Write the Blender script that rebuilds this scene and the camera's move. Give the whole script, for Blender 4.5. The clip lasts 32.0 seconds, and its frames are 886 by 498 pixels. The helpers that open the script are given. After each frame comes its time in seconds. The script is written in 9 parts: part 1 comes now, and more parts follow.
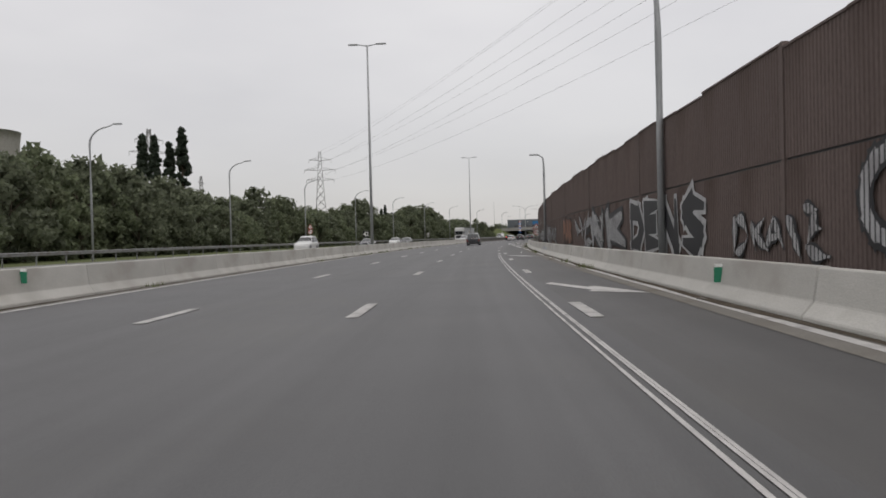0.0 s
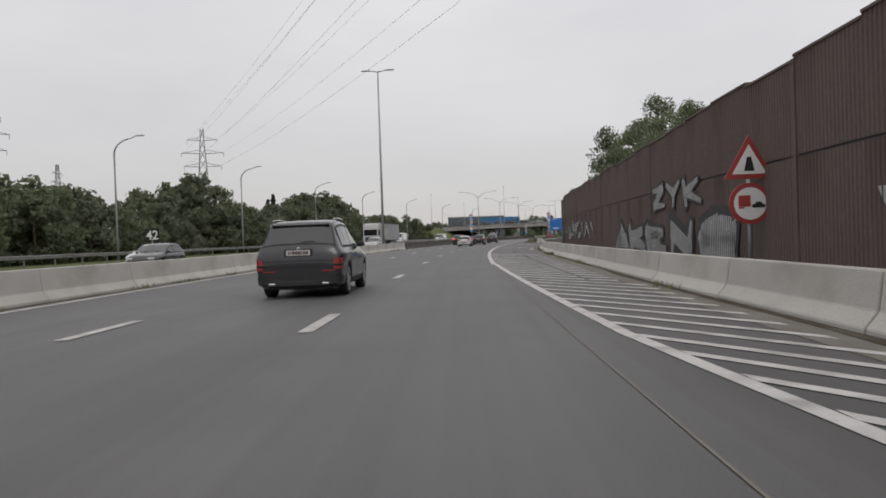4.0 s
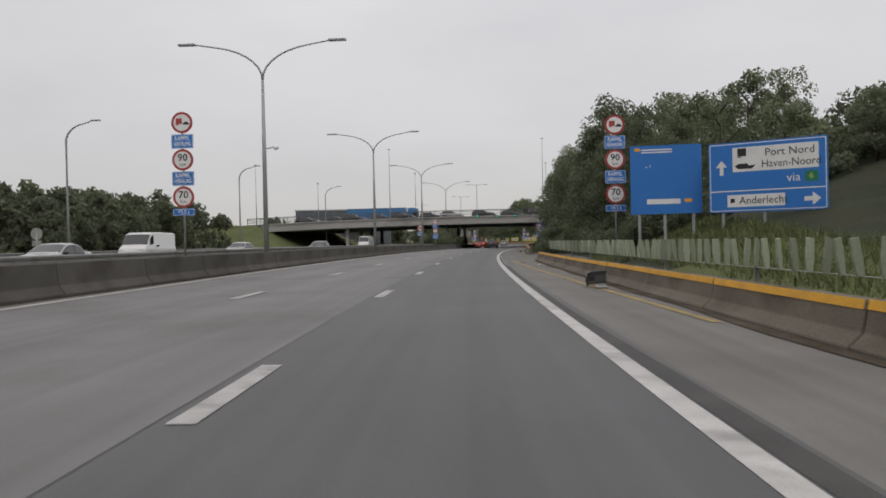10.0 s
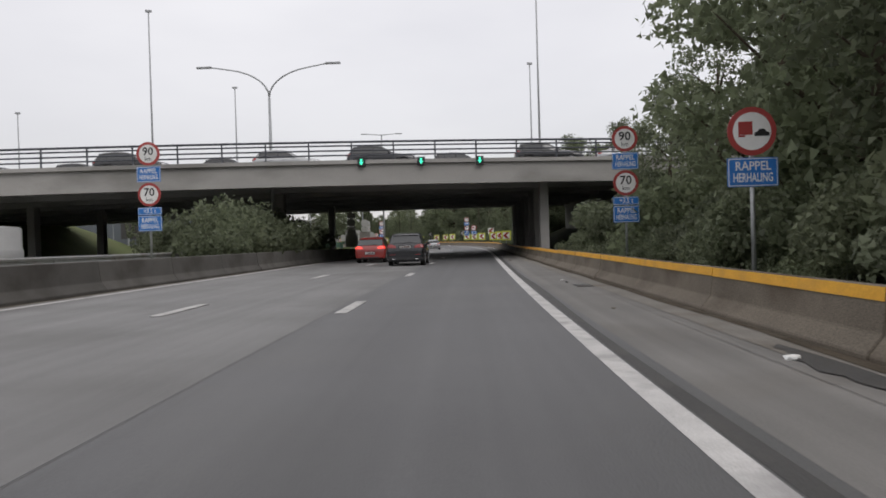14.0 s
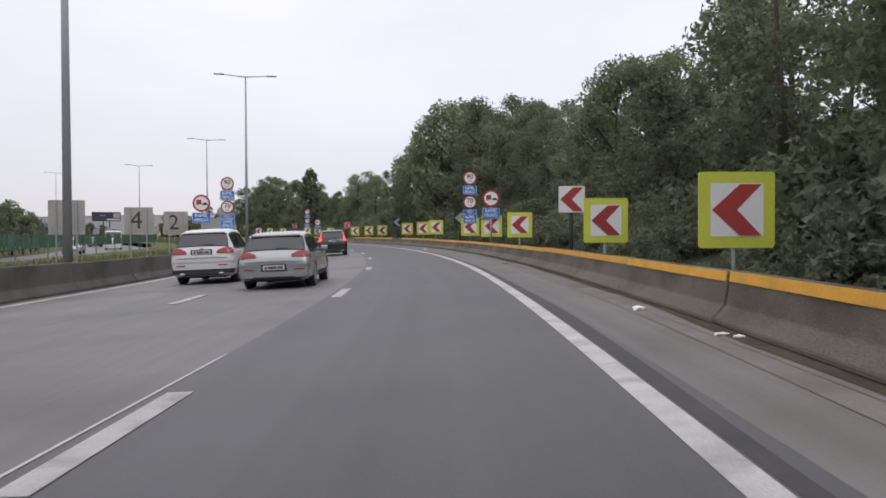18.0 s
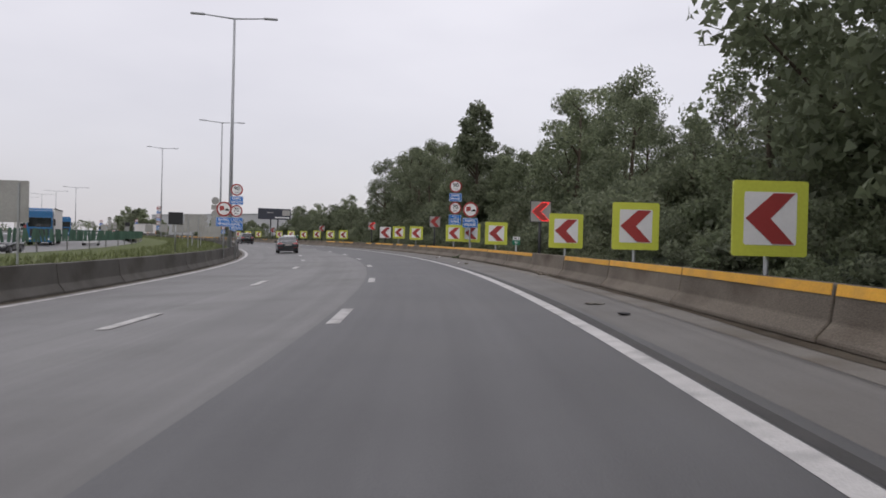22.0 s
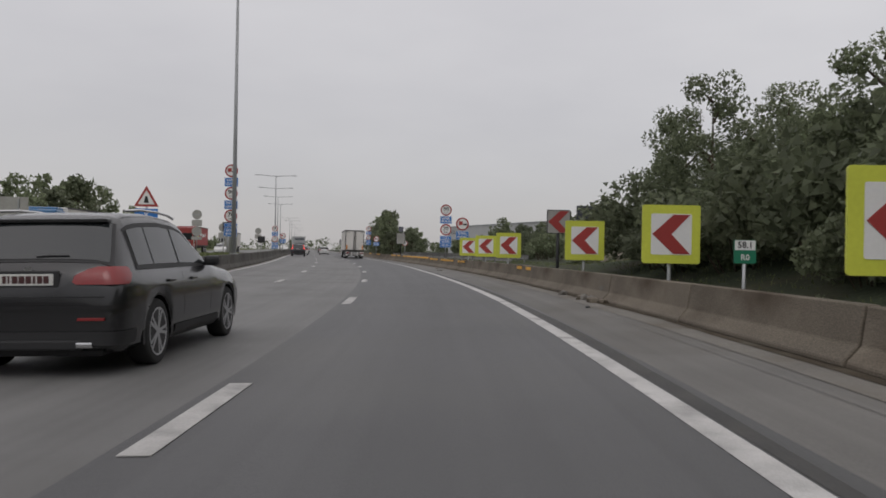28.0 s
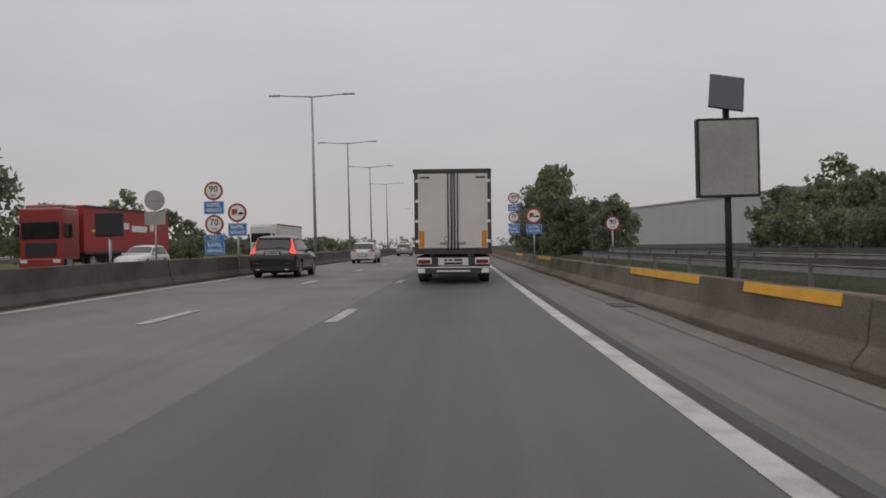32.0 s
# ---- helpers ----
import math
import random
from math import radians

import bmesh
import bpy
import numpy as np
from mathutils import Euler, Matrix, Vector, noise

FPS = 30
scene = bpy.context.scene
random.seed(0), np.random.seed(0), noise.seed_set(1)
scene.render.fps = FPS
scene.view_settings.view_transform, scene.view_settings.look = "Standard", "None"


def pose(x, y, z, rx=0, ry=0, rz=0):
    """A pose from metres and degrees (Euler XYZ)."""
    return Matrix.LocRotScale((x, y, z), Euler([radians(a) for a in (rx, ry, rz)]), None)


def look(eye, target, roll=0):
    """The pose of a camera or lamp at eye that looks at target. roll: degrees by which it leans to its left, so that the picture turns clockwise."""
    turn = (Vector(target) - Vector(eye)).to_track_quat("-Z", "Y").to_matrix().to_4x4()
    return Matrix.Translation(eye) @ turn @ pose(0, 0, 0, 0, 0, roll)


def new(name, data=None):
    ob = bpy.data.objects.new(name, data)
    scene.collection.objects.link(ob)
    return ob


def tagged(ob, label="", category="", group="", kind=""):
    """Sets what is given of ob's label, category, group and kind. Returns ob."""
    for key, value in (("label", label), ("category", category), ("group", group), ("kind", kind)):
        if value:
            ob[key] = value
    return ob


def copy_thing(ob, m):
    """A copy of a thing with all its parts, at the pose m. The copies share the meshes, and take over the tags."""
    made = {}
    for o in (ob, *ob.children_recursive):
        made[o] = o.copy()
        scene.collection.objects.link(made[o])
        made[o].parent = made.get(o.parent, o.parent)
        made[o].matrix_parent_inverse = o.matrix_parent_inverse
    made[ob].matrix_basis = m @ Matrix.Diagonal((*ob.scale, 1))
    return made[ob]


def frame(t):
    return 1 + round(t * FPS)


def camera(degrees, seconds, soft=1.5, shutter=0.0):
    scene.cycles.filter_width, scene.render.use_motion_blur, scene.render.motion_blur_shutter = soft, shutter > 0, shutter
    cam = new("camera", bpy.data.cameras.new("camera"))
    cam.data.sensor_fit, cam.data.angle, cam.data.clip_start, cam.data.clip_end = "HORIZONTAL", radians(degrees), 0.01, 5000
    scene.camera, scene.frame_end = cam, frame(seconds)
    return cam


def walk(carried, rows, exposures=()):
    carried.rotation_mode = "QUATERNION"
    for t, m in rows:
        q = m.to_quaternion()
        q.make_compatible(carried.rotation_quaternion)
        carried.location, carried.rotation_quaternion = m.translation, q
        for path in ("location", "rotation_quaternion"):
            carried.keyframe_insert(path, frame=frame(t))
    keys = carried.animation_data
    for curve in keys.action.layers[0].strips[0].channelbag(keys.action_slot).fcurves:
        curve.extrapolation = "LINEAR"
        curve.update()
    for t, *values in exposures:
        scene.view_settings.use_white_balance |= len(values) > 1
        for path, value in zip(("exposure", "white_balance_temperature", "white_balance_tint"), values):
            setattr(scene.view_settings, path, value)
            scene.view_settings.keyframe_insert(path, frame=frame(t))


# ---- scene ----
# One lens for the whole drive; rows: seconds, x, y, yaw, pitch, roll.
EYE = 1.197
PATH = [
    (0, -0.04, 0.00, 12.59, -0.81, -1.42),
    (0.5, -2.43, 12.12, 12.07, -0.87, -1.41),
    (1, -4.68, 24.13, 11.47, -0.83, -1.63),
    (1.5, -6.76, 36.06, 10.83, -0.84, -1.51),
    (2, -8.69, 47.95, 10.23, -0.80, -1.71),
    (2.5, -10.46, 59.80, 9.62, -0.77, -1.71),
    (3, -12.07, 71.65, 9.02, -0.81, -1.79),
    (3.5, -13.60, 83.52, 8.47, -0.82, -1.89),
    (4, -15.08, 95.43, 8.00, -0.78, -1.92),
    (4.5, -16.50, 107.40, 7.58, -0.72, -1.92),
    (5, -17.84, 119.46, 7.15, -0.66, -1.91),
    (5.5, -19.08, 131.61, 6.71, -0.66, -1.89),
    (6, -20.21, 143.85, 6.23, -0.56, -1.78),
    (6.5, -21.19, 156.16, 5.62, -0.50, -1.53),
    (7, -21.97, 168.49, 4.79, -0.63, -1.65),
    (7.5, -22.62, 180.81, 3.99, -0.60, -1.46),
    (8, -23.11, 193.12, 3.15, -0.68, -1.28),
    (8.5, -23.42, 205.42, 2.35, -0.61, -1.17),
    (9, -23.54, 217.72, 1.47, -0.58, -1.02),
    (9.5, -23.49, 230.05, 0.73, -0.55, -1.37),
    (10, -23.29, 242.42, -0.10, -0.48, -1.25),
    (10.5, -22.96, 254.85, -0.62, -0.68, -1.56),
    (11, -22.49, 267.25, -1.09, -0.69, -1.69),
    (11.5, -21.89, 279.57, -1.72, -0.62, -1.92),
    (12, -21.16, 291.80, -2.44, -0.61, -1.79),
    (12.5, -20.29, 303.97, -3.17, -0.67, -1.75),
    (13, -19.28, 316.10, -4.03, -0.69, -1.48),
    (13.5, -18.08, 328.21, -4.95, -0.67, -1.33),
    (14, -16.67, 340.24, -5.81, -0.66, -1.63),
    (14.5, -15.12, 352.12, -6.42, -0.60, -1.40),
    (15, -13.50, 363.77, -6.85, -0.72, -1.08),
    (15.5, -11.87, 375.16, -7.08, -0.84, -0.74),
    (16, -10.25, 386.23, -7.10, -0.96, -0.40),
    (16.5, -8.68, 396.97, -6.94, -1.09, -0.06),
    (17, -7.19, 407.39, -6.59, -1.18, 0.26),
    (17.5, -5.80, 417.49, -6.07, -1.11, 0.08),
    (18, -4.62, 427.34, -5.07, -1.09, -0.22),
    (18.5, -3.67, 437.02, -3.68, -0.98, -0.11),
    (19, -3.03, 446.61, -1.93, -0.81, -0.22),
    (19.5, -2.74, 456.16, 0.22, -0.67, 0.63),
    (20, -2.74, 465.60, 2.23, -0.76, 0.91),
    (20.5, -3.09, 474.95, 4.32, -0.75, 1.03),
    (21, -3.76, 484.22, 6.55, -0.77, 1.31),
    (21.5, -4.82, 493.46, 8.63, -0.59, 1.99),
    (22, -6.19, 502.75, 10.57, -0.61, 1.49),
    (22.5, -7.91, 512.07, 12.66, -0.55, 1.15),
    (23, -9.99, 521.40, 14.73, -0.37, 1.10),
    (23.5, -12.42, 530.67, 16.92, -0.31, 0.69),
    (24, -15.18, 539.83, 19.06, -0.12, 0.86),
    (24.5, -18.30, 548.84, 21.23, 0.09, 0.80),
    (25, -21.72, 557.75, 23.36, 0.08, 0.81),
    (25.5, -25.45, 566.55, 25.45, 0.06, 0.82),
    (26, -29.51, 575.25, 27.46, 0.02, 0.83),
    (26.5, -33.88, 583.82, 29.41, -0.01, 0.87),
    (27, -38.59, 592.25, 31.23, 0.05, 1.01),
    (27.5, -43.56, 600.53, 33.08, 0.09, 1.17),
    (28, -48.81, 608.65, 34.92, 0.12, 1.00),
    (28.5, -54.32, 616.60, 36.74, 0.07, 0.60),
    (29, -60.09, 624.33, 38.60, -0.00, 0.08),
    (29.5, -66.08, 631.83, 40.36, -0.10, -0.44),
    (30, -72.22, 639.14, 41.72, -0.25, -1.04),
    (30.5, -78.42, 646.21, 42.89, -0.25, -1.22),
    (31, -84.69, 653.06, 44.09, -0.15, -1.03),
    (31.5, -91.02, 659.71, 45.13, -0.16, -1.04),
    (32, -97.37, 666.20, 45.82, -0.22, -1.42),
]
cam = camera(58.90, 32.0, soft=1.7, shutter=0.04)


def aim(x, y, yaw, pitch, roll):
    a, b = radians(yaw), radians(pitch)
    ahead = Vector((-math.sin(a) * math.cos(b), math.cos(a) * math.cos(b), math.sin(b)))
    eye = Vector((x, y, EYE))
    return look(eye, eye + ahead * 5, roll)


EXPOSURES = [(0, 0.0, 6530, 12), (7, -0.02, 6530, 12), (9, -0.1, 6530, 12), (11, -0.04, 6510, 12), (13, 0.13, 6470, 13), (14, 0.2, 6420, 13), (15.2, 0.3, 6350, 14), (16.4, 1.0, 6280, 15), (17.0, 1.42, 6250, 15), (17.6, 0.65, 6220, 16), (18.5, 0.3, 6210, 17), (21, 0.2, 6250, 17), (23, 0.08, 6290, 16), (26, -0.14, 6400, 14), (28, -0.24, 6450, 13), (30, -0.3, 6510, 12), (32, -0.34, 6530, 12)]
walk(cam, [(t, aim(*row)) for t, *row in PATH], EXPOSURES)

# The road's line: metres along the right edge line, heading in degrees.
ALIGN = [(0, 11.09), (25, 10.16), (50, 8.93), (75, 7.86), (100, 6.89), (125, 5.8), (150, 4.5), (175, 2.88), (200, 1.2), (225, -0.34), (250, -1.62), (275, -2.67), (300, -4.06), (325, -5.85), (350, -7.5), (375, -8.36), (400, -8.23), (425, -6.66), (450, -2.92), (475, 2.27), (500, 7.8), (525, 13.47), (550, 19.27), (575, 24.73), (600, 29.74), (625, 34.59), (650, 39.13), (675, 42.61), (700, 44.36)]
START = (1.03, 0.21)

# ---------------------------------------------------------------- world and light
world = bpy.data.worlds.new("overcast")
scene.world = world
world.use_nodes = True
wn, wl = world.node_tree.nodes, world.node_tree.links
wn.clear()
w_out = wn.new("ShaderNodeOutputWorld")
w_bg = wn.new("ShaderNodeBackground")
w_sky = wn.new("ShaderNodeTexSky")
w_sky.sky_type, w_sky.sun_disc = "NISHITA", False
w_sky.sun_elevation, w_sky.sun_rotation = radians(48), radians(200)
w_tc = wn.new("ShaderNodeTexCoord")
w_sep = wn.new("ShaderNodeSeparateXYZ")
w_ramp = wn.new("ShaderNodeValToRGB")
w_noise = wn.new("ShaderNodeTexNoise")
w_map = wn.new("ShaderNodeMapping")
w_mix = wn.new("ShaderNodeMix")
w_cloud = wn.new("ShaderNodeMix")
for m in (w_mix, w_cloud):
    m.data_type = "RGBA"
w_mix.inputs[0].default_value = 0.012
w_cloud.blend_type = "MULTIPLY"
w_cloud.inputs[0].default_value = 1.0
e = w_ramp.color_ramp.elements
e[0].position, e[0].color = 0.0, (0.465, 0.455, 0.447, 1)
e[1].position, e[1].color = 0.9, (1.0, 0.985, 0.97, 1)
mid = e.new(0.28)
mid.color = (0.60, 0.592, 0.586, 1)
w_map.inputs["Scale"].default_value = (1.0, 1.0, 3.0)
w_noise.inputs["Scale"].default_value = 1.6
w_noise.inputs["Detail"].default_value = 5.0
w_shade = wn.new("ShaderNodeValToRGB")
w_shade.color_ramp.elements[0].position, w_shade.color_ramp.elements[0].color = 0.3, (0.86, 0.86, 0.875, 1)
w_shade.color_ramp.elements[1].position, w_shade.color_ramp.elements[1].color = 0.7, (1.06, 1.06, 1.055, 1)
wl.new(w_tc.outputs["Generated"], w_sep.inputs[0])
wl.new(w_sep.outputs["Z"], w_ramp.inputs[0])
wl.new(w_tc.outputs["Generated"], w_map.inputs[0])
wl.new(w_map.outputs[0], w_noise.inputs["Vector"])
wl.new(w_noise.outputs[0], w_shade.inputs[0])
wl.new(w_ramp.outputs[0], w_cloud.inputs[6])
wl.new(w_shade.outputs[0], w_cloud.inputs[7])
wl.new(w_cloud.outputs[2], w_mix.inputs[6])
wl.new(w_sky.outputs[0], w_mix.inputs[7])
wl.new(w_mix.outputs[2], w_bg.inputs[0])
w_bg.inputs[1].default_value = 1.16
wl.new(w_bg.outputs[0], w_out.inputs[0])

sun = new("sun", bpy.data.lights.new("sun", "SUN"))
sun.data.energy, sun.data.angle, sun.data.color = 0.5, radians(25), (1.0, 0.97, 0.93)
sun.matrix_world = look((0, 0, 50), (-17, 45, 0))


# ---------------------------------------------------------------- materials
def mat(name, color, rough=0.8, metal=0.0, var=0.15, scale=2.0, fine=40.0, bump=0.15, spec=0.4, island=0.0, rand=0.0, stain=None, stain_amt=0.0, stretch=(1, 1, 1), emit=None, power=0.0, coat=0.0):
    """A surface with colour variation at two scales, optional stains and fine relief."""
    m = bpy.data.materials.new(name)
    m.use_nodes = True
    n, l = m.node_tree.nodes, m.node_tree.links
    b = n["Principled BSDF"]
    b.inputs["Roughness"].default_value = rough
    b.inputs["Metallic"].default_value = metal
    b.inputs["Specular IOR Level"].default_value = spec
    if coat:
        b.inputs["Coat Weight"].default_value = coat
        b.inputs["Coat Roughness"].default_value = 0.08
    if emit:
        b.inputs["Emission Color"].default_value = (*emit, 1)
        b.inputs["Emission Strength"].default_value = power
    tc = n.new("ShaderNodeTexCoord")
    mp = n.new("ShaderNodeMapping")
    mp.inputs["Scale"].default_value = stretch
    l.new(tc.outputs["Object"], mp.inputs[0])
    big, small = n.new("ShaderNodeTexNoise"), n.new("ShaderNodeTexNoise")
    big.inputs["Scale"].default_value, big.inputs["Detail"].default_value = scale, 6
    small.inputs["Scale"].default_value, small.inputs["Detail"].default_value = fine, 3
    for t in (big, small):
        l.new(mp.outputs[0], t.inputs["Vector"])
    add = n.new("ShaderNodeMath")
    add.operation = "ADD"
    l.new(big.outputs[0], add.inputs[0])
    l.new(small.outputs[0], add.inputs[1])
    val = n.new("ShaderNodeMapRange")
    val.inputs[1].default_value, val.inputs[2].default_value = 0.6, 1.4
    val.inputs[3].default_value, val.inputs[4].default_value = 1 - var, 1 + var
    l.new(add.outputs[0], val.inputs[0])
    mul = n.new("ShaderNodeMix")
    mul.data_type, mul.blend_type = "RGBA", "MULTIPLY"
    mul.inputs[0].default_value = 1.0
    mul.inputs[6].default_value = (*color, 1)
    l.new(val.outputs[0], mul.inputs[7])
    last = mul.outputs[2]
    if stain:
        st = n.new("ShaderNodeTexNoise")
        st.inputs["Scale"].default_value, st.inputs["Detail"].default_value = scale * 0.7, 8
        l.new(mp.outputs[0], st.inputs["Vector"])
        rp = n.new("ShaderNodeMapRange")
        rp.inputs[1].default_value, rp.inputs[2].default_value = 0.5, 0.68
        rp.inputs[4].default_value = stain_amt
        l.new(st.outputs[0], rp.inputs[0])
        mx = n.new("ShaderNodeMix")
        mx.data_type = "RGBA"
        mx.inputs[7].default_value = (*stain, 1)
        l.new(rp.outputs[0], mx.inputs[0])
        l.new(last, mx.inputs[6])
        last = mx.outputs[2]
    for amount, node, out in ((island, "ShaderNodeNewGeometry", "Random Per Island"), (rand, "ShaderNodeObjectInfo", "Random")):
        if amount:
            g = n.new(node)
            r = n.new("ShaderNodeMapRange")
            r.inputs[3].default_value, r.inputs[4].default_value = 1 - amount, 1 + amount
            l.new(g.outputs[out], r.inputs[0])
            mx = n.new("ShaderNodeMix")
            mx.data_type, mx.blend_type = "RGBA", "MULTIPLY"
            mx.inputs[0].default_value = 1.0
            l.new(last, mx.inputs[6])
            l.new(r.outputs[0], mx.inputs[7])
            last = mx.outputs[2]
    l.new(last, b.inputs["Base Color"])
    if bump:
        bp = n.new("ShaderNodeBump")
        bp.inputs["Strength"].default_value = bump
        bp.inputs["Distance"].default_value = 0.02
        l.new(small.outputs[0], bp.inputs["Height"])
        l.new(bp.outputs[0], b.inputs["Normal"])
    return m


def streaked(m, amount=0.14):
    """Wheel tracks and dust drawn out along the road: long streaks that follow the lanes."""
    n, l = m.node_tree.nodes, m.node_tree.links
    b = n["Principled BSDF"]
    tc = n.new("ShaderNodeTexCoord")
    total = None
    for along, across, share_of in ((0.012, 1.1, 1.0), (0.06, 5.0, 0.55)):
        mp = n.new("ShaderNodeMapping")
        mp.inputs["Scale"].default_value = (along, across, 1)
        l.new(tc.outputs["UV"], mp.inputs[0])
        ns = n.new("ShaderNodeTexNoise")
        ns.inputs["Scale"].default_value, ns.inputs["Detail"].default_value = 1.0, 4
        l.new(mp.outputs[0], ns.inputs["Vector"])
        rg = n.new("ShaderNodeMapRange")
        rg.inputs[1].default_value, rg.inputs[2].default_value = 0.3, 0.7
        rg.inputs[3].default_value, rg.inputs[4].default_value = 1 - amount * share_of, 1 + amount * share_of
        l.new(ns.outputs[0], rg.inputs[0])
        if total is None:
            total = rg.outputs[0]
        else:
            mu = n.new("ShaderNodeMath")
            mu.operation = "MULTIPLY"
            l.new(total, mu.inputs[0])
            l.new(rg.outputs[0], mu.inputs[1])
            total = mu.outputs[0]
    mx = n.new("ShaderNodeMix")
    mx.data_type, mx.blend_type = "RGBA", "MULTIPLY"
    mx.inputs[0].default_value = 1.0
    l.new(b.inputs["Base Color"].links[0].from_socket, mx.inputs[6])
    l.new(total, mx.inputs[7])
    l.new(mx.outputs[2], b.inputs["Base Color"])
    return m


def leaf_mat(name, color, warm):
    """Leaves: each clump its own green, some light passing through."""
    m = mat(name, color, 0.6, 0, 0.25, 0.3, 3.0, 0, 0.25, island=0.32, rand=0.2, stain=warm, stain_amt=0.5)
    n, l = m.node_tree.nodes, m.node_tree.links
    b = n["Principled BSDF"]
    tr = n.new("ShaderNodeBsdfTranslucent")
    mx = n.new("ShaderNodeMixShader")
    mx.inputs[0].default_value = 0.5
    l.new(b.inputs["Base Color"].links[0].from_socket, tr.inputs[0])
    l.new(b.outputs[0], mx.inputs[1])
    l.new(tr.outputs[0], mx.inputs[2])
    l.new(mx.outputs[0], n["Material Output"].inputs[0])
    return m


def glass_mat(name, tint, rough=0.03):
    m = mat(name, tint, rough, 0, 0.05, 1, 5, 0, 0.8)
    m.node_tree.nodes["Principled BSDF"].inputs["IOR"].default_value = 1.5
    return m


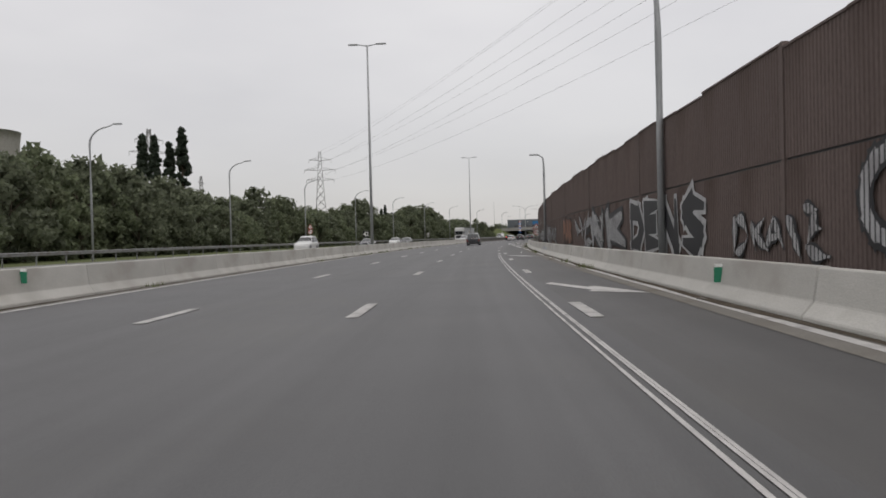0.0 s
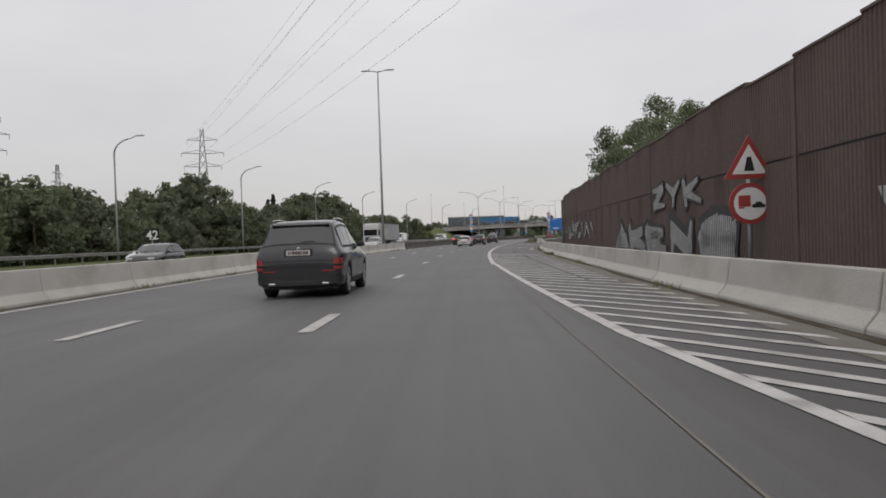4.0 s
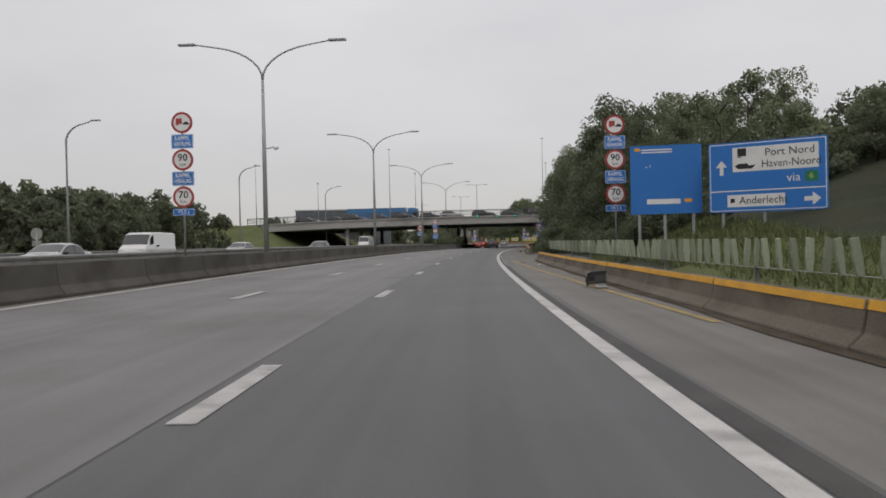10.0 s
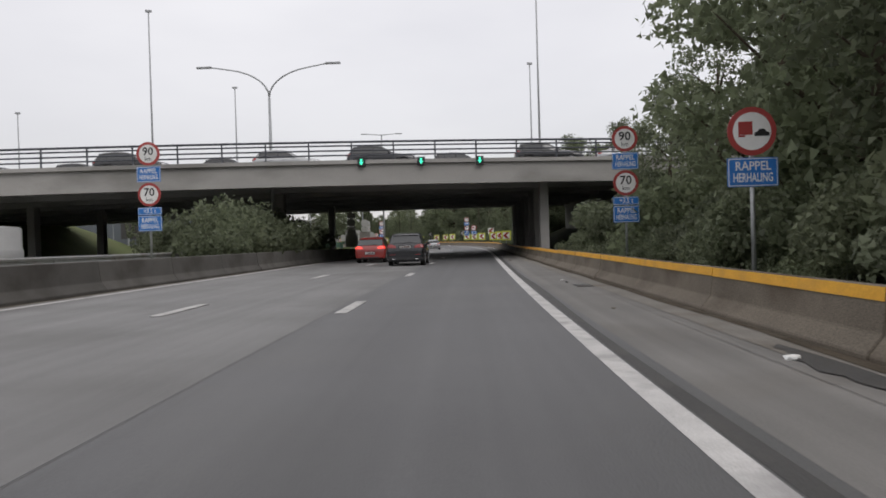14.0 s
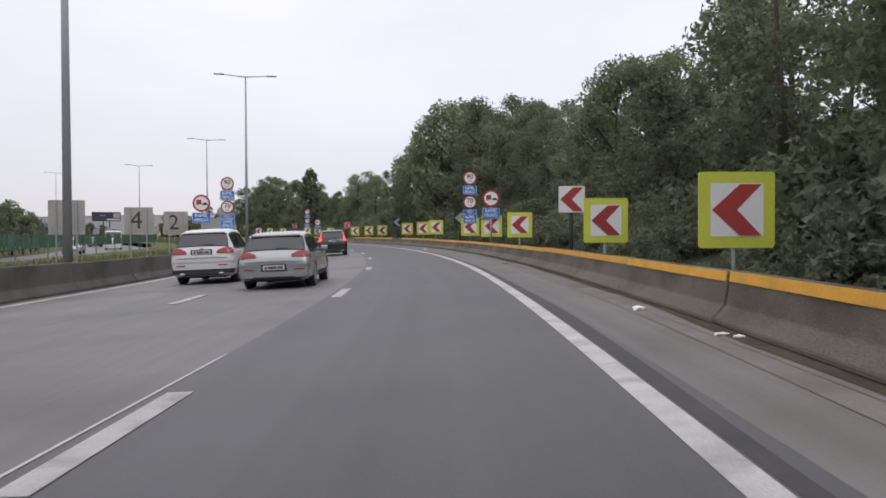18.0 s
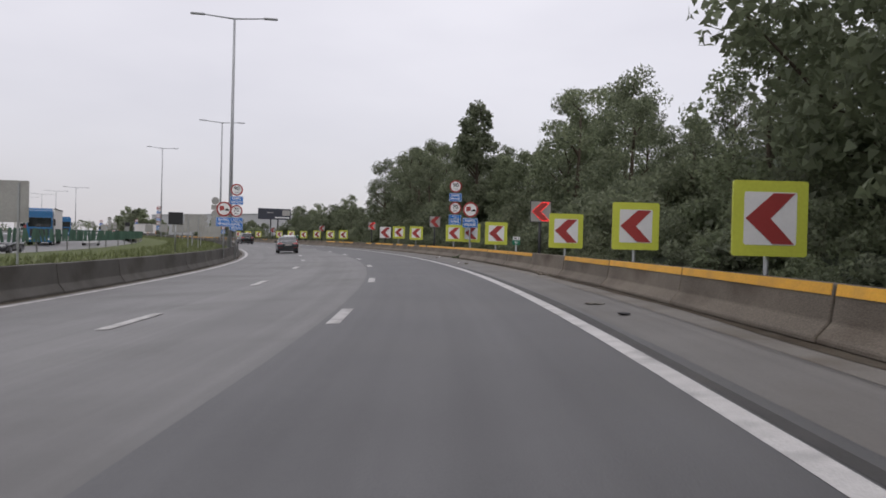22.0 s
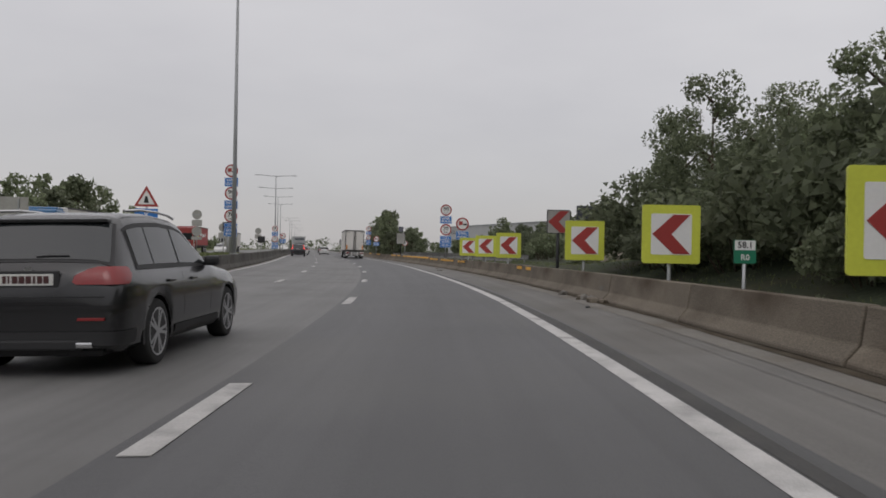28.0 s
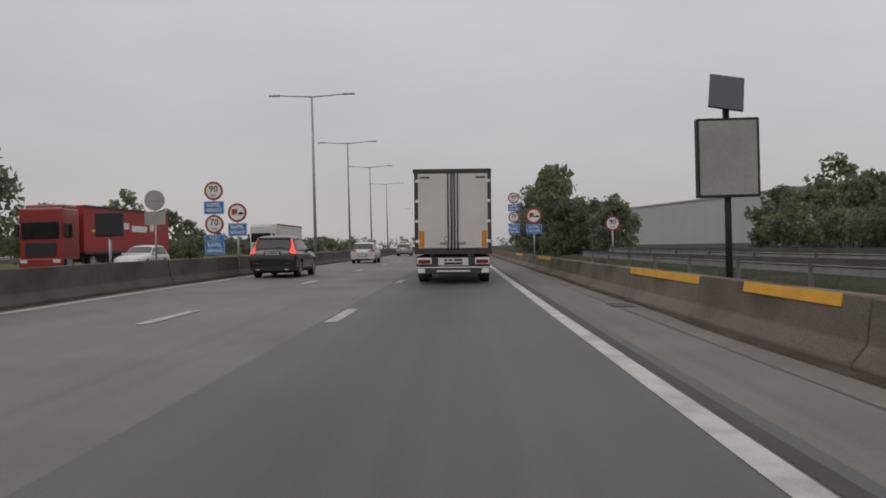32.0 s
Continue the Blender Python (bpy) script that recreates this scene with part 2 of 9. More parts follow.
M = {
    "asphalt": mat("asphalt_dark", (0.072, 0.072, 0.073), 0.6, 0, 0.22, 0.35, 60, 0.25, 0.45, stain=(0.085, 0.084, 0.08), stain_amt=0.6, stretch=(1, 1, 1)),
    "asphalt_old": mat("asphalt_worn_grey", (0.134, 0.132, 0.128), 0.62, 0, 0.2, 0.4, 70, 0.25, 0.4, stain=(0.085, 0.083, 0.078), stain_amt=0.7),
    "asphalt_gore": mat("asphalt_gore", (0.074, 0.073, 0.072), 0.63, 0, 0.22, 0.35, 60, 0.25, 0.43, stain=(0.092, 0.089, 0.083), stain_amt=0.6),
    "shoulder": mat("concrete_shoulder", (0.150, 0.145, 0.136), 0.85, 0, 0.2, 0.5, 50, 0.25, 0.3, stain=(0.12, 0.112, 0.10), stain_amt=0.7),
    "sealed": mat("sealed_asphalt_edge", (0.05, 0.049, 0.047), 0.7, 0, 0.3, 1.5, 50, 0.3, 0.3, stain=(0.075, 0.07, 0.062), stain_amt=0.6),
    "dirt": mat("roadside_dirt", (0.07, 0.058, 0.043), 0.95, 0, 0.4, 1.6, 30, 0.6, 0.1, stain=(0.11, 0.1, 0.08), stain_amt=0.7),
    "gutter": mat("concrete_gutter", (0.165, 0.155, 0.138), 0.9, 0, 0.25, 1.2, 40, 0.3, 0.3, stain=(0.12, 0.105, 0.085), stain_amt=0.8),
    "paint_white": mat("road_paint_white", (0.465, 0.455, 0.44), 0.75, 0, 0.24, 2.5, 60, 0.5, 0.3, stain=(0.22, 0.215, 0.21), stain_amt=0.65),
    "paint_yellow_old": mat("road_paint_yellow_worn", (0.30, 0.228, 0.10), 0.8, 0, 0.25, 2, 60, 0.4, 0.2, stain=(0.14, 0.13, 0.11), stain_amt=0.8),
    "seam": mat("tar_seam", (0.03, 0.03, 0.03), 0.6, 0, 0.2, 2, 30, 0.1),
    "concrete": mat("barrier_concrete", (0.152, 0.130, 0.102), 0.9, 0, 0.45, 0.5, 30, 0.3, 0.3, rand=0.10, stain=(0.068, 0.05, 0.034), stain_amt=0.95, stretch=(1, 1, 1.6)),
    "concrete_light": mat("barrier_concrete_light", (0.43, 0.42, 0.39), 0.9, 0, 0.16, 0.9, 30, 0.25, 0.3, rand=0.06, stain=(0.3, 0.28, 0.25), stain_amt=0.6, stretch=(1, 1, 1.6)),
    "concrete_dark": mat("barrier_concrete_dark", (0.085, 0.08, 0.072), 0.9, 0, 0.25, 0.9, 30, 0.3, 0.3, rand=0.12, stain=(0.05, 0.045, 0.038), stain_amt=0.85, stretch=(1, 1, 1.6)),
    "bridge": mat("bridge_concrete", (0.33, 0.32, 0.30), 0.9, 0, 0.18, 0.25, 20, 0.2, 0.3, stain=(0.14, 0.135, 0.12), stain_amt=0.6, stretch=(1, 1, 2.2)),
    "soffit": mat("bridge_soffit", (0.38, 0.375, 0.36), 0.9, 0, 0.25, 0.3, 20, 0.2, 0.3, stain=(0.18, 0.175, 0.165), stain_amt=0.7),
    "yellow": mat("barrier_yellow_paint", (0.72, 0.37, 0.03), 0.6, 0, 0.16, 1.5, 30, 0.15, 0.4, rand=0.08, stain=(0.42, 0.24, 0.06), stain_amt=0.6),
    "rust": mat("rusty_steel_sheet", (0.130, 0.100, 0.090), 0.85, 0.0, 0.25, 0.6, 25, 0.3, 0.3, rand=0.03, stain=(0.088, 0.064, 0.055), stain_amt=0.9, stretch=(1, 1, 0.35)),
    "graffiti_white": mat("spray_paint_silver", (0.40, 0.40, 0.40), 0.6, 0, 0.2, 2, 25, 0.1, 0.4, stain=(0.25, 0.24, 0.24), stain_amt=0.7),
    "graffiti_black": mat("spray_paint_black", (0.02, 0.02, 0.022), 0.6, 0, 0.2, 2, 25, 0.1),
    "graffiti_blue": mat("spray_paint_blue", (0.055, 0.17, 0.38), 0.6, 0, 0.2, 2, 25, 0.1),
    "graffiti_orange": mat("spray_paint_orange", (0.2, 0.085, 0.045), 0.6, 0, 0.25, 2, 25, 0.1),
    "steel": mat("galvanised_steel", (0.36, 0.37, 0.37), 0.45, 0.75, 0.12, 1.5, 30, 0.05, 0.5, stain=(0.24, 0.24, 0.23), stain_amt=0.5),
    "lamp_grey": mat("lamp_column_grey", (0.33, 0.34, 0.345), 0.55, 0.3, 0.12, 0.8, 20, 0.05, 0.4, stain=(0.25, 0.25, 0.24), stain_amt=0.5, stretch=(1, 1, 0.3)),
    "rail_old": mat("weathered_rail", (0.22, 0.22, 0.215), 0.6, 0.5, 0.2, 2, 30, 0.1, 0.4, stain=(0.15, 0.12, 0.1), stain_amt=0.6),
    "grass": mat("grass_ground", (0.095, 0.112, 0.048), 0.95, 0, 0.35, 0.25, 8, 0.6, 0.1, stain=(0.11, 0.1, 0.055), stain_amt=0.6),
    "soil": mat("soil_and_ivy", (0.04, 0.048, 0.03), 0.95, 0, 0.4, 0.4, 8, 0.7, 0.1, stain=(0.06, 0.05, 0.035), stain_amt=0.7),
    "gravel": mat("dirt_and_gravel", (0.17, 0.15, 0.12), 0.95, 0, 0.3, 0.6, 14, 0.7, 0.1, stain=(0.1, 0.1, 0.05), stain_amt=0.6),
    "blade": mat("grass_blades", (0.125, 0.145, 0.06), 0.8, 0, 0.2, 1, 5, 0, 0.2, island=0.35),
    "bark": mat("bark", (0.075, 0.06, 0.045), 0.95, 0, 0.3, 3, 25, 0.6, 0.1, stretch=(1, 1, 0.3)),
    "sign_white": mat("sign_white", (0.72, 0.72, 0.70), 0.45, 0, 0.06, 1.5, 20, 0.02, 0.4, stain=(0.55, 0.54, 0.5), stain_amt=0.4),
    "sign_red": mat("sign_red", (0.34, 0.05, 0.045), 0.45, 0, 0.08, 2, 20, 0.02, 0.4, rand=0.1),
    "sign_blue": mat("sign_blue", (0.025, 0.16, 0.48), 0.45, 0, 0.08, 1.5, 20, 0.02, 0.4, rand=0.08),
    "sign_black": mat("sign_black", (0.02, 0.02, 0.02), 0.5, 0, 0.05, 2, 20, 0),
    "sign_yellow": mat("fluorescent_yellow", (0.54, 0.58, 0.07), 0.5, 0, 0.08, 1.5, 20, 0.02, 0.4, rand=0.08),
    "sign_orange": mat("sign_orange", (0.7, 0.33, 0.03), 0.5, 0, 0.06, 2, 20, 0.0),
    "sign_green": mat("sign_green", (0.02, 0.18, 0.1), 0.5, 0, 0.06, 2, 20, 0.0),
    "sign_back": mat("sign_back_aluminium", (0.34, 0.335, 0.31), 0.6, 0.25, 0.15, 1.2, 20, 0.05, 0.4, stain=(0.22, 0.21, 0.18), stain_amt=0.6),
    "led_red": mat("led_red", (0.5, 0.02, 0.02), 0.4, 0, 0.02, 1, 5, 0, emit=(1, 0.05, 0.04), power=1.3),
    "green_lamp": mat("signal_green", (0.02, 0.35, 0.2), 0.4, 0, 0.02, 1, 5, 0, emit=(0.05, 0.9, 0.5), power=1.3),
    "fence_green": mat("antiglare_fin_green", (0.05, 0.10, 0.07), 0.6, 0, 0.2, 1, 15, 0.05, 0.4, rand=0.2),
    "fence_pale": mat("antiglare_fin_pale", (0.26, 0.29, 0.21), 0.6, 0, 0.25, 1, 15, 0.05, 0.4, rand=0.3),
    # greens a to c are paler and greyer: distance haze put into the colour
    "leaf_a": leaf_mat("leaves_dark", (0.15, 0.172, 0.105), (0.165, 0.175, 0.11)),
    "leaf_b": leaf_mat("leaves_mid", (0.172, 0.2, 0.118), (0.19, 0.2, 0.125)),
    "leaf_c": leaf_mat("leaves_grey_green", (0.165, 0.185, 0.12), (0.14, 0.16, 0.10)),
    "leaf_d": leaf_mat("leaves_poplar", (0.055, 0.072, 0.05), (0.066, 0.082, 0.052)),
    "tyre": mat("tyre_rubber", (0.03, 0.03, 0.03), 0.85, 0, 0.15, 4, 40, 0.1, 0.3),
    "rim": mat("alloy_rim", (0.42, 0.42, 0.43), 0.4, 0.4, 0.08, 4, 30, 0.02),
    "trim": mat("black_plastic", (0.022, 0.022, 0.023), 0.55, 0, 0.12, 3, 40, 0.05, 0.4),
    "chrome": mat("chrome", (0.6, 0.6, 0.6), 0.2, 1.0, 0.05, 3, 20, 0),
    "glass": glass_mat("car_glass", (0.018, 0.021, 0.022)),
    "lamp_red": mat("tail_lamp_red", (0.22, 0.018, 0.018), 0.25, 0, 0.05, 4, 30, 0, 0.6),
    "lamp_lit": mat("tail_lamp_lit", (0.5, 0.02, 0.015), 0.25, 0, 0.05, 4, 30, 0, 0.6, emit=(1, 0.08, 0.05), power=0.9),
    "lamp_front": mat("head_lamp", (0.6, 0.6, 0.6), 0.15, 0, 0.05, 4, 30, 0, 0.8),
    "plate": mat("number_plate", (0.6, 0.6, 0.57), 0.5, 0, 0.04, 4, 30, 0),
    "plate_ink": mat("number_plate_ink", (0.06, 0.02, 0.02), 0.5, 0, 0.04, 4, 30, 0),
    "trailer": mat("trailer_white", (0.60, 0.58, 0.54), 0.5, 0, 0.07, 0.8, 20, 0.03, 0.4, stain=(0.5, 0.48, 0.43), stain_amt=0.5),
    "trailer_frame": mat("trailer_frame_grey", (0.055, 0.052, 0.05), 0.6, 0.2, 0.12, 2, 20, 0.05),
    "amber": mat("amber_marker", (0.6, 0.22, 0.03), 0.4, 0, 0.05, 3, 20, 0),
    "clad_blue": mat("blue_grey_cladding", (0.105, 0.118, 0.13), 0.5, 0.1, 0.06, 0.2, 10, 0.03, 0.4, stain=(0.09, 0.1, 0.11), stain_amt=0.5),
    "billboard": mat("printed_poster_dark", (0.035, 0.038, 0.05), 0.45, 0, 0.12, 0.5, 20, 0.03, 0.4),
    "clad": mat("metal_cladding", (0.36, 0.37, 0.375), 0.55, 0.2, 0.06, 0.2, 10, 0.03, 0.4, stain=(0.31, 0.31, 0.31), stain_amt=0.5),
    "clad_white": mat("white_cladding", (0.42, 0.425, 0.425), 0.6, 0.0, 0.05, 0.2, 10, 0.03, 0.4),
    "window": glass_mat("far_window", (0.05, 0.06, 0.07), 0.1),
    "panel": glass_mat("solar_cells", (0.02, 0.022, 0.035), 0.2),
    "red_tarp": mat("red_tarpaulin", (0.33, 0.03, 0.028), 0.55, 0, 0.12, 0.7, 12, 0.1, 0.4),
}


def paint(name, color, metal=0.0):
    return mat(name, color, 0.26, metal, 0.05, 1.2, 12, 0.0, 0.5, coat=0.5)


M["car_white"] = paint("car_paint_white", (0.54, 0.54, 0.525))
M["car_black"] = paint("car_paint_black", (0.010, 0.010, 0.011))
M["car_dark"] = paint("car_paint_anthracite", (0.014, 0.015, 0.018), 0.0)
M["car_silver"] = paint("car_paint_silver", (0.36, 0.37, 0.37), 0.5)
M["car_red"] = paint("car_paint_red", (0.25, 0.03, 0.025))
M["car_blue"] = paint("truck_paint_blue", (0.03, 0.13, 0.28))
for key in ("asphalt", "asphalt_old", "asphalt_gore", "shoulder"):
    streaked(M[key])

# ---------------------------------------------------------------- the road's geometry
STEP = 0.5
GRID = np.arange(-220, 1400 + STEP, STEP)
_h = np.radians(np.interp(GRID, [a for a, _ in ALIGN], [b for _, b in ALIGN]))
_h = np.convolve(np.pad(_h, 25, mode="edge"), np.ones(51) / 51, "valid")
_x, _y = np.cumsum(-np.sin(_h) * STEP), np.cumsum(np.cos(_h) * STEP)
_zero = int(round(220 / STEP))
_x, _y = _x - _x[_zero] + START[0], _y - _y[_zero] + START[1]
# crossfall of the carriageway: metres along, rise per metre to the right
TILT = [(0, 0.008), (180, 0.0), (290, -0.012), (340, -0.012), (390, 0.0), (430, 0.03), (470, 0.045), (505, 0.05), (560, 0.045), (606, 0.03), (640, 0.02), (680, 0.0), (720, -0.015), (900, -0.015)]


def knots(table, s):
    return float(np.interp(s, [k[0] for k in table], [k[1] for k in table]))


def heading(s):
    return float(np.interp(s, GRID, _h))


def road(s, d, z=0.0):
    """A place s metres along and d metres to the right of the right edge line, z above the carriageway."""
    h = heading(s)
    dd = min(max(d, -14.0), 5.0)
    return Vector((float(np.interp(s, GRID, _x)) + d * math.cos(h), float(np.interp(s, GRID, _y)) + d * math.sin(h), z + knots(TILT, s) * (dd + 1.1)))


# the painted lanes wander a little from the reference line
SHIFT = [(-60, 0.32), (0, 0.32), (55, 0.3), (150, 0.08), (240, 0.0), (300, -0.1), (342, -0.24), (400, -0.1), (430, 0.0), (450, 0.12), (495, 0.28), (531, 0.38), (628, 0.22), (645, 0.06), (660, -0.08), (680, -0.2), (711, -0.4), (1300, -0.4)]


def lane(d):
    """The offset of a lane line, as a function of the way along."""
    return lambda s: d + knots(SHIFT, s) * min(max((d + 10) / 6.6, 0), 1)


def at(s, d, z=0.0, turn=0.0, level=True):
    """The pose of a thing whose front faces back along the road."""
    p = road(s, d)
    return pose(p.x, p.y, z, 0, 0, math.degrees(heading(s)) + turn)


def obj(name, verts, faces, material, parent=None, label="", smooth=False, kind="", category=""):
    me = bpy.data.meshes.new(name)
    me.from_pydata([tuple(v) for v in verts], [], [tuple(f) for f in faces])
    for m in material if isinstance(material, (list, tuple)) else [material]:
        me.materials.append(m)
    if smooth:
        me.polygons.foreach_set("use_smooth", [True] * len(me.polygons))
    me.update()
    ob = new(name, me)
    if parent:
        ob.parent = parent
    return tagged(ob, label, category, "", kind)


def part(name, bm, material, parent=None, label="", smooth=False):
    me = bpy.data.meshes.new(name)
    bm.to_mesh(me)
    bm.free()
    me.materials.append(material)
    if smooth:
        me.polygons.foreach_set("use_smooth", [True] * len(me.polygons))
    ob = new(name, me)
    if parent:
        ob.parent = parent
    return tagged(ob, label)


def share(name, mesh, m, parent=None, label=""):
    ob = new(name, mesh)
    if parent:
        ob.parent = parent
    ob.matrix_basis = m
    return tagged(ob, label)


def empty(name, label, category, m=None, group="", kind=""):
    ob = new(name)
    if m is not None:
        ob.matrix_basis = m
    return tagged(ob, label, category, group, kind)


def box(bm, x0, x1, y0, y1, z0, z1, bevel=0.0, m=None):
    r = bmesh.ops.create_cube(bm, size=1)
    t = Matrix.Translation(((x0 + x1) / 2, (y0 + y1) / 2, (z0 + z1) / 2)) @ Matrix.Diagonal((x1 - x0, y1 - y0, z1 - z0, 1))
    bmesh.ops.transform(bm, matrix=(m or Matrix()) @ t, verts=r["verts"])
    if bevel:
        es = list({e for v in r["verts"] for e in v.link_edges})
        bmesh.ops.bevel(bm, geom=es, offset=bevel, segments=2, affect="EDGES", profile=0.6)
    return bm


def boxed(*a, **k):
    return box(bmesh.new(), *a, **k)


def tube(bm, pts, r0, r1=None, seg=10, caps=True):
    """A round bar along points, tapering from r0 to r1."""
    r1 = r0 if r1 is None else r1
    rings = []
    n = len(pts)
    for i, p in enumerate(pts):
        p = Vector(p)
        a, b = Vector(pts[max(i - 1, 0)]), Vector(pts[min(i + 1, n - 1)])
        q = (b - a).normalized().to_track_quat("Z", "Y")
        r = r0 + (r1 - r0) * i / max(n - 1, 1)
        rings.append([bm.verts.new(p + q @ Vector((r * math.cos(2 * math.pi * k / seg), r * math.sin(2 * math.pi * k / seg), 0))) for k in range(seg)])
    for i in range(n - 1):
        for k in range(seg):
            f = bm.faces.new((rings[i][k], rings[i][(k + 1) % seg], rings[i + 1][(k + 1) % seg], rings[i + 1][k]))
            f.smooth = True
    if caps:
        bm.faces.new(list(reversed(rings[0])))
        bm.faces.new(rings[-1])
    return bm


def lathe_y(bm, prof, seg=24, x0=0.0, z0=0.0, y0=0.0):
    """Turns (radius, x) pairs about an axle along x."""
    rings = [[bm.verts.new((x0 + x, y0 + r * math.cos(2 * math.pi * k / seg), z0 + r * math.sin(2 * math.pi * k / seg))) for k in range(seg)] for r, x in prof]
    for a, b in zip(rings, rings[1:]):
        for k in range(seg):
            bm.faces.new((a[k], a[(k + 1) % seg], b[(k + 1) % seg], b[k])).smooth = True
    bm.faces.new(list(reversed(rings[0])))
    bm.faces.new(rings[-1])
    return bm


def value(f, s):
    return f(s) if callable(f) else f


def strip(name, s0, s1, d0, d1, z, material, step=4.0, cols=1, parent=None, label="", kind="", category="", thick=0.0):
    """A ribbon along the road between two offsets."""
    n = max(2, int(round((s1 - s0) / step)) + 1)
    verts, faces, place = [], [], []
    for s in np.linspace(s0, s1, n):
        a, b = value(d0, s), value(d1, s)
        for c in range(cols + 1):
            d = a + (b - a) * c / cols
            place.append((s, d))
            verts.append(road(s, d, z(s, d) if callable(z) else z))
    w = cols + 1
    for i in range(n - 1):
        for c in range(cols):
            k = i * w + c
            faces.append((k, k + 1, k + w + 1, k + w))
    ob = obj(name, verts, faces, material, parent, label, True, kind, category)
    uv = ob.data.uv_layers.new(name="along_road")
    for loop in ob.data.loops:
        uv.data[loop.index].uv = place[loop.vertex_index]
    return ob


def extrude(name, s0, s1, profile, material, step=4.0, parent=None, label="", kind="", category="", d=0.0):
    """A closed cross-section swept along the road."""
    n = max(2, int(round((s1 - s0) / step)) + 1)
    verts, faces = [], []
    w = len(profile)
    for s in np.linspace(s0, s1, n):
        off = value(d, s)
        verts += [road(s, off + a, b) for a, b in profile]
    for i in range(n - 1):
        for c in range(w):
            faces.append((i * w + c, i * w + (c + 1) % w, (i + 1) * w + (c + 1) % w, (i + 1) * w + c))
    faces += [tuple(reversed(range(w))), tuple(range((n - 1) * w, n * w))]
    return obj(name, verts, faces, material, parent, label, False, kind, category)


# ---------------------------------------------------------------- offsets along the road
LANE = 3.22
RIGHT_BARRIER = [(-60, 3.45), (60, 3.35), (95, 3.5), (115, 3.75), (130, 4.1), (155, 4.35), (172, 4.9), (185, 5.9), (197, 6.7), (206, 7.9), (214, 9.6), (222, 11.6), (230, 14.0)]
YELLOW_BARRIER = [(236, 2.75), (243, 2.95), (262, 2.9), (287, 2.75), (306, 2.75), (315, 2.9), (328, 2.95), (345, 2.66), (360, 2.58), (380, 2.3), (400, 1.95), (425, 2.1), (440, 2.45), (456, 2.65), (475, 2.8), (500, 2.95), (540, 3.05), (600, 3.05), (630, 3.1), (668, 2.6), (705, 2.25), (760, 2.1), (1000, 2.1)]
LEFT_BARRIER = -11.15
EDGE_TAPER = [(-60, 2.72), (60, 2.8), (72, 2.5), (79, 2.22), (83.2, 2.11), (87, 2.0), (90.7, 1.9), (94.7, 1.72), (98.6, 1.49), (105.6, 0.9), (117, 0.55), (130, 0.2), (140, 0.1)]
EDGE = [(-60, 0.3), (120, 0.24), (151, 0.13), (204, 0.33), (249, 0.21), (299, 0.1), (323, 0.05), (347, 0.05), (400, 0.18), (435, 0.35), (455, 0.48), (493, 0.62), (511, 0.68), (550, 0.63), (608, 0.7), (628, 0.58), (640, 0.46), (656, 0.14), (668, 0.02), (684, 0.1), (694, 0.14), (711, 0.05), (1300, 0.0)]
OPP_IN = [(-60, -13.6), (400, -13.8), (440, -17.0), (480, -21.0), (640, -21.0), (720, -17.0), (800, -15.0), (1300, -15.0)]
OPP_OUT = [(-60, -33.5), (400, -33.5), (450, -31.0), (600, -31.2), (640, -34.5), (720, -33.0), (1300, -31.0)]


def edge(off):
    """The right edge line, or a line beside it."""
    return lambda s: knots(EDGE, s) + off


def ramp_at(s, d):
    """How far a place lies on the closed ramp (0 to 1), and the ramp's height there."""
    mid = 9.5 + (s - 210) * 0.22
    on = min(max((7.6 - abs(d - mid + 1.5)) / 1.2, 0), 1) * min(max((s - 204) / 8, 0), 1) * min(max((272 - s) / 8, 0), 1)
    return on, 0.03 + max(s - 212, 0) * 0.034


def bank(s, d):
    """Height of the ground to the right of the road."""
    on, level = ramp_at(s, d)
    return slope_at(s, d) * (1 - on) + (level - 0.12) * on


def slope_at(s, d):
    up = min(max((s - 252) / 28, 0), 1) * min(max((668 - s) / 34, 0), 1)
    bay = min(max((s - 278) / 8, 0), 1) * min(max((324 - s) / 8, 0), 1)
    rise = min(max(d - 4.2 - 2.8 * bay, 0) * 0.42, 7.5)
    wall = min(max((s - 60) / 60, 0), 1) * min(max((240 - s) / 40, 0), 1) * min(max(d - 9.0, 0) * 0.35, 4.5)
    return -0.05 + up * rise + wall + min(max((s - 640) / 30, 0), 1) * min(max(d - 3, 0) * 0.12, 0.45)


def left_bank(s, d):
    up = min(max((s - 425) / 30, 0), 1) * min(max((720 - s) / 40, 0), 1)
    return 0.05 + up * 0.35 * min(max(-d - 11.6, 0), 1.5)


# ---------------------------------------------------------------- ground and carriageways
verts = [(0, 350, -1.5)]
rings = [60, 160, 300, 480, 700, 1000, 1600, 2600]
for r in rings:
    for k in range(48):
        a = 2 * math.pi * k / 48
        verts.append((r * math.cos(a), 350 + r * math.sin(a), -1.5 + (0.0 if r < 900 else noise.noise((r * 0.01, k * 0.7, 0)) * 4)))
faces = [(0, 1 + k, 1 + (k + 1) % 48) for k in range(48)]
for i in range(len(rings) - 1):
    for k in range(48):
        a, b = 1 + i * 48, 1 + (i + 1) * 48
        faces.append((a + k, b + k, b + (k + 1) % 48, a + (k + 1) % 48))
obj("ground", verts, faces, M["grass"], None, "rough grass ground reaching the hazy horizon", True, "structure", "ground")

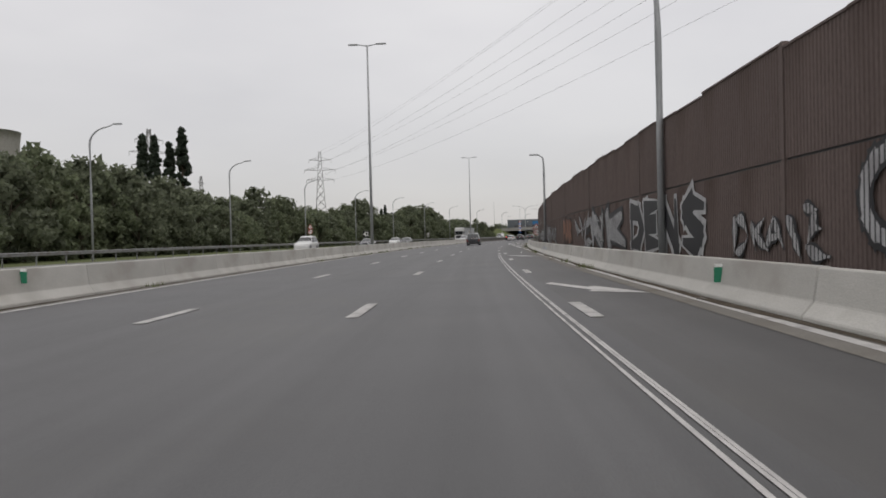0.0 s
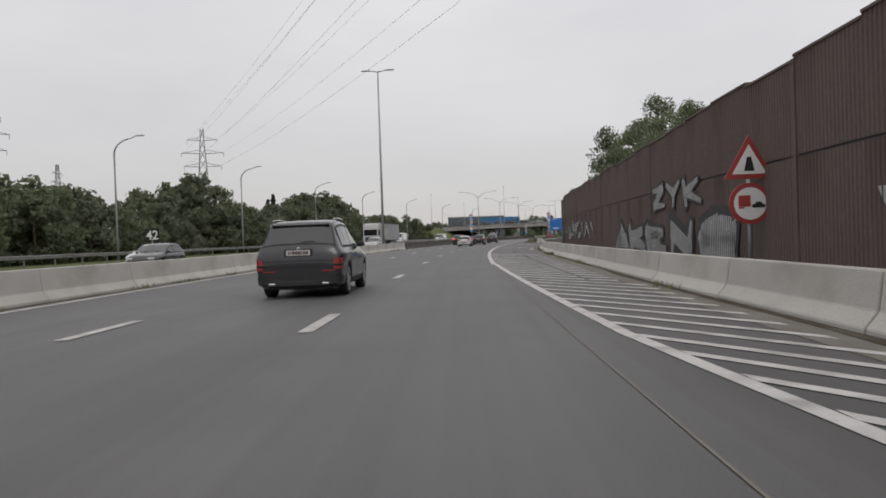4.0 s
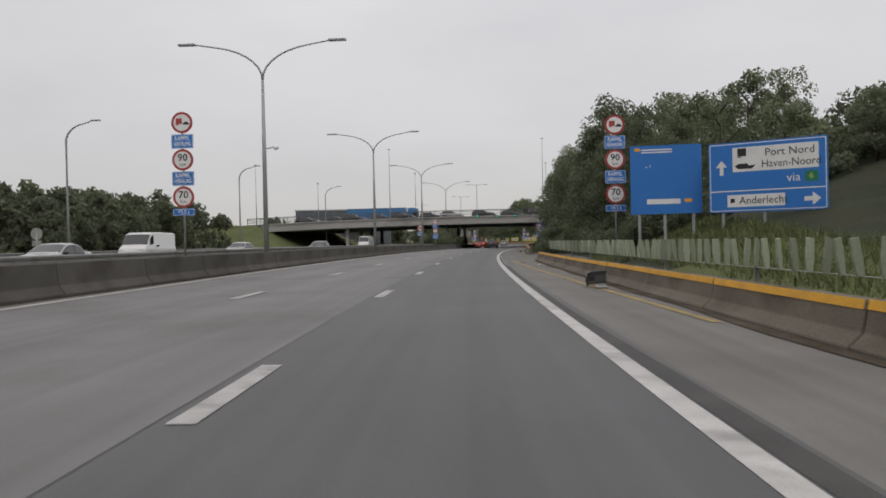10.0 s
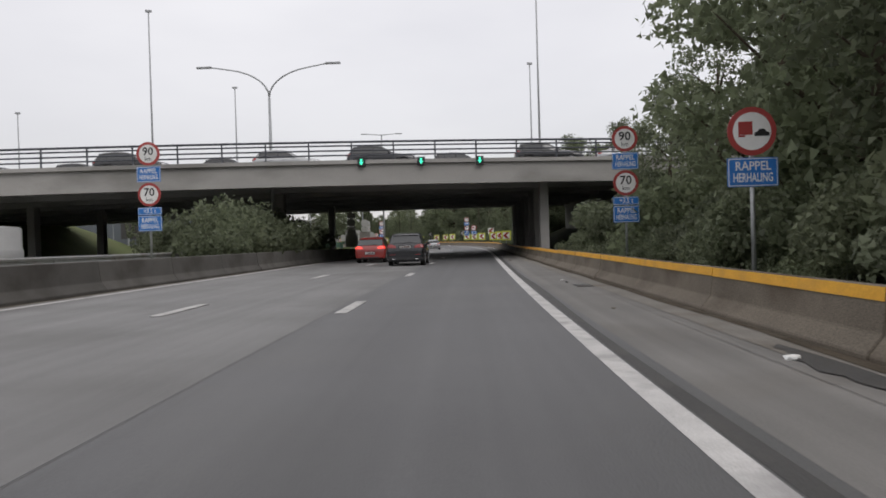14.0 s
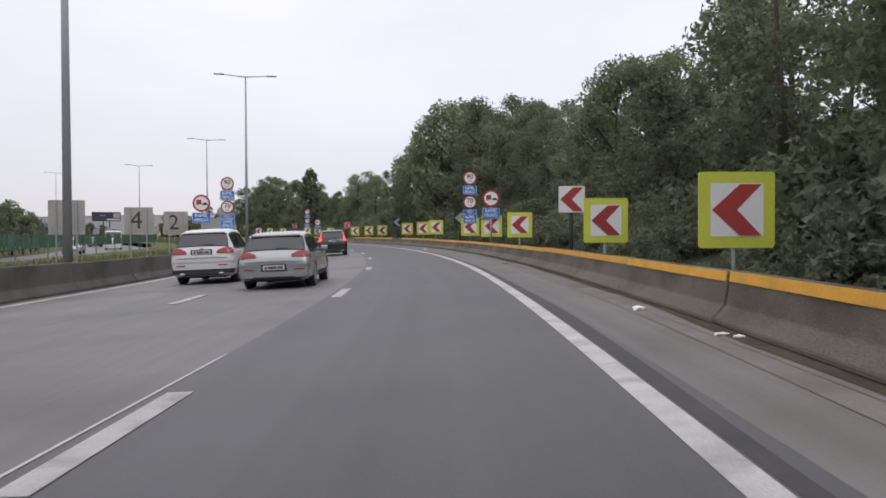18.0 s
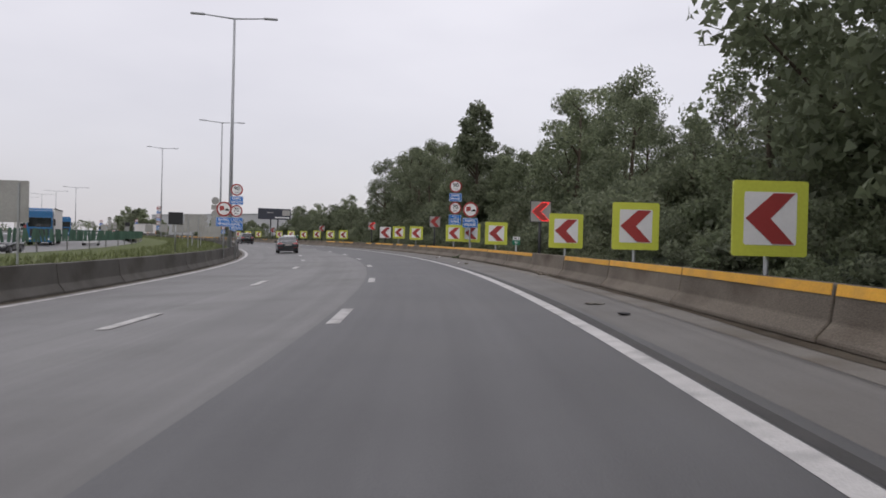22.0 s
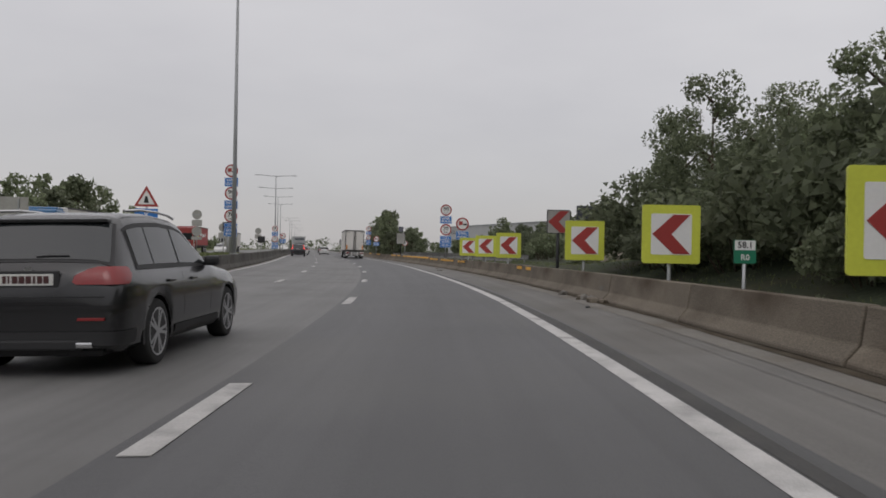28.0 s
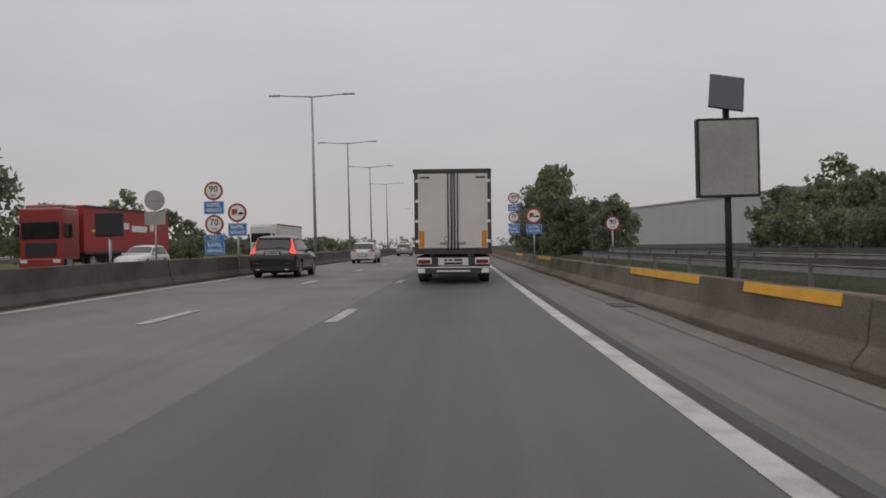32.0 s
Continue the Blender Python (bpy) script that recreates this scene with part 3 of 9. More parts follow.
strip("verge_left", -60, 1300, -140, lambda s: knots(OPP_OUT, s), lambda s, d: -0.08 - 0.004 * (-d - 33), M["grass"], 8, 6, label="rough grass verge beyond the opposite carriageway", kind="structure", category="ground")
strip("verge_right", -60, 1300, lambda s: 3.2 if s > 236 else knots(RIGHT_BARRIER, s) + 0.2, 90, lambda s, d: bank(s, d), M["soil"], 6, 40, label="embankment with ivy and soil under the trees", kind="structure", category="ground")
strip("road_opposite", -60, 1300, lambda s: knots(OPP_OUT, s), lambda s: knots(OPP_IN, s), -0.02, M["asphalt_old"], 6, 3, label="opposite carriageway of worn grey asphalt", kind="structure", category="road")
strip("median", -60, 1300, lambda s: knots(OPP_IN, s), LEFT_BARRIER, lambda s, d: left_bank(s, d), M["grass"], 5, 5, label="grass median strip between the carriageways", kind="structure", category="ground")
road_ob = strip("road", -60, 246, LEFT_BARRIER, edge(0.4), 0.0, M["asphalt"], 4, 4, label="three-lane motorway carriageway of dark grey asphalt", kind="structure", category="road")
strip("road_lanes_left", 246, 1300, LEFT_BARRIER, lane(-3.42), 0.0, M["asphalt_old"], 4, 3, label="passing lanes of worn lighter grey asphalt", kind="structure", category="road")
strip("road_lane_right", 246, 1300, lane(-3.42), edge(0.40), 0.004, M["asphalt"], 4, 2, label="freshly paved dark asphalt lane with sealed seams", kind="structure", category="road")
strip("road_gore", -60, 246, edge(0.4), lambda s: knots(RIGHT_BARRIER, s) if s < 205 else 9.5, 0.0, M["asphalt_gore"], 4, 2, label="asphalt gore area beside the merging lane", kind="structure", category="road")
strip("hard_shoulder", 246, 1300, edge(0.40), 3.3, 0.0, M["shoulder"], 4, 2, label="pale worn hard shoulder with stains", kind="structure", category="road")
strip("ramp", 206, 268, lambda s: max(9.5 + (s - 210) * 0.22 - 9.2, 5.5 - (s - 206) * 0.03), lambda s: 9.5 + (s - 210) * 0.22 + 6.2, lambda s, d: bank(s, d) + 0.30 * ramp_at(s, d)[0] - 0.18, M["gravel"], 2, 14, label="closed gravelly ramp behind concrete blocks", kind="structure", category="road")
strip("grass_slope", 236, 268, 3.3, lambda s: min(5.2 + (s - 236) * 0.22, 12.0 - (s - 236) * 0.12), lambda s, d: bank(s, d) + 0.03 + 0.12 * min(max((s - 238) / 6, 0), 1), M["grass"], 2, 6, label="green grass slope beside the closed ramp", kind="structure", category="ground")
strip("layby", 291, 318, 2.9, 7.0, 0.03, M["asphalt_gore"], 4, 2, label="dusty asphalt bay in a gap of the barrier", kind="structure", category="road")
strip("gutter_right", -60, 205, lambda s: knots(RIGHT_BARRIER, s) - 0.95, lambda s: knots(RIGHT_BARRIER, s) - 0.28, 0.006, M["gutter"], 4, label="dirty concrete gutter at the foot of the barrier", kind="structure", category="road")
strip("gutter_shoulder", 262, 1300, lambda s: knots(YELLOW_BARRIER, s) - 0.85, lambda s: knots(YELLOW_BARRIER, s) - 0.22, 0.006, M["gutter"], 4, label="dirty concrete gutter at the foot of the barrier", kind="structure", category="road")
strip("gutter_left", -60, 1300, LEFT_BARRIER + 0.2, LEFT_BARRIER + 0.62, 0.006, M["gutter"], 5, label="dusty strip at the foot of the median barrier", kind="structure", category="road")
for s0, s1, d, w in ((246, 405, -3.43, 0.006), (262, 900, 1.75, 0.004)):
    strip("seam", s0, s1, lane(d - w), lane(d + w), 0.009, M["seam"], 5, parent=road_ob)

for s0, s1, a, b in ((241.6, 238.6, -1.43, -1.24), (238.6, 236.6, -1.24, -1.11)):
    strip("scrape", s1, s0, lambda s, a=a, b=b, s0=s0, s1=s1: b + (a - b) * (s - s1) / (s0 - s1) - 0.03, lambda s, a=a, b=b, s0=s0, s1=s1: b + (a - b) * (s - s1) / (s0 - s1) + 0.03, 0.008, M["paint_white"], 0.5, parent=road_ob)
strip("pale_seam", 60, 131, lane(0.17), lane(0.195), 0.008, M["gutter"], 5, parent=road_ob)
strip("pale_seam", 405, 438, lane(-3.445), lane(-3.415), 0.009, M["paint_white"], 5, parent=road_ob)
# ---------------------------------------------------------------- road markings
DASHES = [(-4, -38.0), (0, 14.6), (3, 55.5), (4, 68.1), (10, 150.8), (11, 164.6), (13, 189.0), (14, 200.5), (15, 213.3), (16, 226.9), (17, 239.5), (20, 275.2), (21, 287.7), (24, 330.5), (25, 344.0), (32, 435.9), (33, 448.0), (34, 460.4), (35, 473.1), (37, 495.6), (38, 508.4), (40, 531.3), (41, 544.0), (48, 628.3), (49, 641.4), (55, 711.7), (56, 724.2), (101, 1290.0)]
bm = bmesh.new()
for k in range(11):
    x = -0.095 + 0.019 * k
    box(bm, x - 0.0075, x + 0.0075, -2.5, 0, 0, 0.006)
dash_mesh = bpy.data.meshes.new("lane_dash")
bm.to_mesh(dash_mesh)
bm.free()
dash_mesh.materials.append(M["paint_white"])


def flat_on_road(s, d, z=0.008):
    """A pose on the tilted carriageway."""
    p, q, r = road(s, d, z), road(s + 1, d, z), road(s, d + 1, z)
    y, x = (q - p).normalized(), (r - p).normalized()
    m = Matrix((x, y, x.cross(y))).transposed().to_4x4()
    return Matrix.Translation(p) @ m


for k in range(-3, 78):
    s = knots(DASHES, k)
    for d in (-LANE, -2 * LANE):
        share("lane_dash", dash_mesh, flat_on_road(s, lane(d)(s)), road_ob)
    if k % 2 == 0:
        for d in (-20.5, -24.5, -28.5):
            if s < 420:
                share("lane_dash", dash_mesh, flat_on_road(s, d), road_ob)
for s, d in ((206.9, lane(-LANE)(207)), (219.9, lane(-LANE)(220)), (13.7, 0.74), (27.5, 0.76), (41.4, 0.76), (55.4, 0.72), (55.3, 0.3), (67.2, 0.3), (81.6, 0.2), (94.6, 0.2)):
    share("lane_dash", dash_mesh, flat_on_road(s, d), road_ob)
for d in (0.0, 0.055, 0.09):
    strip("double_line", -40, 51, lane(d - 0.06 if d else -0.11), lane(d - 0.03 if d else -0.07), 0.008, M["paint_white"], 4, parent=road_ob)
strip("edge_line_taper", -40, 131, lambda s: knots(EDGE_TAPER, s), lambda s: knots(EDGE_TAPER, s) + 0.17, 0.008, M["paint_white"], 2.5, parent=road_ob)
strip("edge_line_right", 130, 1300, edge(-0.105), edge(0.105), 0.008, M["paint_white"], 2.5, parent=road_ob)
strip("thin_line", 283, 312, edge(0.235), edge(0.265), 0.008, M["paint_white"], 4, parent=road_ob)
strip("edge_line_left", -60, 1300, LEFT_BARRIER + 0.72, LEFT_BARRIER + 0.94, 0.008, M["paint_white"], 3, parent=road_ob)
strip("sealed_edge", 246, 1300, edge(0.13), lambda s: edge(0.30)(s) + 0.05 * math.sin(s * 0.31) * math.sin(s * 0.083), 0.007, M["sealed"], 2.0, parent=road_ob)
strip("dirt_line", 314, 900, lambda s: knots(YELLOW_BARRIER, s) - 0.46 - 0.06 * math.sin(s * 0.7) * math.sin(s * 0.21), lambda s: knots(YELLOW_BARRIER, s) - 0.26, 0.012, M["dirt"], 1.5, parent=road_ob)
strip("dirt_line", 246, 292, lambda s: knots(YELLOW_BARRIER, s) - 0.5 - 0.06 * math.sin(s * 0.7), lambda s: knots(YELLOW_BARRIER, s) - 0.26, 0.012, M["dirt"], 1.5, parent=road_ob)
strip("dirt_line", -40, 200, lambda s: knots(RIGHT_BARRIER, s) - 0.48 - 0.08 * math.sin(s * 0.6) * math.sin(s * 0.17), lambda s: knots(RIGHT_BARRIER, s) - 0.26, 0.012, M["dirt"], 1.5, parent=road_ob)
strip("dirt_line", -40, 1000, LEFT_BARRIER + 0.28, lambda s: LEFT_BARRIER + 0.44 + 0.07 * math.sin(s * 0.5) * math.sin(s * 0.13), 0.012, M["dirt"], 1.5, parent=road_ob)
strip("oil_stain", 347.0, 350.2, lambda s: 1.97 - 0.26 * math.sin((s - 347.0) / 3.2 * math.pi) - 0.05 * math.sin(s * 9), lambda s: 2.0 + 0.08 * math.sin((s - 347.0) / 3.2 * math.pi), 0.0125, M["sealed"], 0.25, parent=road_ob)
strip("old_yellow_line", 255, 292, lambda s: 2.15 - (s - 255) * 0.035, lambda s: 2.33 - (s - 255) * 0.035, 0.008, M["paint_yellow_old"], 3, parent=road_ob)


def stripe(s, d0, d1, slope, w, parent=road_ob):
    """A hatching bar across the gore."""
    v = []
    for d in np.linspace(d0, d1, 5):
        v += [road(s + slope * (d - d0), d, 0.009), road(s + slope * (d - d0) + w, d, 0.009)]
    obj("hatch_bar", v, [(2 * i, 2 * i + 2, 2 * i + 3, 2 * i + 1) for i in range(4)], M["paint_white"], parent)


s = 82.4
while s < 151:
    lo, hi = (knots(EDGE_TAPER, s) if s < 135 else knots(EDGE, s)) + 0.17, knots(RIGHT_BARRIER, s) - (knots([(82, 0.83), (95, 0.66), (110, 0.72)], s) if s < 118 else 1.0)
    far = min(max((s - 100) / 30, 0), 1)
    if s < 118:
        stripe(s, lo, hi, knots([(82, -1.2), (96, -1.75)], s), 0.32)
    else:
        stripe(s, lo, 2.16, -1.8, 0.42)
        stripe(s - (2.28 - lo) * 1.75, 2.28, hi, -1.6, 0.42)
    s += 1.35 + 0.14 * far
for s, d1, slope in ((207.5, 5.6, -2.6),):
    for j in range(3):
        s0 = s - 2.8 + j * 1.7
        stripe(s0, knots(EDGE, s0) + 0.12, 1.57, -2.0, 0.32)
        stripe(s0 - 2.4, 1.86, min(d1, 4.4), -1.75, 0.32)
for j in range(3):
    stripe(176.8 + j * 1.45, 0.42, 4.1, -1.55, 0.3)
# the merging arrow
arrow = [(19.6, 0.95), (17.6, 1.55), (17.9, 1.75), (15.4, 2.45), (16.2, 1.35), (16.6, 1.5), (19.2, 0.75)]
for s0 in (0.0, 29.4):
    obj("lane_arrow", [road(s + s0, d, 0.009) for s, d in arrow], [tuple(range(len(arrow)))], M["paint_white"], road_ob, "white merging arrow painted on the road")

# ---------------------------------------------------------------- concrete barriers, block by block
def prism(profile, length, bevel=0.015):
    """A straight block with a given cross-section, along +y."""
    bm = bmesh.new()
    a = [bm.verts.new((x, 0, z)) for x, z in profile]
    b = [bm.verts.new((x, length, z)) for x, z in profile]
    n = len(profile)
    for i in range(n):
        bm.faces.new((a[i], a[(i + 1) % n], b[(i + 1) % n], b[i]))
    bm.faces.new(list(reversed(a)))
    bm.faces.new(b)
    bmesh.ops.recalc_face_normals(bm, faces=bm.faces)
    if bevel:
        es = [e for e in bm.edges if e.calc_face_angle(0) > 0.5]
        bmesh.ops.bevel(bm, geom=es, offset=bevel, segments=1, affect="EDGES")
    return bm


def mesh_of(name, bm, material):
    me = bpy.data.meshes.new(name)
    bm.to_mesh(me)
    bm.free()
    me.materials.append(material)
    return me


def between(s0, s1, d, z=0.0):
    """The pose that lays a straight block from s0 to s1 at the offset d."""
    a, b = road(s0, value(d, s0), z), road(s1, value(d, s1), z)
    y = (b - a).normalized()
    x = y.cross(Vector((0, 0, 1))).normalized()
    m = Matrix((x, y, x.cross(y))).transposed().to_4x4()
    return Matrix.Translation(a) @ m, (b - a).length


HALF = [(-0.30, 0), (-0.30, 0.07), (-0.15, 0.26), (-0.09, 0.72), (0.09, 0.72), (0.15, 0.26), (0.30, 0.07), (0.30, 0)]
TALL = [(-0.32, 0), (-0.32, 0.08), (-0.17, 0.28), (-0.10, 0.82), (0.10, 0.82), (0.17, 0.28), (0.32, 0.08), (0.32, 0)]
BLOCK = 5.0
wave = random.Random(5)


TOPS = [(-60, 0.68), (231, 0.68), (236, 0.54), (287, 0.54), (313, 0.54), (314, 0.65), (345, 0.68), (362, 0.68), (400, 0.62), (425, 0.6), (440, 0.63), (460, 0.6), (500, 0.64), (600, 0.62), (650, 0.64), (700, 0.67), (900, 0.67)]


def barrier(name, label, s0, s1, d, profile, material, band=None, gaps=(), tops=None):
    thing = empty(name, label, "barrier", kind="structure")
    me = mesh_of("barrier_block", prism(profile, BLOCK - 0.035), material)
    if band:
        strip_me = mesh_of("yellow_band", boxed(-0.012, 0, 0.02, BLOCK - 0.06, -0.075, 0.065), band)
        short_me = mesh_of("yellow_band", boxed(-0.012, 0, 0.5, BLOCK * 0.62, -0.075, 0.065), band)
    n = int((s1 - s0) / BLOCK)
    for k in range(n):
        a = s0 + k * BLOCK
        m, ln = between(a, a + BLOCK, d)
        tilt = Matrix.Rotation(radians(wave.uniform(-0.25, 0.25)), 4, "Z") @ Matrix.Rotation(radians(wave.uniform(-0.6, 0.6)), 4, "Y") @ Matrix.Diagonal((1, ln / BLOCK, wave.uniform(0.985, 1.015) * (knots(tops, a) / profile[3][1] if tops else 1), 1))
        ob = share("barrier_block", me, m @ tilt, thing)
        if band and not any(g0 <= a <= g1 for g0, g1 in gaps):
            lean = math.atan2(profile[3][0] - profile[2][0], profile[3][1] - profile[2][1])
            frac = 0.86
            px = profile[2][0] + (profile[3][0] - profile[2][0]) * frac
            pz = profile[2][1] + (profile[3][1] - profile[2][1]) * frac
            worn = (560 < a < 650 or a > 697) and wave.random() < 0.45
            share("yellow_band", short_me if worn else strip_me, Matrix.Translation((px, 0, pz)) @ Matrix.Rotation(lean, 4, "Y"), ob)
    return thing


barrier("median_barrier", "pale grey concrete median barrier of joined blocks", -60, 192, LEFT_BARRIER, TALL, M["concrete_light"])
barrier("median_barrier", "dark weathered concrete median barrier of joined blocks", 192, 1000, LEFT_BARRIER, TALL, M["concrete_dark"])
barrier("noise_wall_barrier", "pale grey concrete barrier in front of the noise wall", -60, 231, lambda s: knots(RIGHT_BARRIER, s), HALF, M["concrete_light"], tops=TOPS)
right_b = barrier("shoulder_barrier", "stained concrete barrier with a yellow painted band", 237, 293, lambda s: knots(YELLOW_BARRIER, s), HALF, M["concrete"], M["yellow"], tops=TOPS)
right_c = barrier("shoulder_barrier", "stained concrete barrier with a worn yellow painted band", 314, 900, lambda s: knots(YELLOW_BARRIER, s), HALF, M["concrete"], M["yellow"], ((410, 420), (500, 507), (529, 533), (590, 594), (612, 683.5), (714, 724), (733, 742), (749, 900)), TOPS)

# the sloped end of the barrier before the bay
bm = bmesh.new()
rows = [[bm.verts.new((x * q, y, z * h)) for x, z in HALF] for y, h, q in ((0.0, 0.74, 1.0), (2.0, 0.72, 1.0), (2.9, 0.4, 0.97), (3.6, 0.08, 0.92))]
for a, b in zip(rows, rows[1:]):
    for c in range(8):
        bm.faces.new((a[c], a[(c + 1) % 8], b[(c + 1) % 8], b[c]))
bm.faces.new(list(reversed(rows[0])))
bm.faces.new(rows[-1])
bmesh.ops.recalc_face_normals(bm, faces=bm.faces)
share("end_block", mesh_of("end_block", bm, M["concrete"]), between(292.03, 295.6, lambda s: knots(YELLOW_BARRIER, s))[0], right_b)
share("yellow_band", mesh_of("yellow_band", boxed(-0.128, -0.112, 0, 1.9, 0.40, 0.5), M["yellow"]), between(292.03, 295.6, lambda s: knots(YELLOW_BARRIER, s))[0], right_b)
# short pieces of the band that are left where most of it has worn off
for s0, s1 in ((678.8, 682.9), (671.3, 677.2), (668.7, 669.3), (666.7, 668.3), (650.7, 651.7), (649.0, 649.9)):
    m, ln = between(s0, s1, lambda s: knots(YELLOW_BARRIER, s))
    low = 0.04
    share("yellow_band", mesh_of("yellow_band", boxed(-0.134, -0.118, 0, ln, 0.45 + low, 0.56 + low), M["yellow"]), m, right_c)
# loose blocks that close the ramp
def broken(profile, length, high, seed):
    """A barrier block with a chipped and crumbling top edge, along +y."""
    chip = random.Random(seed)
    bm = bmesh.new()
    n = max(4, int(length / 0.22))
    rows, dip = [], 0.0
    for i in range(n + 1):
        dip = max(0.0, dip * 0.5 + (chip.uniform(0.04, 0.13) if chip.random() < 0.22 else 0.0))
        row = []
        for x, z in profile:
            top = z > 0.5
            zz = z * high - (dip * chip.uniform(0.6, 1.2) if top else 0)
            row.append(bm.verts.new((x + chip.uniform(-0.015, 0.015), length * i / n + (chip.uniform(-0.05, 0.05) if 0 < i < n else chip.uniform(-0.03, 0.03)), max(zz, 0) if z else 0)))
        rows.append(row)
    w = len(profile)
    for a, b in zip(rows, rows[1:]):
        for c in range(w):
            bm.faces.new((a[c], a[(c + 1) % w], b[(c + 1) % w], b[c]))
    bm.faces.new(list(reversed(rows[0])))
    bm.faces.new(rows[-1])
    bmesh.ops.recalc_face_normals(bm, faces=bm.faces)
    return bm


PALE, DIRTY, DARK = "pale crumbling concrete block set askew across the ramp", "dirty chipped concrete block lying across the closed ramp", "dark mossy concrete block standing beside the barrier's end"
for k, (s, d, turn, length, high, key, label) in enumerate((
        (205.4, 7.3, 4, 3.2, 0.95, "concrete_light", PALE), (209.4, 7.0, 6, 3.1, 0.9, "concrete_light", PALE), (213.4, 6.5, 14, 3.0, 1.0, "gutter", DIRTY),
        (217.0, 5.75, 10, 3.1, 0.85, "concrete_light", PALE), (220.8, 5.15, 8, 3.2, 0.95, "concrete_light", PALE), (224.6, 4.7, 3, 3.1, 0.9, "concrete_dark", DIRTY),
        (228.5, 4.62, 3, 3.7, 0.62, "concrete", DIRTY), (227.6, 5.5, 1, 4.8, 0.88, "concrete_dark", DIRTY), (232.7, 4.78, -7, 2.1, 0.98, "concrete_light", PALE),
        (235.0, 4.72, 14, 1.5, 0.98, "concrete_dark", DARK), (237.4, 5.05, 4, 2.9, 1.08, "concrete_dark", DARK), (232.5, 6.5, -75, 3.0, 1.0, "concrete", DIRTY), (226.4, 6.3, -82, 3.0, 1.05, "gutter", DIRTY))):
    ob = part("concrete_block", broken(HALF, length, high, 40 + k), M[key])
    ob.matrix_basis = at(s, d, 0, turn)
    tagged(ob, label, "barrier", "blocks across the closed ramp")
strip("dirt_patch", 219, 236, lambda s: 4.2 - 0.9 * math.sin((s - 219) / 17 * 3.1) + 0.12 * math.sin(s * 2.3), lambda s: 4.7 + 0.2 * math.sin(s * 1.7), 0.007, M["dirt"], 0.6, 2, parent=road_ob)

# ---------------------------------------------------------------- noise wall of rusty corrugated sheets
WALL = [(-60, 4.55), (60, 4.5), (95, 4.7), (115, 5.0), (130, 5.4), (155, 5.9), (172, 6.8), (185, 8.0), (197, 9.2), (206, 10.4), (214, 12.0), (222, 14.0)]
WALL_TOP = [(-60, 4.4), (40, 4.42), (85, 4.3), (102, 4.12), (126, 3.95), (160, 4.14), (178, 4.36), (190, 4.3), (222, 4.12)]
PANEL = 2.4


def sheet(width, height, ribs, depth):
    """A trapezoid-ribbed steel sheet with thickness, along +y."""
    bm = bmesh.new()
    prof = []
    w = width / ribs
    for k in range(ribs):
        y = k * w
        prof += [(0.0, y), (0.0, y + 0.36 * w), (depth, y + 0.5 * w), (depth, y + 0.86 * w)]
    prof.append((0.0, width))
    prof += [(depth + 0.015, width), (depth + 0.015, 0.0)]
    lo = [bm.verts.new((x, y, 0)) for x, y in prof]
    hi = [bm.verts.new((x, y, height)) for x, y in prof]
    for i in range(len(prof)):
        j = (i + 1) % len(prof)
        bm.faces.new((lo[j], lo[i], hi[i], hi[j]))
    bmesh.ops.recalc_face_normals(bm, faces=bm.faces[:])
    return bm


wall = empty("noise_wall", "tall noise wall of rust-brown ribbed steel sheets with graffiti", "wall", kind="structure")
low_me = mesh_of("sheet", sheet(PANEL, 2.40, 18, 0.02), M["rust"])
high_me = mesh_of("sheet", sheet(PANEL, 2.0, 18, 0.02), M["rust"])
post_me = mesh_of("post", boxed(-0.025, 0.10, -0.06, 0.06, 0, 1.0), M["rust"])
joint_me = mesh_of("joint", boxed(0.035, 0.085, 0, PANEL, -0.04, 0.06), M["seam"])
cap_me = mesh_of("cap_rail", boxed(-0.02, 0.12, 0, PANEL, 0, 0.05, 0.01), M["rust"])
s, k = -58.0, 0
while s < 221:
    m, ln = between(s, s + PANEL, lambda v: knots(WALL, v))
    m.translation.z = 0
    fit_y = Matrix.Diagonal((1, ln / PANEL, 1, 1))
    top = knots(WALL_TOP, s - s % 12) + 0.05 * math.sin(k * 1.7)
    share("sheet", low_me, m @ fit_y, wall)
    share("sheet", high_me, m @ Matrix.Translation((0, 0, 2.445)) @ fit_y @ Matrix.Diagonal((1, 1, (top - 2.445) / 2.0, 1)), wall)
    share("joint", joint_me, m @ Matrix.Translation((0, 0, 2.43)) @ fit_y, wall)
    if k % 5 == 0:
        share("post", post_me, m @ Matrix.Diagonal((1, 1, top + 0.05, 1)), wall)
    share("cap_rail", cap_me, m @ Matrix.Translation((0, 0, top)) @ fit_y, wall)
    s += PANEL * PANEL / ln
    k += 1

# ---------------------------------------------------------------- the overpass
SOFFIT, FASCIA, DECK0, DECK1 = 4.5, 5.7, 388.0, 425.3


def span(d, end):
    """The overpass runs askew and climbs a little to the right."""
    return (DECK0 if end == 0 else DECK1) + (0.16 * d if end == 0 else 0.0)


def lift(d):
    return -0.00035 * (d + 2) ** 2 - 0.004 * max(-d - 30, 0)


over = empty("overpass", "concrete motorway overpass with steel railings", "bridge", kind="structure")
LO, HI = -49, 34
RAIL_DARK = mat("overpass_rail_paint", (0.07, 0.075, 0.085), 0.55, 0.2, 0.25, 2, 20, 0.1)


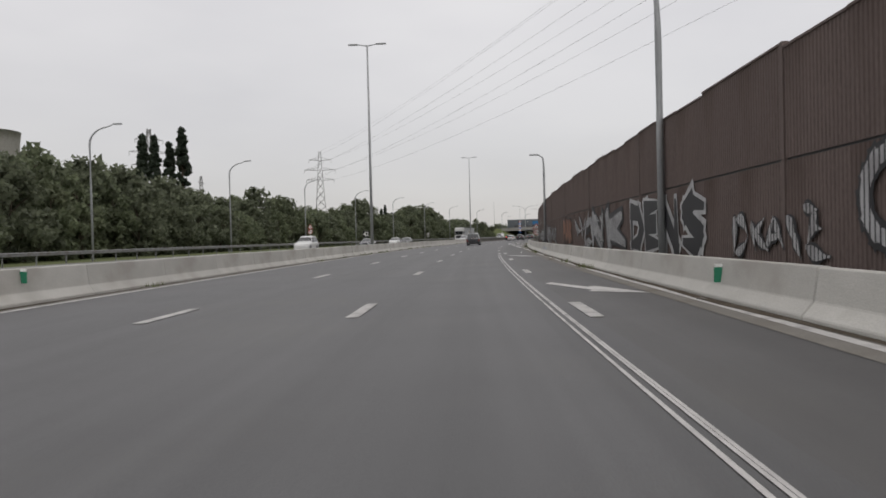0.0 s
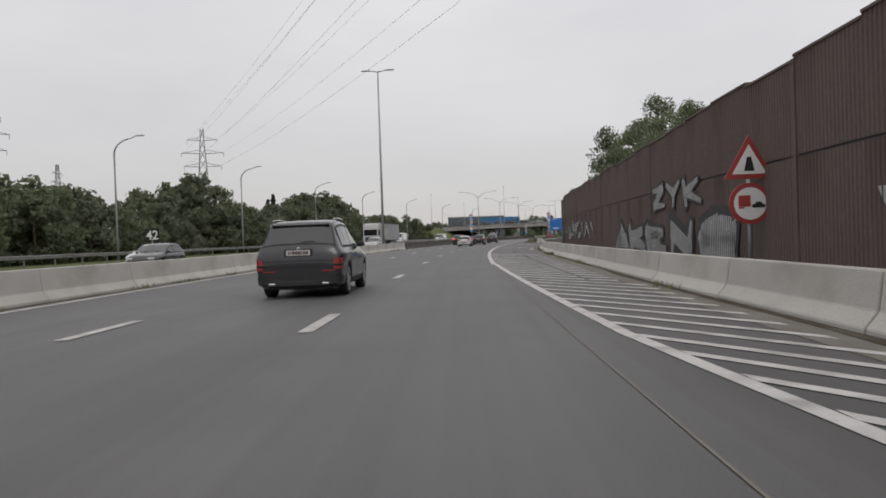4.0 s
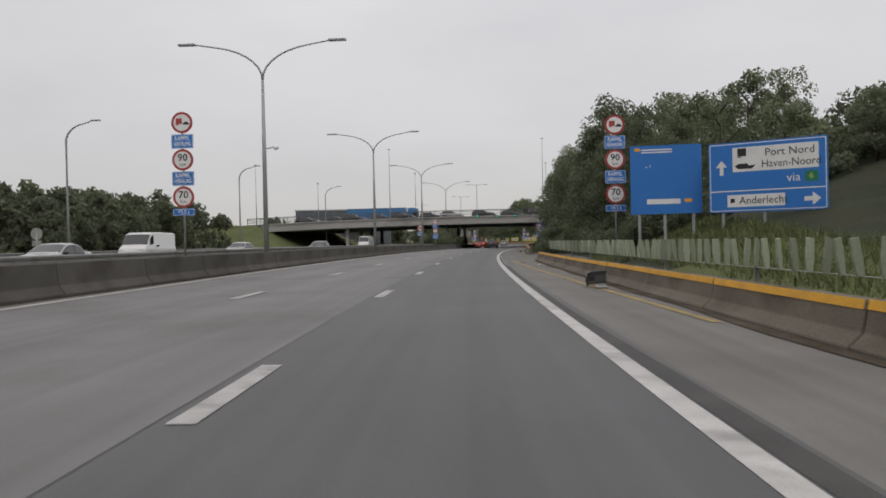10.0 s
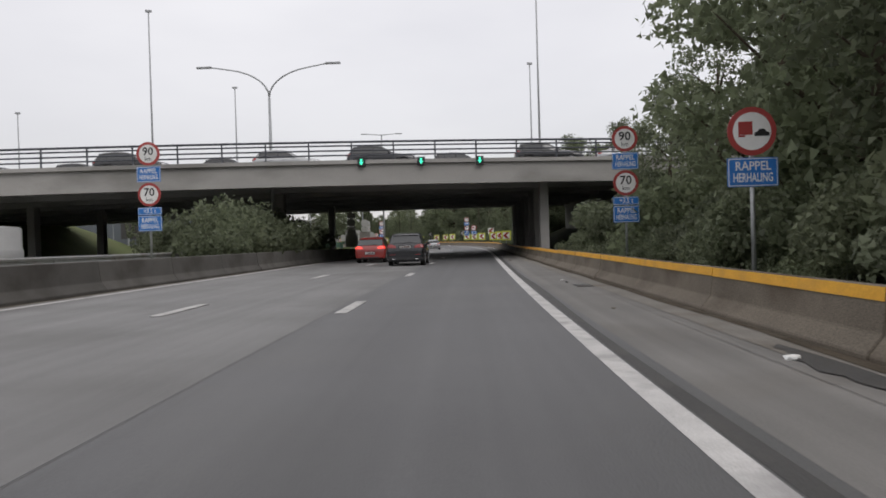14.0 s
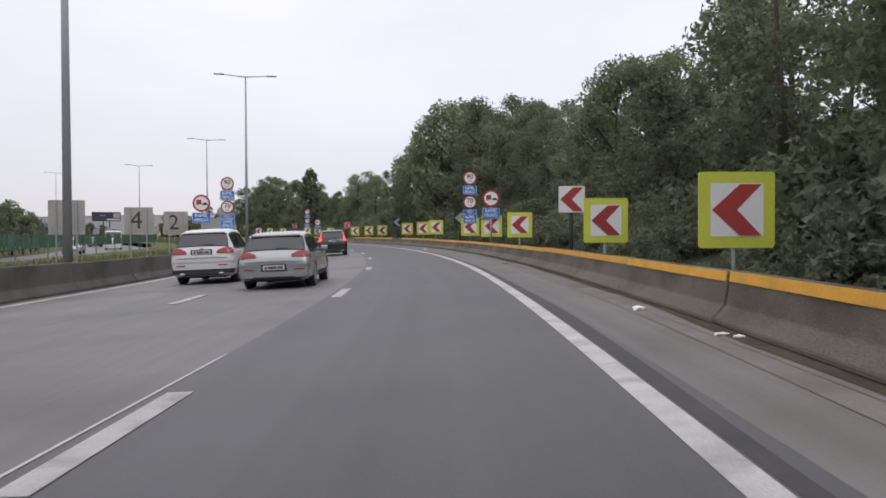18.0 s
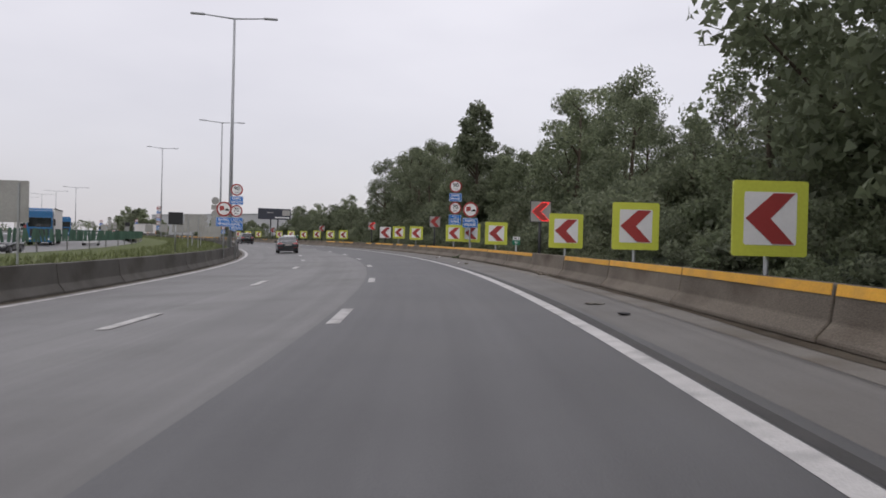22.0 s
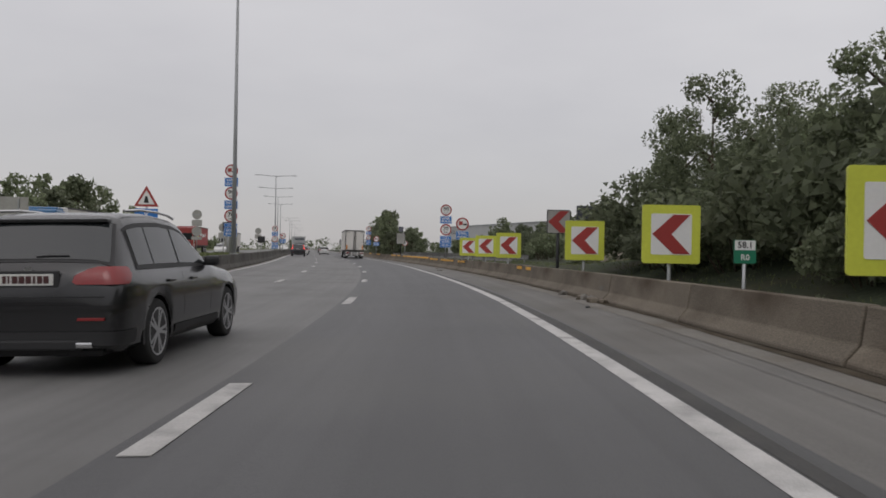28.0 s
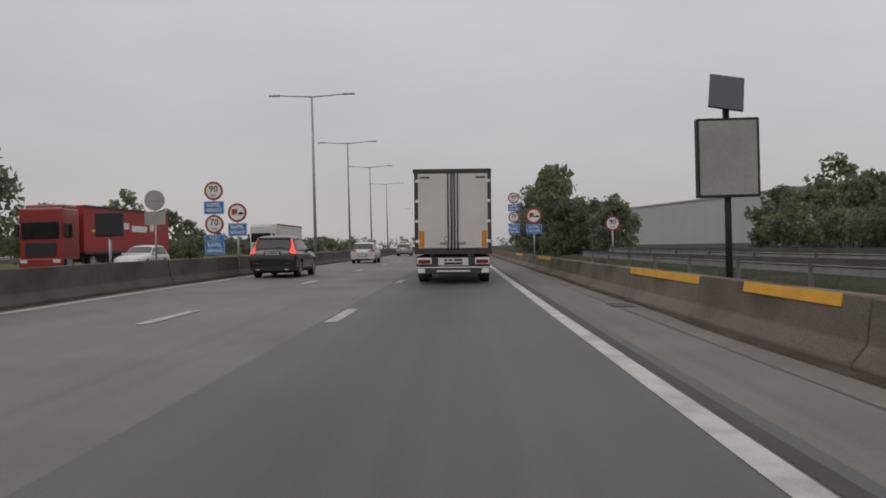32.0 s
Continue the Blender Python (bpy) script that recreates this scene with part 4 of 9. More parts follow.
def over_pt(d, o, z):
    """A point of the overpass: o from 0 at its near side to 36 at its far side."""
    p, h = road(405, d), heading(405)
    a, b = span(d, 0), span(d, 1)
    k = a + (b - a) * o / 36 - 405
    return Vector((p.x - math.sin(h) * k, p.y + math.cos(h) * k, z + lift(d)))


def deck_part(name, offs, z0, z1, material, end=None, label=""):
    """A slab across the road between two lines along it."""
    verts, faces = [], []
    ds = np.linspace(LO, HI, 25)
    for d in ds:
        for o, z in ((offs[0], z0), (offs[1], z0), (offs[1], z1), (offs[0], z1)):
            verts.append(over_pt(d, o, z))
    for i in range(len(ds) - 1):
        for c in range(4):
            faces.append((i * 4 + c, i * 4 + (c + 1) % 4, (i + 1) * 4 + (c + 1) % 4, (i + 1) * 4 + c))
    faces += [(3, 2, 1, 0), tuple(range(len(verts) - 4, len(verts)))]
    return obj(name, verts, faces, material, over, label)


deck_part("deck", (0.6, 35.4), SOFFIT + 0.35, FASCIA, M["soffit"])
deck_part("fascia", (0.0, 0.6), SOFFIT, FASCIA + 0.02, M["bridge"])
deck_part("fascia", (35.4, 36.0), SOFFIT, FASCIA + 0.02, M["bridge"])
deck_part("coping", (-0.18, 0.5), FASCIA + 0.02, FASCIA + 0.24, M["bridge"])
deck_part("coping", (35.5, 36.18), FASCIA + 0.02, FASCIA + 0.24, M["bridge"])
for o in (5, 9.5, 14, 18.5, 23, 27.5, 32):
    deck_part("girder", (o, o + 0.7), SOFFIT, SOFFIT + 0.34, M["soffit"])


for o in (0.15, 35.85):
    for z in (0.35, 0.62, 0.9, 1.12):
        part("rail", tube(bmesh.new(), [over_pt(d, o, FASCIA + 0.2 + z) for d in np.linspace(LO, HI, 22)], 0.07 if z > 1 else 0.05, seg=6), RAIL_DARK, over)
    post = mesh_of("railing_post", boxed(-0.04, 0.04, -0.05, 0.05, 0, 1.15), RAIL_DARK)
    for d in np.arange(LO, HI, 2.4):
        share("railing_post", post, Matrix.Translation(over_pt(d, o, FASCIA + 0.22)), over)
col_me = mesh_of("column", boxed(-0.28, 0.28, -0.38, 0.38, 0, SOFFIT + 0.3, 0.06), M["bridge"])
for d in (3.2, -14.5, -31.5):
    for o in (2.8, 7.3, 11.8, 16.3, 20.8, 25.3, 29.8, 34.3) if d > 0 else (9.0, 27.0) if d > -20 else (1.6, 10.0, 18.5, 27.0):
        p = over_pt(d, o, 0)
        p.z = 0
        share("column", col_me, Matrix.Translation(p) @ Matrix.Rotation(heading(405), 4, "Z"), over)
# the right wall is added well inside the deck's end, to keep light out
for d0, d1 in ((8.6, 10.6), (-48.9, -47.0)):
    verts = [over_pt(d, o, z) for o in (0.3, 35.7) for d, z in ((d0, -0.5), (d1, -0.5), (d1, FASCIA), (d0, FASCIA))]
    obj("abutment", verts, [(0, 1, 2, 3), (7, 6, 5, 4), (0, 4, 5, 1), (1, 5, 6, 2), (2, 6, 7, 3), (3, 7, 4, 0)], M["bridge"], over)

# the grassed embankment that carries the overpass on the far side of the motorway
top = [(379, -47.2), (426, -47.2), (426, -125), (379, -125)]
foot = [(366, -37.5), (440, -37.5), (440, -132), (366, -132)]
verts, faces = [], []
for i in range(9):
    u = i / 8
    for (s0, d0), (s1, d1), (s2, d2), (s3, d3) in zip(top, foot, top[1:] + top[:1], foot[1:] + foot[:1]):
        for k in range(8):
            q = k / 8
            s = (s0 + (s2 - s0) * q) * (1 - u) + (s1 + (s3 - s1) * q) * u
            d = (d0 + (d2 - d0) * q) * (1 - u) + (d1 + (d3 - d1) * q) * u
            p = road(s, d)
            z = (FASCIA + 0.1 + lift(max(d, -50))) * (1 - u) - 0.6 * u
            verts.append((p.x, p.y, z + 0.35 * u * (1 - u) * noise.noise((p.x * 0.2, p.y * 0.2, 0))))
for i in range(8):
    for k in range(32):
        faces.append((i * 32 + k, (i + 1) * 32 + k, (i + 1) * 32 + (k + 1) % 32, i * 32 + (k + 1) % 32))
faces.append(tuple(reversed(range(32))))
obj("embankment", verts, faces, M["grass"], None, "grassed embankment carrying the end of the overpass", True, "structure", "ground")

# ---------------------------------------------------------------- lamps and masts
def column(h, r0, r1):
    return tube(bmesh.new(), [(0, 0, 0), (0, 0, h * 0.5), (0, 0, h)], r0, r1, 12)


def head_bm(length=0.75):
    """A flat street-lamp head pointing along -x."""
    bm = bmesh.new()
    box(bm, -length, 0.05, -0.14, 0.14, -0.05, 0.07, 0.04)
    return bm


def bar(points, r0, r1=None):
    return tube(bmesh.new(), points, r0, r1, 8)


def bent_lamp(h, reach, side):
    """A column that bends over into one arm, towards -x for side -1."""
    lamp = empty("street_lamp", "grey steel street lamp with one curved arm", "street lamp")
    part("base_plate", boxed(-0.2, 0.2, -0.2, 0.2, 0, 0.05, 0.01), M["steel"], lamp)
    pts = [(0, 0, 0.05), (0, 0, h * 0.5), (0, 0, h - 1.6)]
    for k in range(1, 8):
        a = k / 7 * math.pi * 0.46
        pts.append((side * (reach - 0.4) * (1 - math.cos(a)), 0, h - 1.6 + 1.5 * math.sin(a)))
    pts.append((side * reach, 0, h + 0.12))
    part("column", bar(pts, 0.11, 0.05), M["lamp_grey"], lamp)
    bm = head_bm()
    bmesh.ops.transform(bm, matrix=Matrix.Translation((side * reach, 0, h + 0.12)) @ Matrix.Diagonal((-side, 1, 1, 1)), verts=bm.verts)
    bmesh.ops.recalc_face_normals(bm, faces=bm.faces)
    part("lamp_head", bm, M["lamp_grey"], lamp, "flat grey lamp head")
    return lamp


def twin_lamp(h, reach, curve):
    """A column with two arms: rising in a Y for curve > 0, straight as a T otherwise."""
    lamp = empty("street_lamp", "tall grey steel lamp column with two arms", "street lamp")
    part("base_plate", boxed(-0.25, 0.25, -0.25, 0.25, 0, 0.06, 0.01), M["steel"], lamp)
    top = h - curve
    part("column", bar([(0, 0, 0.06), (0, 0, h * 0.5), (0, 0, top)], 0.15, 0.075), M["lamp_grey"], lamp)
    for side in (-1, 1):
        if curve > 0.5:
            pts = [(side * reach * (1 - math.cos(a)) * 0.9, 0, top + curve * math.sin(a) * 0.93) for a in np.linspace(0, math.pi * 0.42, 8)]
            pts.append((side * reach, 0, h))
        else:
            pts = [(0, 0, h - 0.06), (side * reach * 0.5, 0, h + 0.02), (side * reach, 0, h + 0.1)]
        part("arm", bar(pts, 0.06, 0.04), M["lamp_grey"], lamp)
        bm = head_bm(0.9)
        bmesh.ops.transform(bm, matrix=Matrix.Translation((side * reach, 0, pts[-1][2])) @ Matrix.Diagonal((-side, 1, 1, 1)), verts=bm.verts)
        bmesh.ops.recalc_face_normals(bm, faces=bm.faces)
        part("lamp_head", bm, M["lamp_grey"], lamp, "flat grey lamp head")
    return lamp


def row(first, places, group):
    """Stands a thing and its copies at poses."""
    tagged(first, group=group)
    first.matrix_basis = places[0]
    return [first] + [copy_thing(first, m) for m in places[1:]]


row(twin_lamp(19.6, 0.9, 0.0), [at(s, d, 0) for s, d in ((73.8, -11.78), (181.3, -12.0))], "high masts in the median")
row(twin_lamp(12.1, 3.7, 2.0), [at(s, d, 0.45 if s > 340 else 0.1) for s, d in ((285.6, -12.5), (320.7, -12.3), (356.5, -12.7), (391.0, -13.9))], "Y-shaped lamps in the median")
row(twin_lamp(16.8, 2.0, 0.1), [at(s, d, z) for s, d, z in ((453.5, -11.75, -0.5), (507.9, -11.4, -0.6), (562.0, -11.2, -0.75), (615.2, -10.98, -0.9), (671.3, -11.3, 0.75))], "T-shaped masts in the median")
row(twin_lamp(14.3, 2.6, 0.1), [at(s, d, -0.7) for s, d in ((760.2, -13.45), (789, -14.8), (817, -15.5), (850, -16.2), (954, -16.5), (986, -16.5), (1045, -16.5), (1110, -16.5), (1180, -16.5))], "T-shaped masts along the straight")
row(bent_lamp(12.0, 2.3, 1), [at(s, -36.2, 0) for s in (34, 68, 102, 136, 170, 203, 236.5, 268, 307.5, 346.5, 387)], "lamps along the opposite carriageway")
# lamps in front of the noise wall
row(bent_lamp(8.3, 0.5, -1), [at(s, knots(WALL, s) - 0.14, 0) for s in (22.5, 70.8)], "lamps along the noise wall")
row(bent_lamp(9.6, 2.2, -1), [at(s, d, 0) for s, d in ((230, 16.6), (258, 26.0))], "lamps along the ramp")
row(bent_lamp(10.3, 2.7, 1), [at(113.5, 10.8, 0)], "lamps behind the noise wall")
# thin masts on and behind the overpass
for d, o, h in ((4.2, 15, 16.0), (4.8, 30, 12.5), (-27.9, 20, 15.5), (-60.5, 28, 15.2), (-24.6, 31, 11.4), (-48, 33, 10.6)):
    mast = empty("lamp_mast", "slender grey mast on the overpass", "mast")
    part("column", column(h, 0.1, 0.05), M["lamp_grey"], mast)
    part("lamp_head", boxed(-0.25, 0.25, -0.12, 0.12, h, h + 0.18, 0.03), M["lamp_grey"], mast)
    mast.matrix_basis = Matrix.Translation(over_pt(d, o, FASCIA))

# camera on one lamp column
cctv = empty("traffic_camera", "small grey dome camera on a lamp column", "camera")
part("bracket", bar([(0, 0, 0), (0.45, 0, 0.1)], 0.03), M["steel"], cctv)
part("dome", lathe_y(bmesh.new(), [(0.02, -0.12), (0.11, -0.08), (0.13, 0.05), (0.05, 0.14)], 14, 0.5, 0.05), M["sign_white"], cctv, smooth=True)
cctv.matrix_basis = at(284.3, -12.1 + 0.1, 6.3)


# ---------------------------------------------------------------- writing
TEXTS = {}


def lettering(name, text, size, material, parent, x, y, z, align="CENTER", squeeze=1.0, bold=0.0):
    """Raised letters facing back along the road, centred at x, z."""
    key = (text, round(size, 3), material.name, bold)
    if key not in TEXTS:
        cu = bpy.data.curves.new(name, "FONT")
        cu.body, cu.size, cu.align_x, cu.align_y = text, size, align, "CENTER"
        cu.extrude, cu.resolution_u, cu.offset = 0.0015, 2, bold
        tmp = bpy.data.objects.new(name, cu)
        scene.collection.objects.link(tmp)
        me = bpy.data.meshes.new_from_object(tmp.evaluated_get(bpy.context.evaluated_depsgraph_get()))
        bpy.data.objects.remove(tmp)
        bpy.data.curves.remove(cu)
        me.materials.clear()
        me.materials.append(material)
        TEXTS[key] = me
    return share(name, TEXTS[key], Matrix.Translation((x, y, z)) @ Matrix.Rotation(math.pi / 2, 4, "X") @ Matrix.Diagonal((squeeze, 1, 1, 1)), parent)


def poly(name, pts, y, material, parent, label="", depth=0.004):
    """A flat shape in the sign's plane, with a little thickness."""
    n = len(pts)
    v = [(x, y, z) for x, z in pts] + [(x, y + depth, z) for x, z in pts]
    f = [tuple(range(n)), tuple(reversed(range(n, 2 * n)))] + [(i, i + n, (i + 1) % n + n, (i + 1) % n) for i in range(n)]
    return obj(name, v, f, material, parent, label)


def disc(r, seg=36, x=0.0, z=0.0):
    return [(x + r * math.cos(2 * math.pi * k / seg), z + r * math.sin(2 * math.pi * k / seg)) for k in range(seg)]


def rounded(w, h, r, x=0.0, z=0.0):
    out = []
    for cx, cz, a0 in ((w / 2 - r, h / 2 - r, 0), (-w / 2 + r, h / 2 - r, 90), (-w / 2 + r, -h / 2 + r, 180), (w / 2 - r, -h / 2 + r, 270)):
        out += [(x + cx + r * math.cos(radians(a0 + k * 30)), z + cz + r * math.sin(radians(a0 + k * 30))) for k in range(4)]
    return out


def car_sign(parent, x, z, k, material, y):
    poly("car_pictogram", [(x - 0.17 * k, z - 0.06 * k), (x + 0.17 * k, z - 0.06 * k), (x + 0.17 * k, z + 0.02 * k), (x + 0.1 * k, z + 0.04 * k), (x + 0.06 * k, z + 0.1 * k), (x - 0.06 * k, z + 0.1 * k), (x - 0.1 * k, z + 0.04 * k), (x - 0.17 * k, z + 0.02 * k)], y, material, parent)


def lorry_sign(parent, x, z, k, material, y):
    poly("lorry_pictogram", [(x - 0.2 * k, z - 0.08 * k), (x + 0.12 * k, z - 0.08 * k), (x + 0.12 * k, z + 0.22 * k), (x - 0.2 * k, z + 0.22 * k)], y, material, parent)
    poly("lorry_pictogram", [(x - 0.2 * k, z - 0.13 * k), (x - 0.05 * k, z - 0.13 * k), (x - 0.05 * k, z - 0.09 * k), (x - 0.2 * k, z - 0.09 * k)], y, material, parent)


def round_sign(parent, z, kind, dia):
    r = dia / 2
    face = poly("sign_disc", disc(r, z=z), -0.055, M["sign_red"], parent, "red-rimmed round sign face", 0.03)
    poly("sign_face", disc(r * 0.78, z=z), -0.060, M["sign_white"], face)
    if kind == "no":
        lorry_sign(face, -0.1 * dia, z, dia * 0.9, M["sign_red"], -0.065)
        car_sign(face, 0.2 * dia, z - 0.05 * dia, dia * 0.9, M["sign_black"], -0.065)
    else:
        lettering("number_text", kind, dia * 0.48, M["sign_black"], face, 0, -0.063, z + dia * 0.09, bold=0.006)
        lettering("unit", "km", dia * 0.24, M["sign_black"], face, 0, -0.063, z - dia * 0.22)
    return face


def blue_plate(parent, z, w, h, lines):
    p = poly("supplementary_plate", rounded(w, h, 0.03, z=z), -0.055, M["sign_blue"], parent, "blue plate with white capitals", 0.03)
    poly("plate_border", rounded(w - 0.03, h - 0.03, 0.02, z=z), -0.058, M["sign_white"], p)
    poly("plate_field", rounded(w - 0.06, h - 0.06, 0.015, z=z), -0.062, M["sign_blue"], p)
    n = len(lines)
    for i, text in enumerate(lines):
        size = h / n * (0.86 if n > 1 else 0.85)
        lettering("plate_text", text, size, M["sign_white"], p, 0, -0.064, z + (n - 1 - 2 * i) * h * 0.2, squeeze=min(1.0, w * 0.86 / (0.66 * size * len(text))), bold=0.003)
    return p


REPEAT = ["RAPPEL", "HERHALING"]


def sign_stack(s, d, top, faces, dia=0.84, w=0.86, back=False, base=0.0, turn=0.0):
    """A post with signs from the top down: 'no', '90', '70', '+', 'r' for the repeat plate."""
    names = {"no": "no-overtaking lorry", "90": "90", "70": "70"}
    rounds = [names[f] for f in faces if f in names]
    what = "grey backs of stacked road signs on a post" if back else "post with " + " and ".join(rounds) + " signs over blue plates"
    thing = empty("road_sign", what, "road sign", at(s, d, base, turn))
    z = top
    mat_post = M["steel"]
    for f in faces:
        if f in names:
            z -= dia / 2
            if back:
                poly("sign_disc", disc(dia / 2, z=z), -0.055, M["sign_back"], thing, depth=0.03)
                part("bracket", boxed(-dia * 0.35, dia * 0.35, -0.075, -0.056, z - 0.03, z + 0.03), M["steel"], thing)
            else:
                round_sign(thing, z, f, dia)
            z -= dia / 2 + 0.04
        elif f in ("+", "r"):
            h = 0.27 if f == "+" else 0.55
            z -= h / 2
            if back:
                poly("supplementary_plate", rounded(w, h, 0.03, z=z), -0.055, M["sign_back"], thing, depth=0.03)
            else:
                blue_plate(thing, z, w, h, ["+3.5 t"] if f == "+" else REPEAT)
            z -= h / 2 + 0.03
        elif f == "b":
            h = 1.25
            z -= h / 2
            poly("chevron_back", rounded(1.3, h, 0.03, z=z), -0.055, M["sign_back"], thing, depth=0.03)
            z -= h / 2 + 0.03
    part("post", bar([(0, 0, -0.8), (0, 0, top - 0.05)], 0.045), mat_post, thing)
    return thing


def chevron(s, d, z, size=1.1, base=0.0, frame=True, lit=False, label=""):
    """A square board with a red arrow-head pointing left."""
    text = label or ("red and white chevron board with fluorescent yellow border" if frame else "dark-framed chevron board with red light points" if lit else "square red and white chevron board")
    thing = empty("chevron_board", text, "road sign", at(s, d, base), "chevron boards round the bend")
    hs = size / 2
    board = poly("board", rounded(size, size, 0.04, z=z), -0.04, M["sign_yellow"] if frame else M["trim"] if lit else M["sign_white"], thing, depth=0.04)
    k = size * (0.70 if frame else 0.94)
    poly("board_face", rounded(k, k, 0.03, z=z), -0.046, M["trim"] if lit == "dark" else M["sign_back"] if lit else M["sign_white"], board)
    a = k / 2
    arrow = [(a * 0.92, a * 0.96), (a * 0.1, a * 0.96), (-a * 0.95, 0), (a * 0.1, -a * 0.96), (a * 0.92, -a * 0.96), (a * 0.0, 0)]
    poly("arrow", [(x, z + q) for x, q in arrow], -0.052, M["sign_back"] if lit == "dark" else M["sign_red"], board)
    if lit:
        for (x0, q0), (x1, q1) in () if lit in ("off", "dark") else zip(arrow, arrow[1:] + arrow[:1]):
            n = 9
            for j in range(n):
                u = j / n
                x, q = (x0 + (x1 - x0) * u) * 0.93, (q0 + (q1 - q0) * u) * 0.93
                poly("light_point", disc(0.016, 6, x, z + q), -0.062, M["led_red"], board, depth=0.008)
    part("post", bar([(0, 0.06, -0.6), (0, 0.06, z + hs * 0.6)], 0.04 if frame else 0.06), M["steel"] if frame else M["trim"], thing)
    return thing


# right-hand stacks
sign_stack(277.2, 4.85, 6.42, ["no", "r", "90", "r", "70", "+"], 0.84)
sign_stack(356.8, 4.15, 3.55, ["no", "r"], 0.92, 0.95)
sign_stack(368.0, 3.95, 4.8, ["90", "r", "70", "+", "r"], 0.84)
sign_stack(470.2, 3.25, 3.49, ["no", "r"], 0.9, 0.9)
sign_stack(477.2, 3.28, 5.02, ["90", "r", "70", "+", "r"], 0.84)
sign_stack(550.9, 3.29, 3.48, ["no", "r"], 0.9, 0.9)
sign_stack(558.3, 3.78, 5.3, ["90", "r", "70", "+", "r"], 0.84)
sign_stack(671.7, 3.06, 3.36, ["no", "r"], 0.84, 0.84)
sign_stack(679.2, 3.0, 4.63, ["90", "r", "70", "+", "r"], 0.84)
sign_stack(742.0, 2.6, 3.25, ["no", "r"], 0.9, 0.9)
sign_stack(757.0, 2.45, 5.15, ["90", "r", "70", "+", "r"], 0.84)
sign_stack(741.0, 6.9, 2.65, ["90"], 0.84)
# median stacks
sign_stack(274.1, -12.5, 6.54, ["no", "r", "90", "r", "70", "+"], 0.84)
sign_stack(356.8, -13.0, 3.8, ["no", "r"], 0.95, 0.95)
sign_stack(369.4, -12.7, 5.0, ["90", "r", "70", "+", "r"], 0.84)
sign_stack(472.0, -11.7, 3.3, ["no", "r"], 0.9, 0.95)
sign_stack(479.0, -11.3, 4.7, ["90", "r", "70", "+", "r"], 0.8)
sign_stack(554.8, -11.0, 3.2, ["no", "r"], 0.9, 0.9)
sign_stack(560.5, -10.7, 4.64, ["90", "r", "70", "+", "r"], 0.8)
sign_stack(672.1, -11.6, 6.38, ["no", "r", "90", "r", "70", "+", "r"], 0.8, 0.82)
sign_stack(730.0, -12.05, 4.18, ["90", "r", "70", "+", "r"], 0.8)
sign_stack(729.8, -11.0, 3.22, ["no", "r"], 0.8, 0.8)
# backs of the signs for the other direction
for s, d, top, faces in ((424.5, -13.8, 5.0, ["90", "r", "70", "+", "r", "b"]), (431.0, -14.6, 3.9, ["no", "r", "b"]), (491.9, -12.5, 5.0, ["90", "r", "70", "+", "r", "b"]), (500.0, -13.4, 3.4, ["no", "r", "b"]), (599.0, -12.8, 5.2, ["90", "r", "70", "+", "r", "b"]), (607.0, -13.6, 3.4, ["no", "r", "b"]), (693.0, -17.0, 4.2, ["90", "r", "70", "+"]), (697.0, -15.2, 3.2, ["no", "r"]), (729.0, -14.2, 3.6, ["no", "r"])):
    sign_stack(s, d, top, faces, 0.84, 0.86, True, 0.2)

# chevron boards along the right of the bend
for s, d, z in ((432.0, 3.1, 1.5), (441.0, 3.2, 1.53), (449.0, 3.2, 1.52), (463.9, 3.49, 1.59), (470.3, 3.3, 1.6), (477.2, 3.3, 1.64), (491.1, 3.42, 1.74), (497.8, 3.6, 1.7), (505.0, 3.56, 1.72), (517.0, 3.48, 1.64), (523.8, 3.45, 1.65), (530.6, 3.32, 1.61), (543.9, 3.35, 1.62), (551.6, 3.5, 1.7), (558.0, 3.68, 1.72), (570.2, 3.25, 1.76), (577.5, 3.18, 1.84), (584.2, 3.26, 1.86), (605.6, 3.2, 1.62), (612.9, 3.21, 1.61), (620.6, 3.24, 1.63), (629.0, 3.36, 1.57), (635.9, 3.22, 1.58), (643.0, 3.18, 1.55), (655.5, 2.98, 1.48), (662.0, 2.96, 1.47), (669.1, 3.08, 1.46)):
    plain = s in (584.2,)
    chevron(s, d, z, 1.1, frame=not plain)
for s, d, z, lit in ((454.8, 3.6, 2.3, False), (484.8, 4.03, 2.33, "dark"), (510.5, 3.7, 2.45, "dark"), (536.5, 3.75, 2.45, True), (565.0, 3.69, 2.62, "off"), (592.0, 3.5, 2.6, True), (619.2, 3.55, 2.48, "off"), (649.0, 3.7, 2.3, "off")):
    chevron(s, d, z, 0.85, frame=False, lit=lit)

# hectometre plates
for s, d, z, text in ((540.2, 3.55, 1.28, "58.3"), (633.2, 3.5, 1.26, "58.1"), (338.8, 5.15, 1.15, "58.6")):
    hm = empty("distance_marker", "small green and white kilometre marker on a post", "road sign", at(s, d, 0))
    plate = poly("plate", rounded(0.34, 0.36, 0.02, z=z), -0.03, M["sign_green"], hm, depth=0.02)
    poly("plate_top", rounded(0.32, 0.15, 0.01, z=z + 0.1), -0.034, M["sign_white"], plate)
    lettering("number_text", text, 0.14, M["sign_black"], plate, 0, -0.037, z + 0.1, bold=0.002)
    lettering("number_text", "R0", 0.13, M["sign_white"], plate, 0, -0.037, z - 0.09, bold=0.002)
    part("post", bar([(0, 0.0, -0.2), (0, 0.0, z + 0.1)], 0.03), M["steel"], hm)

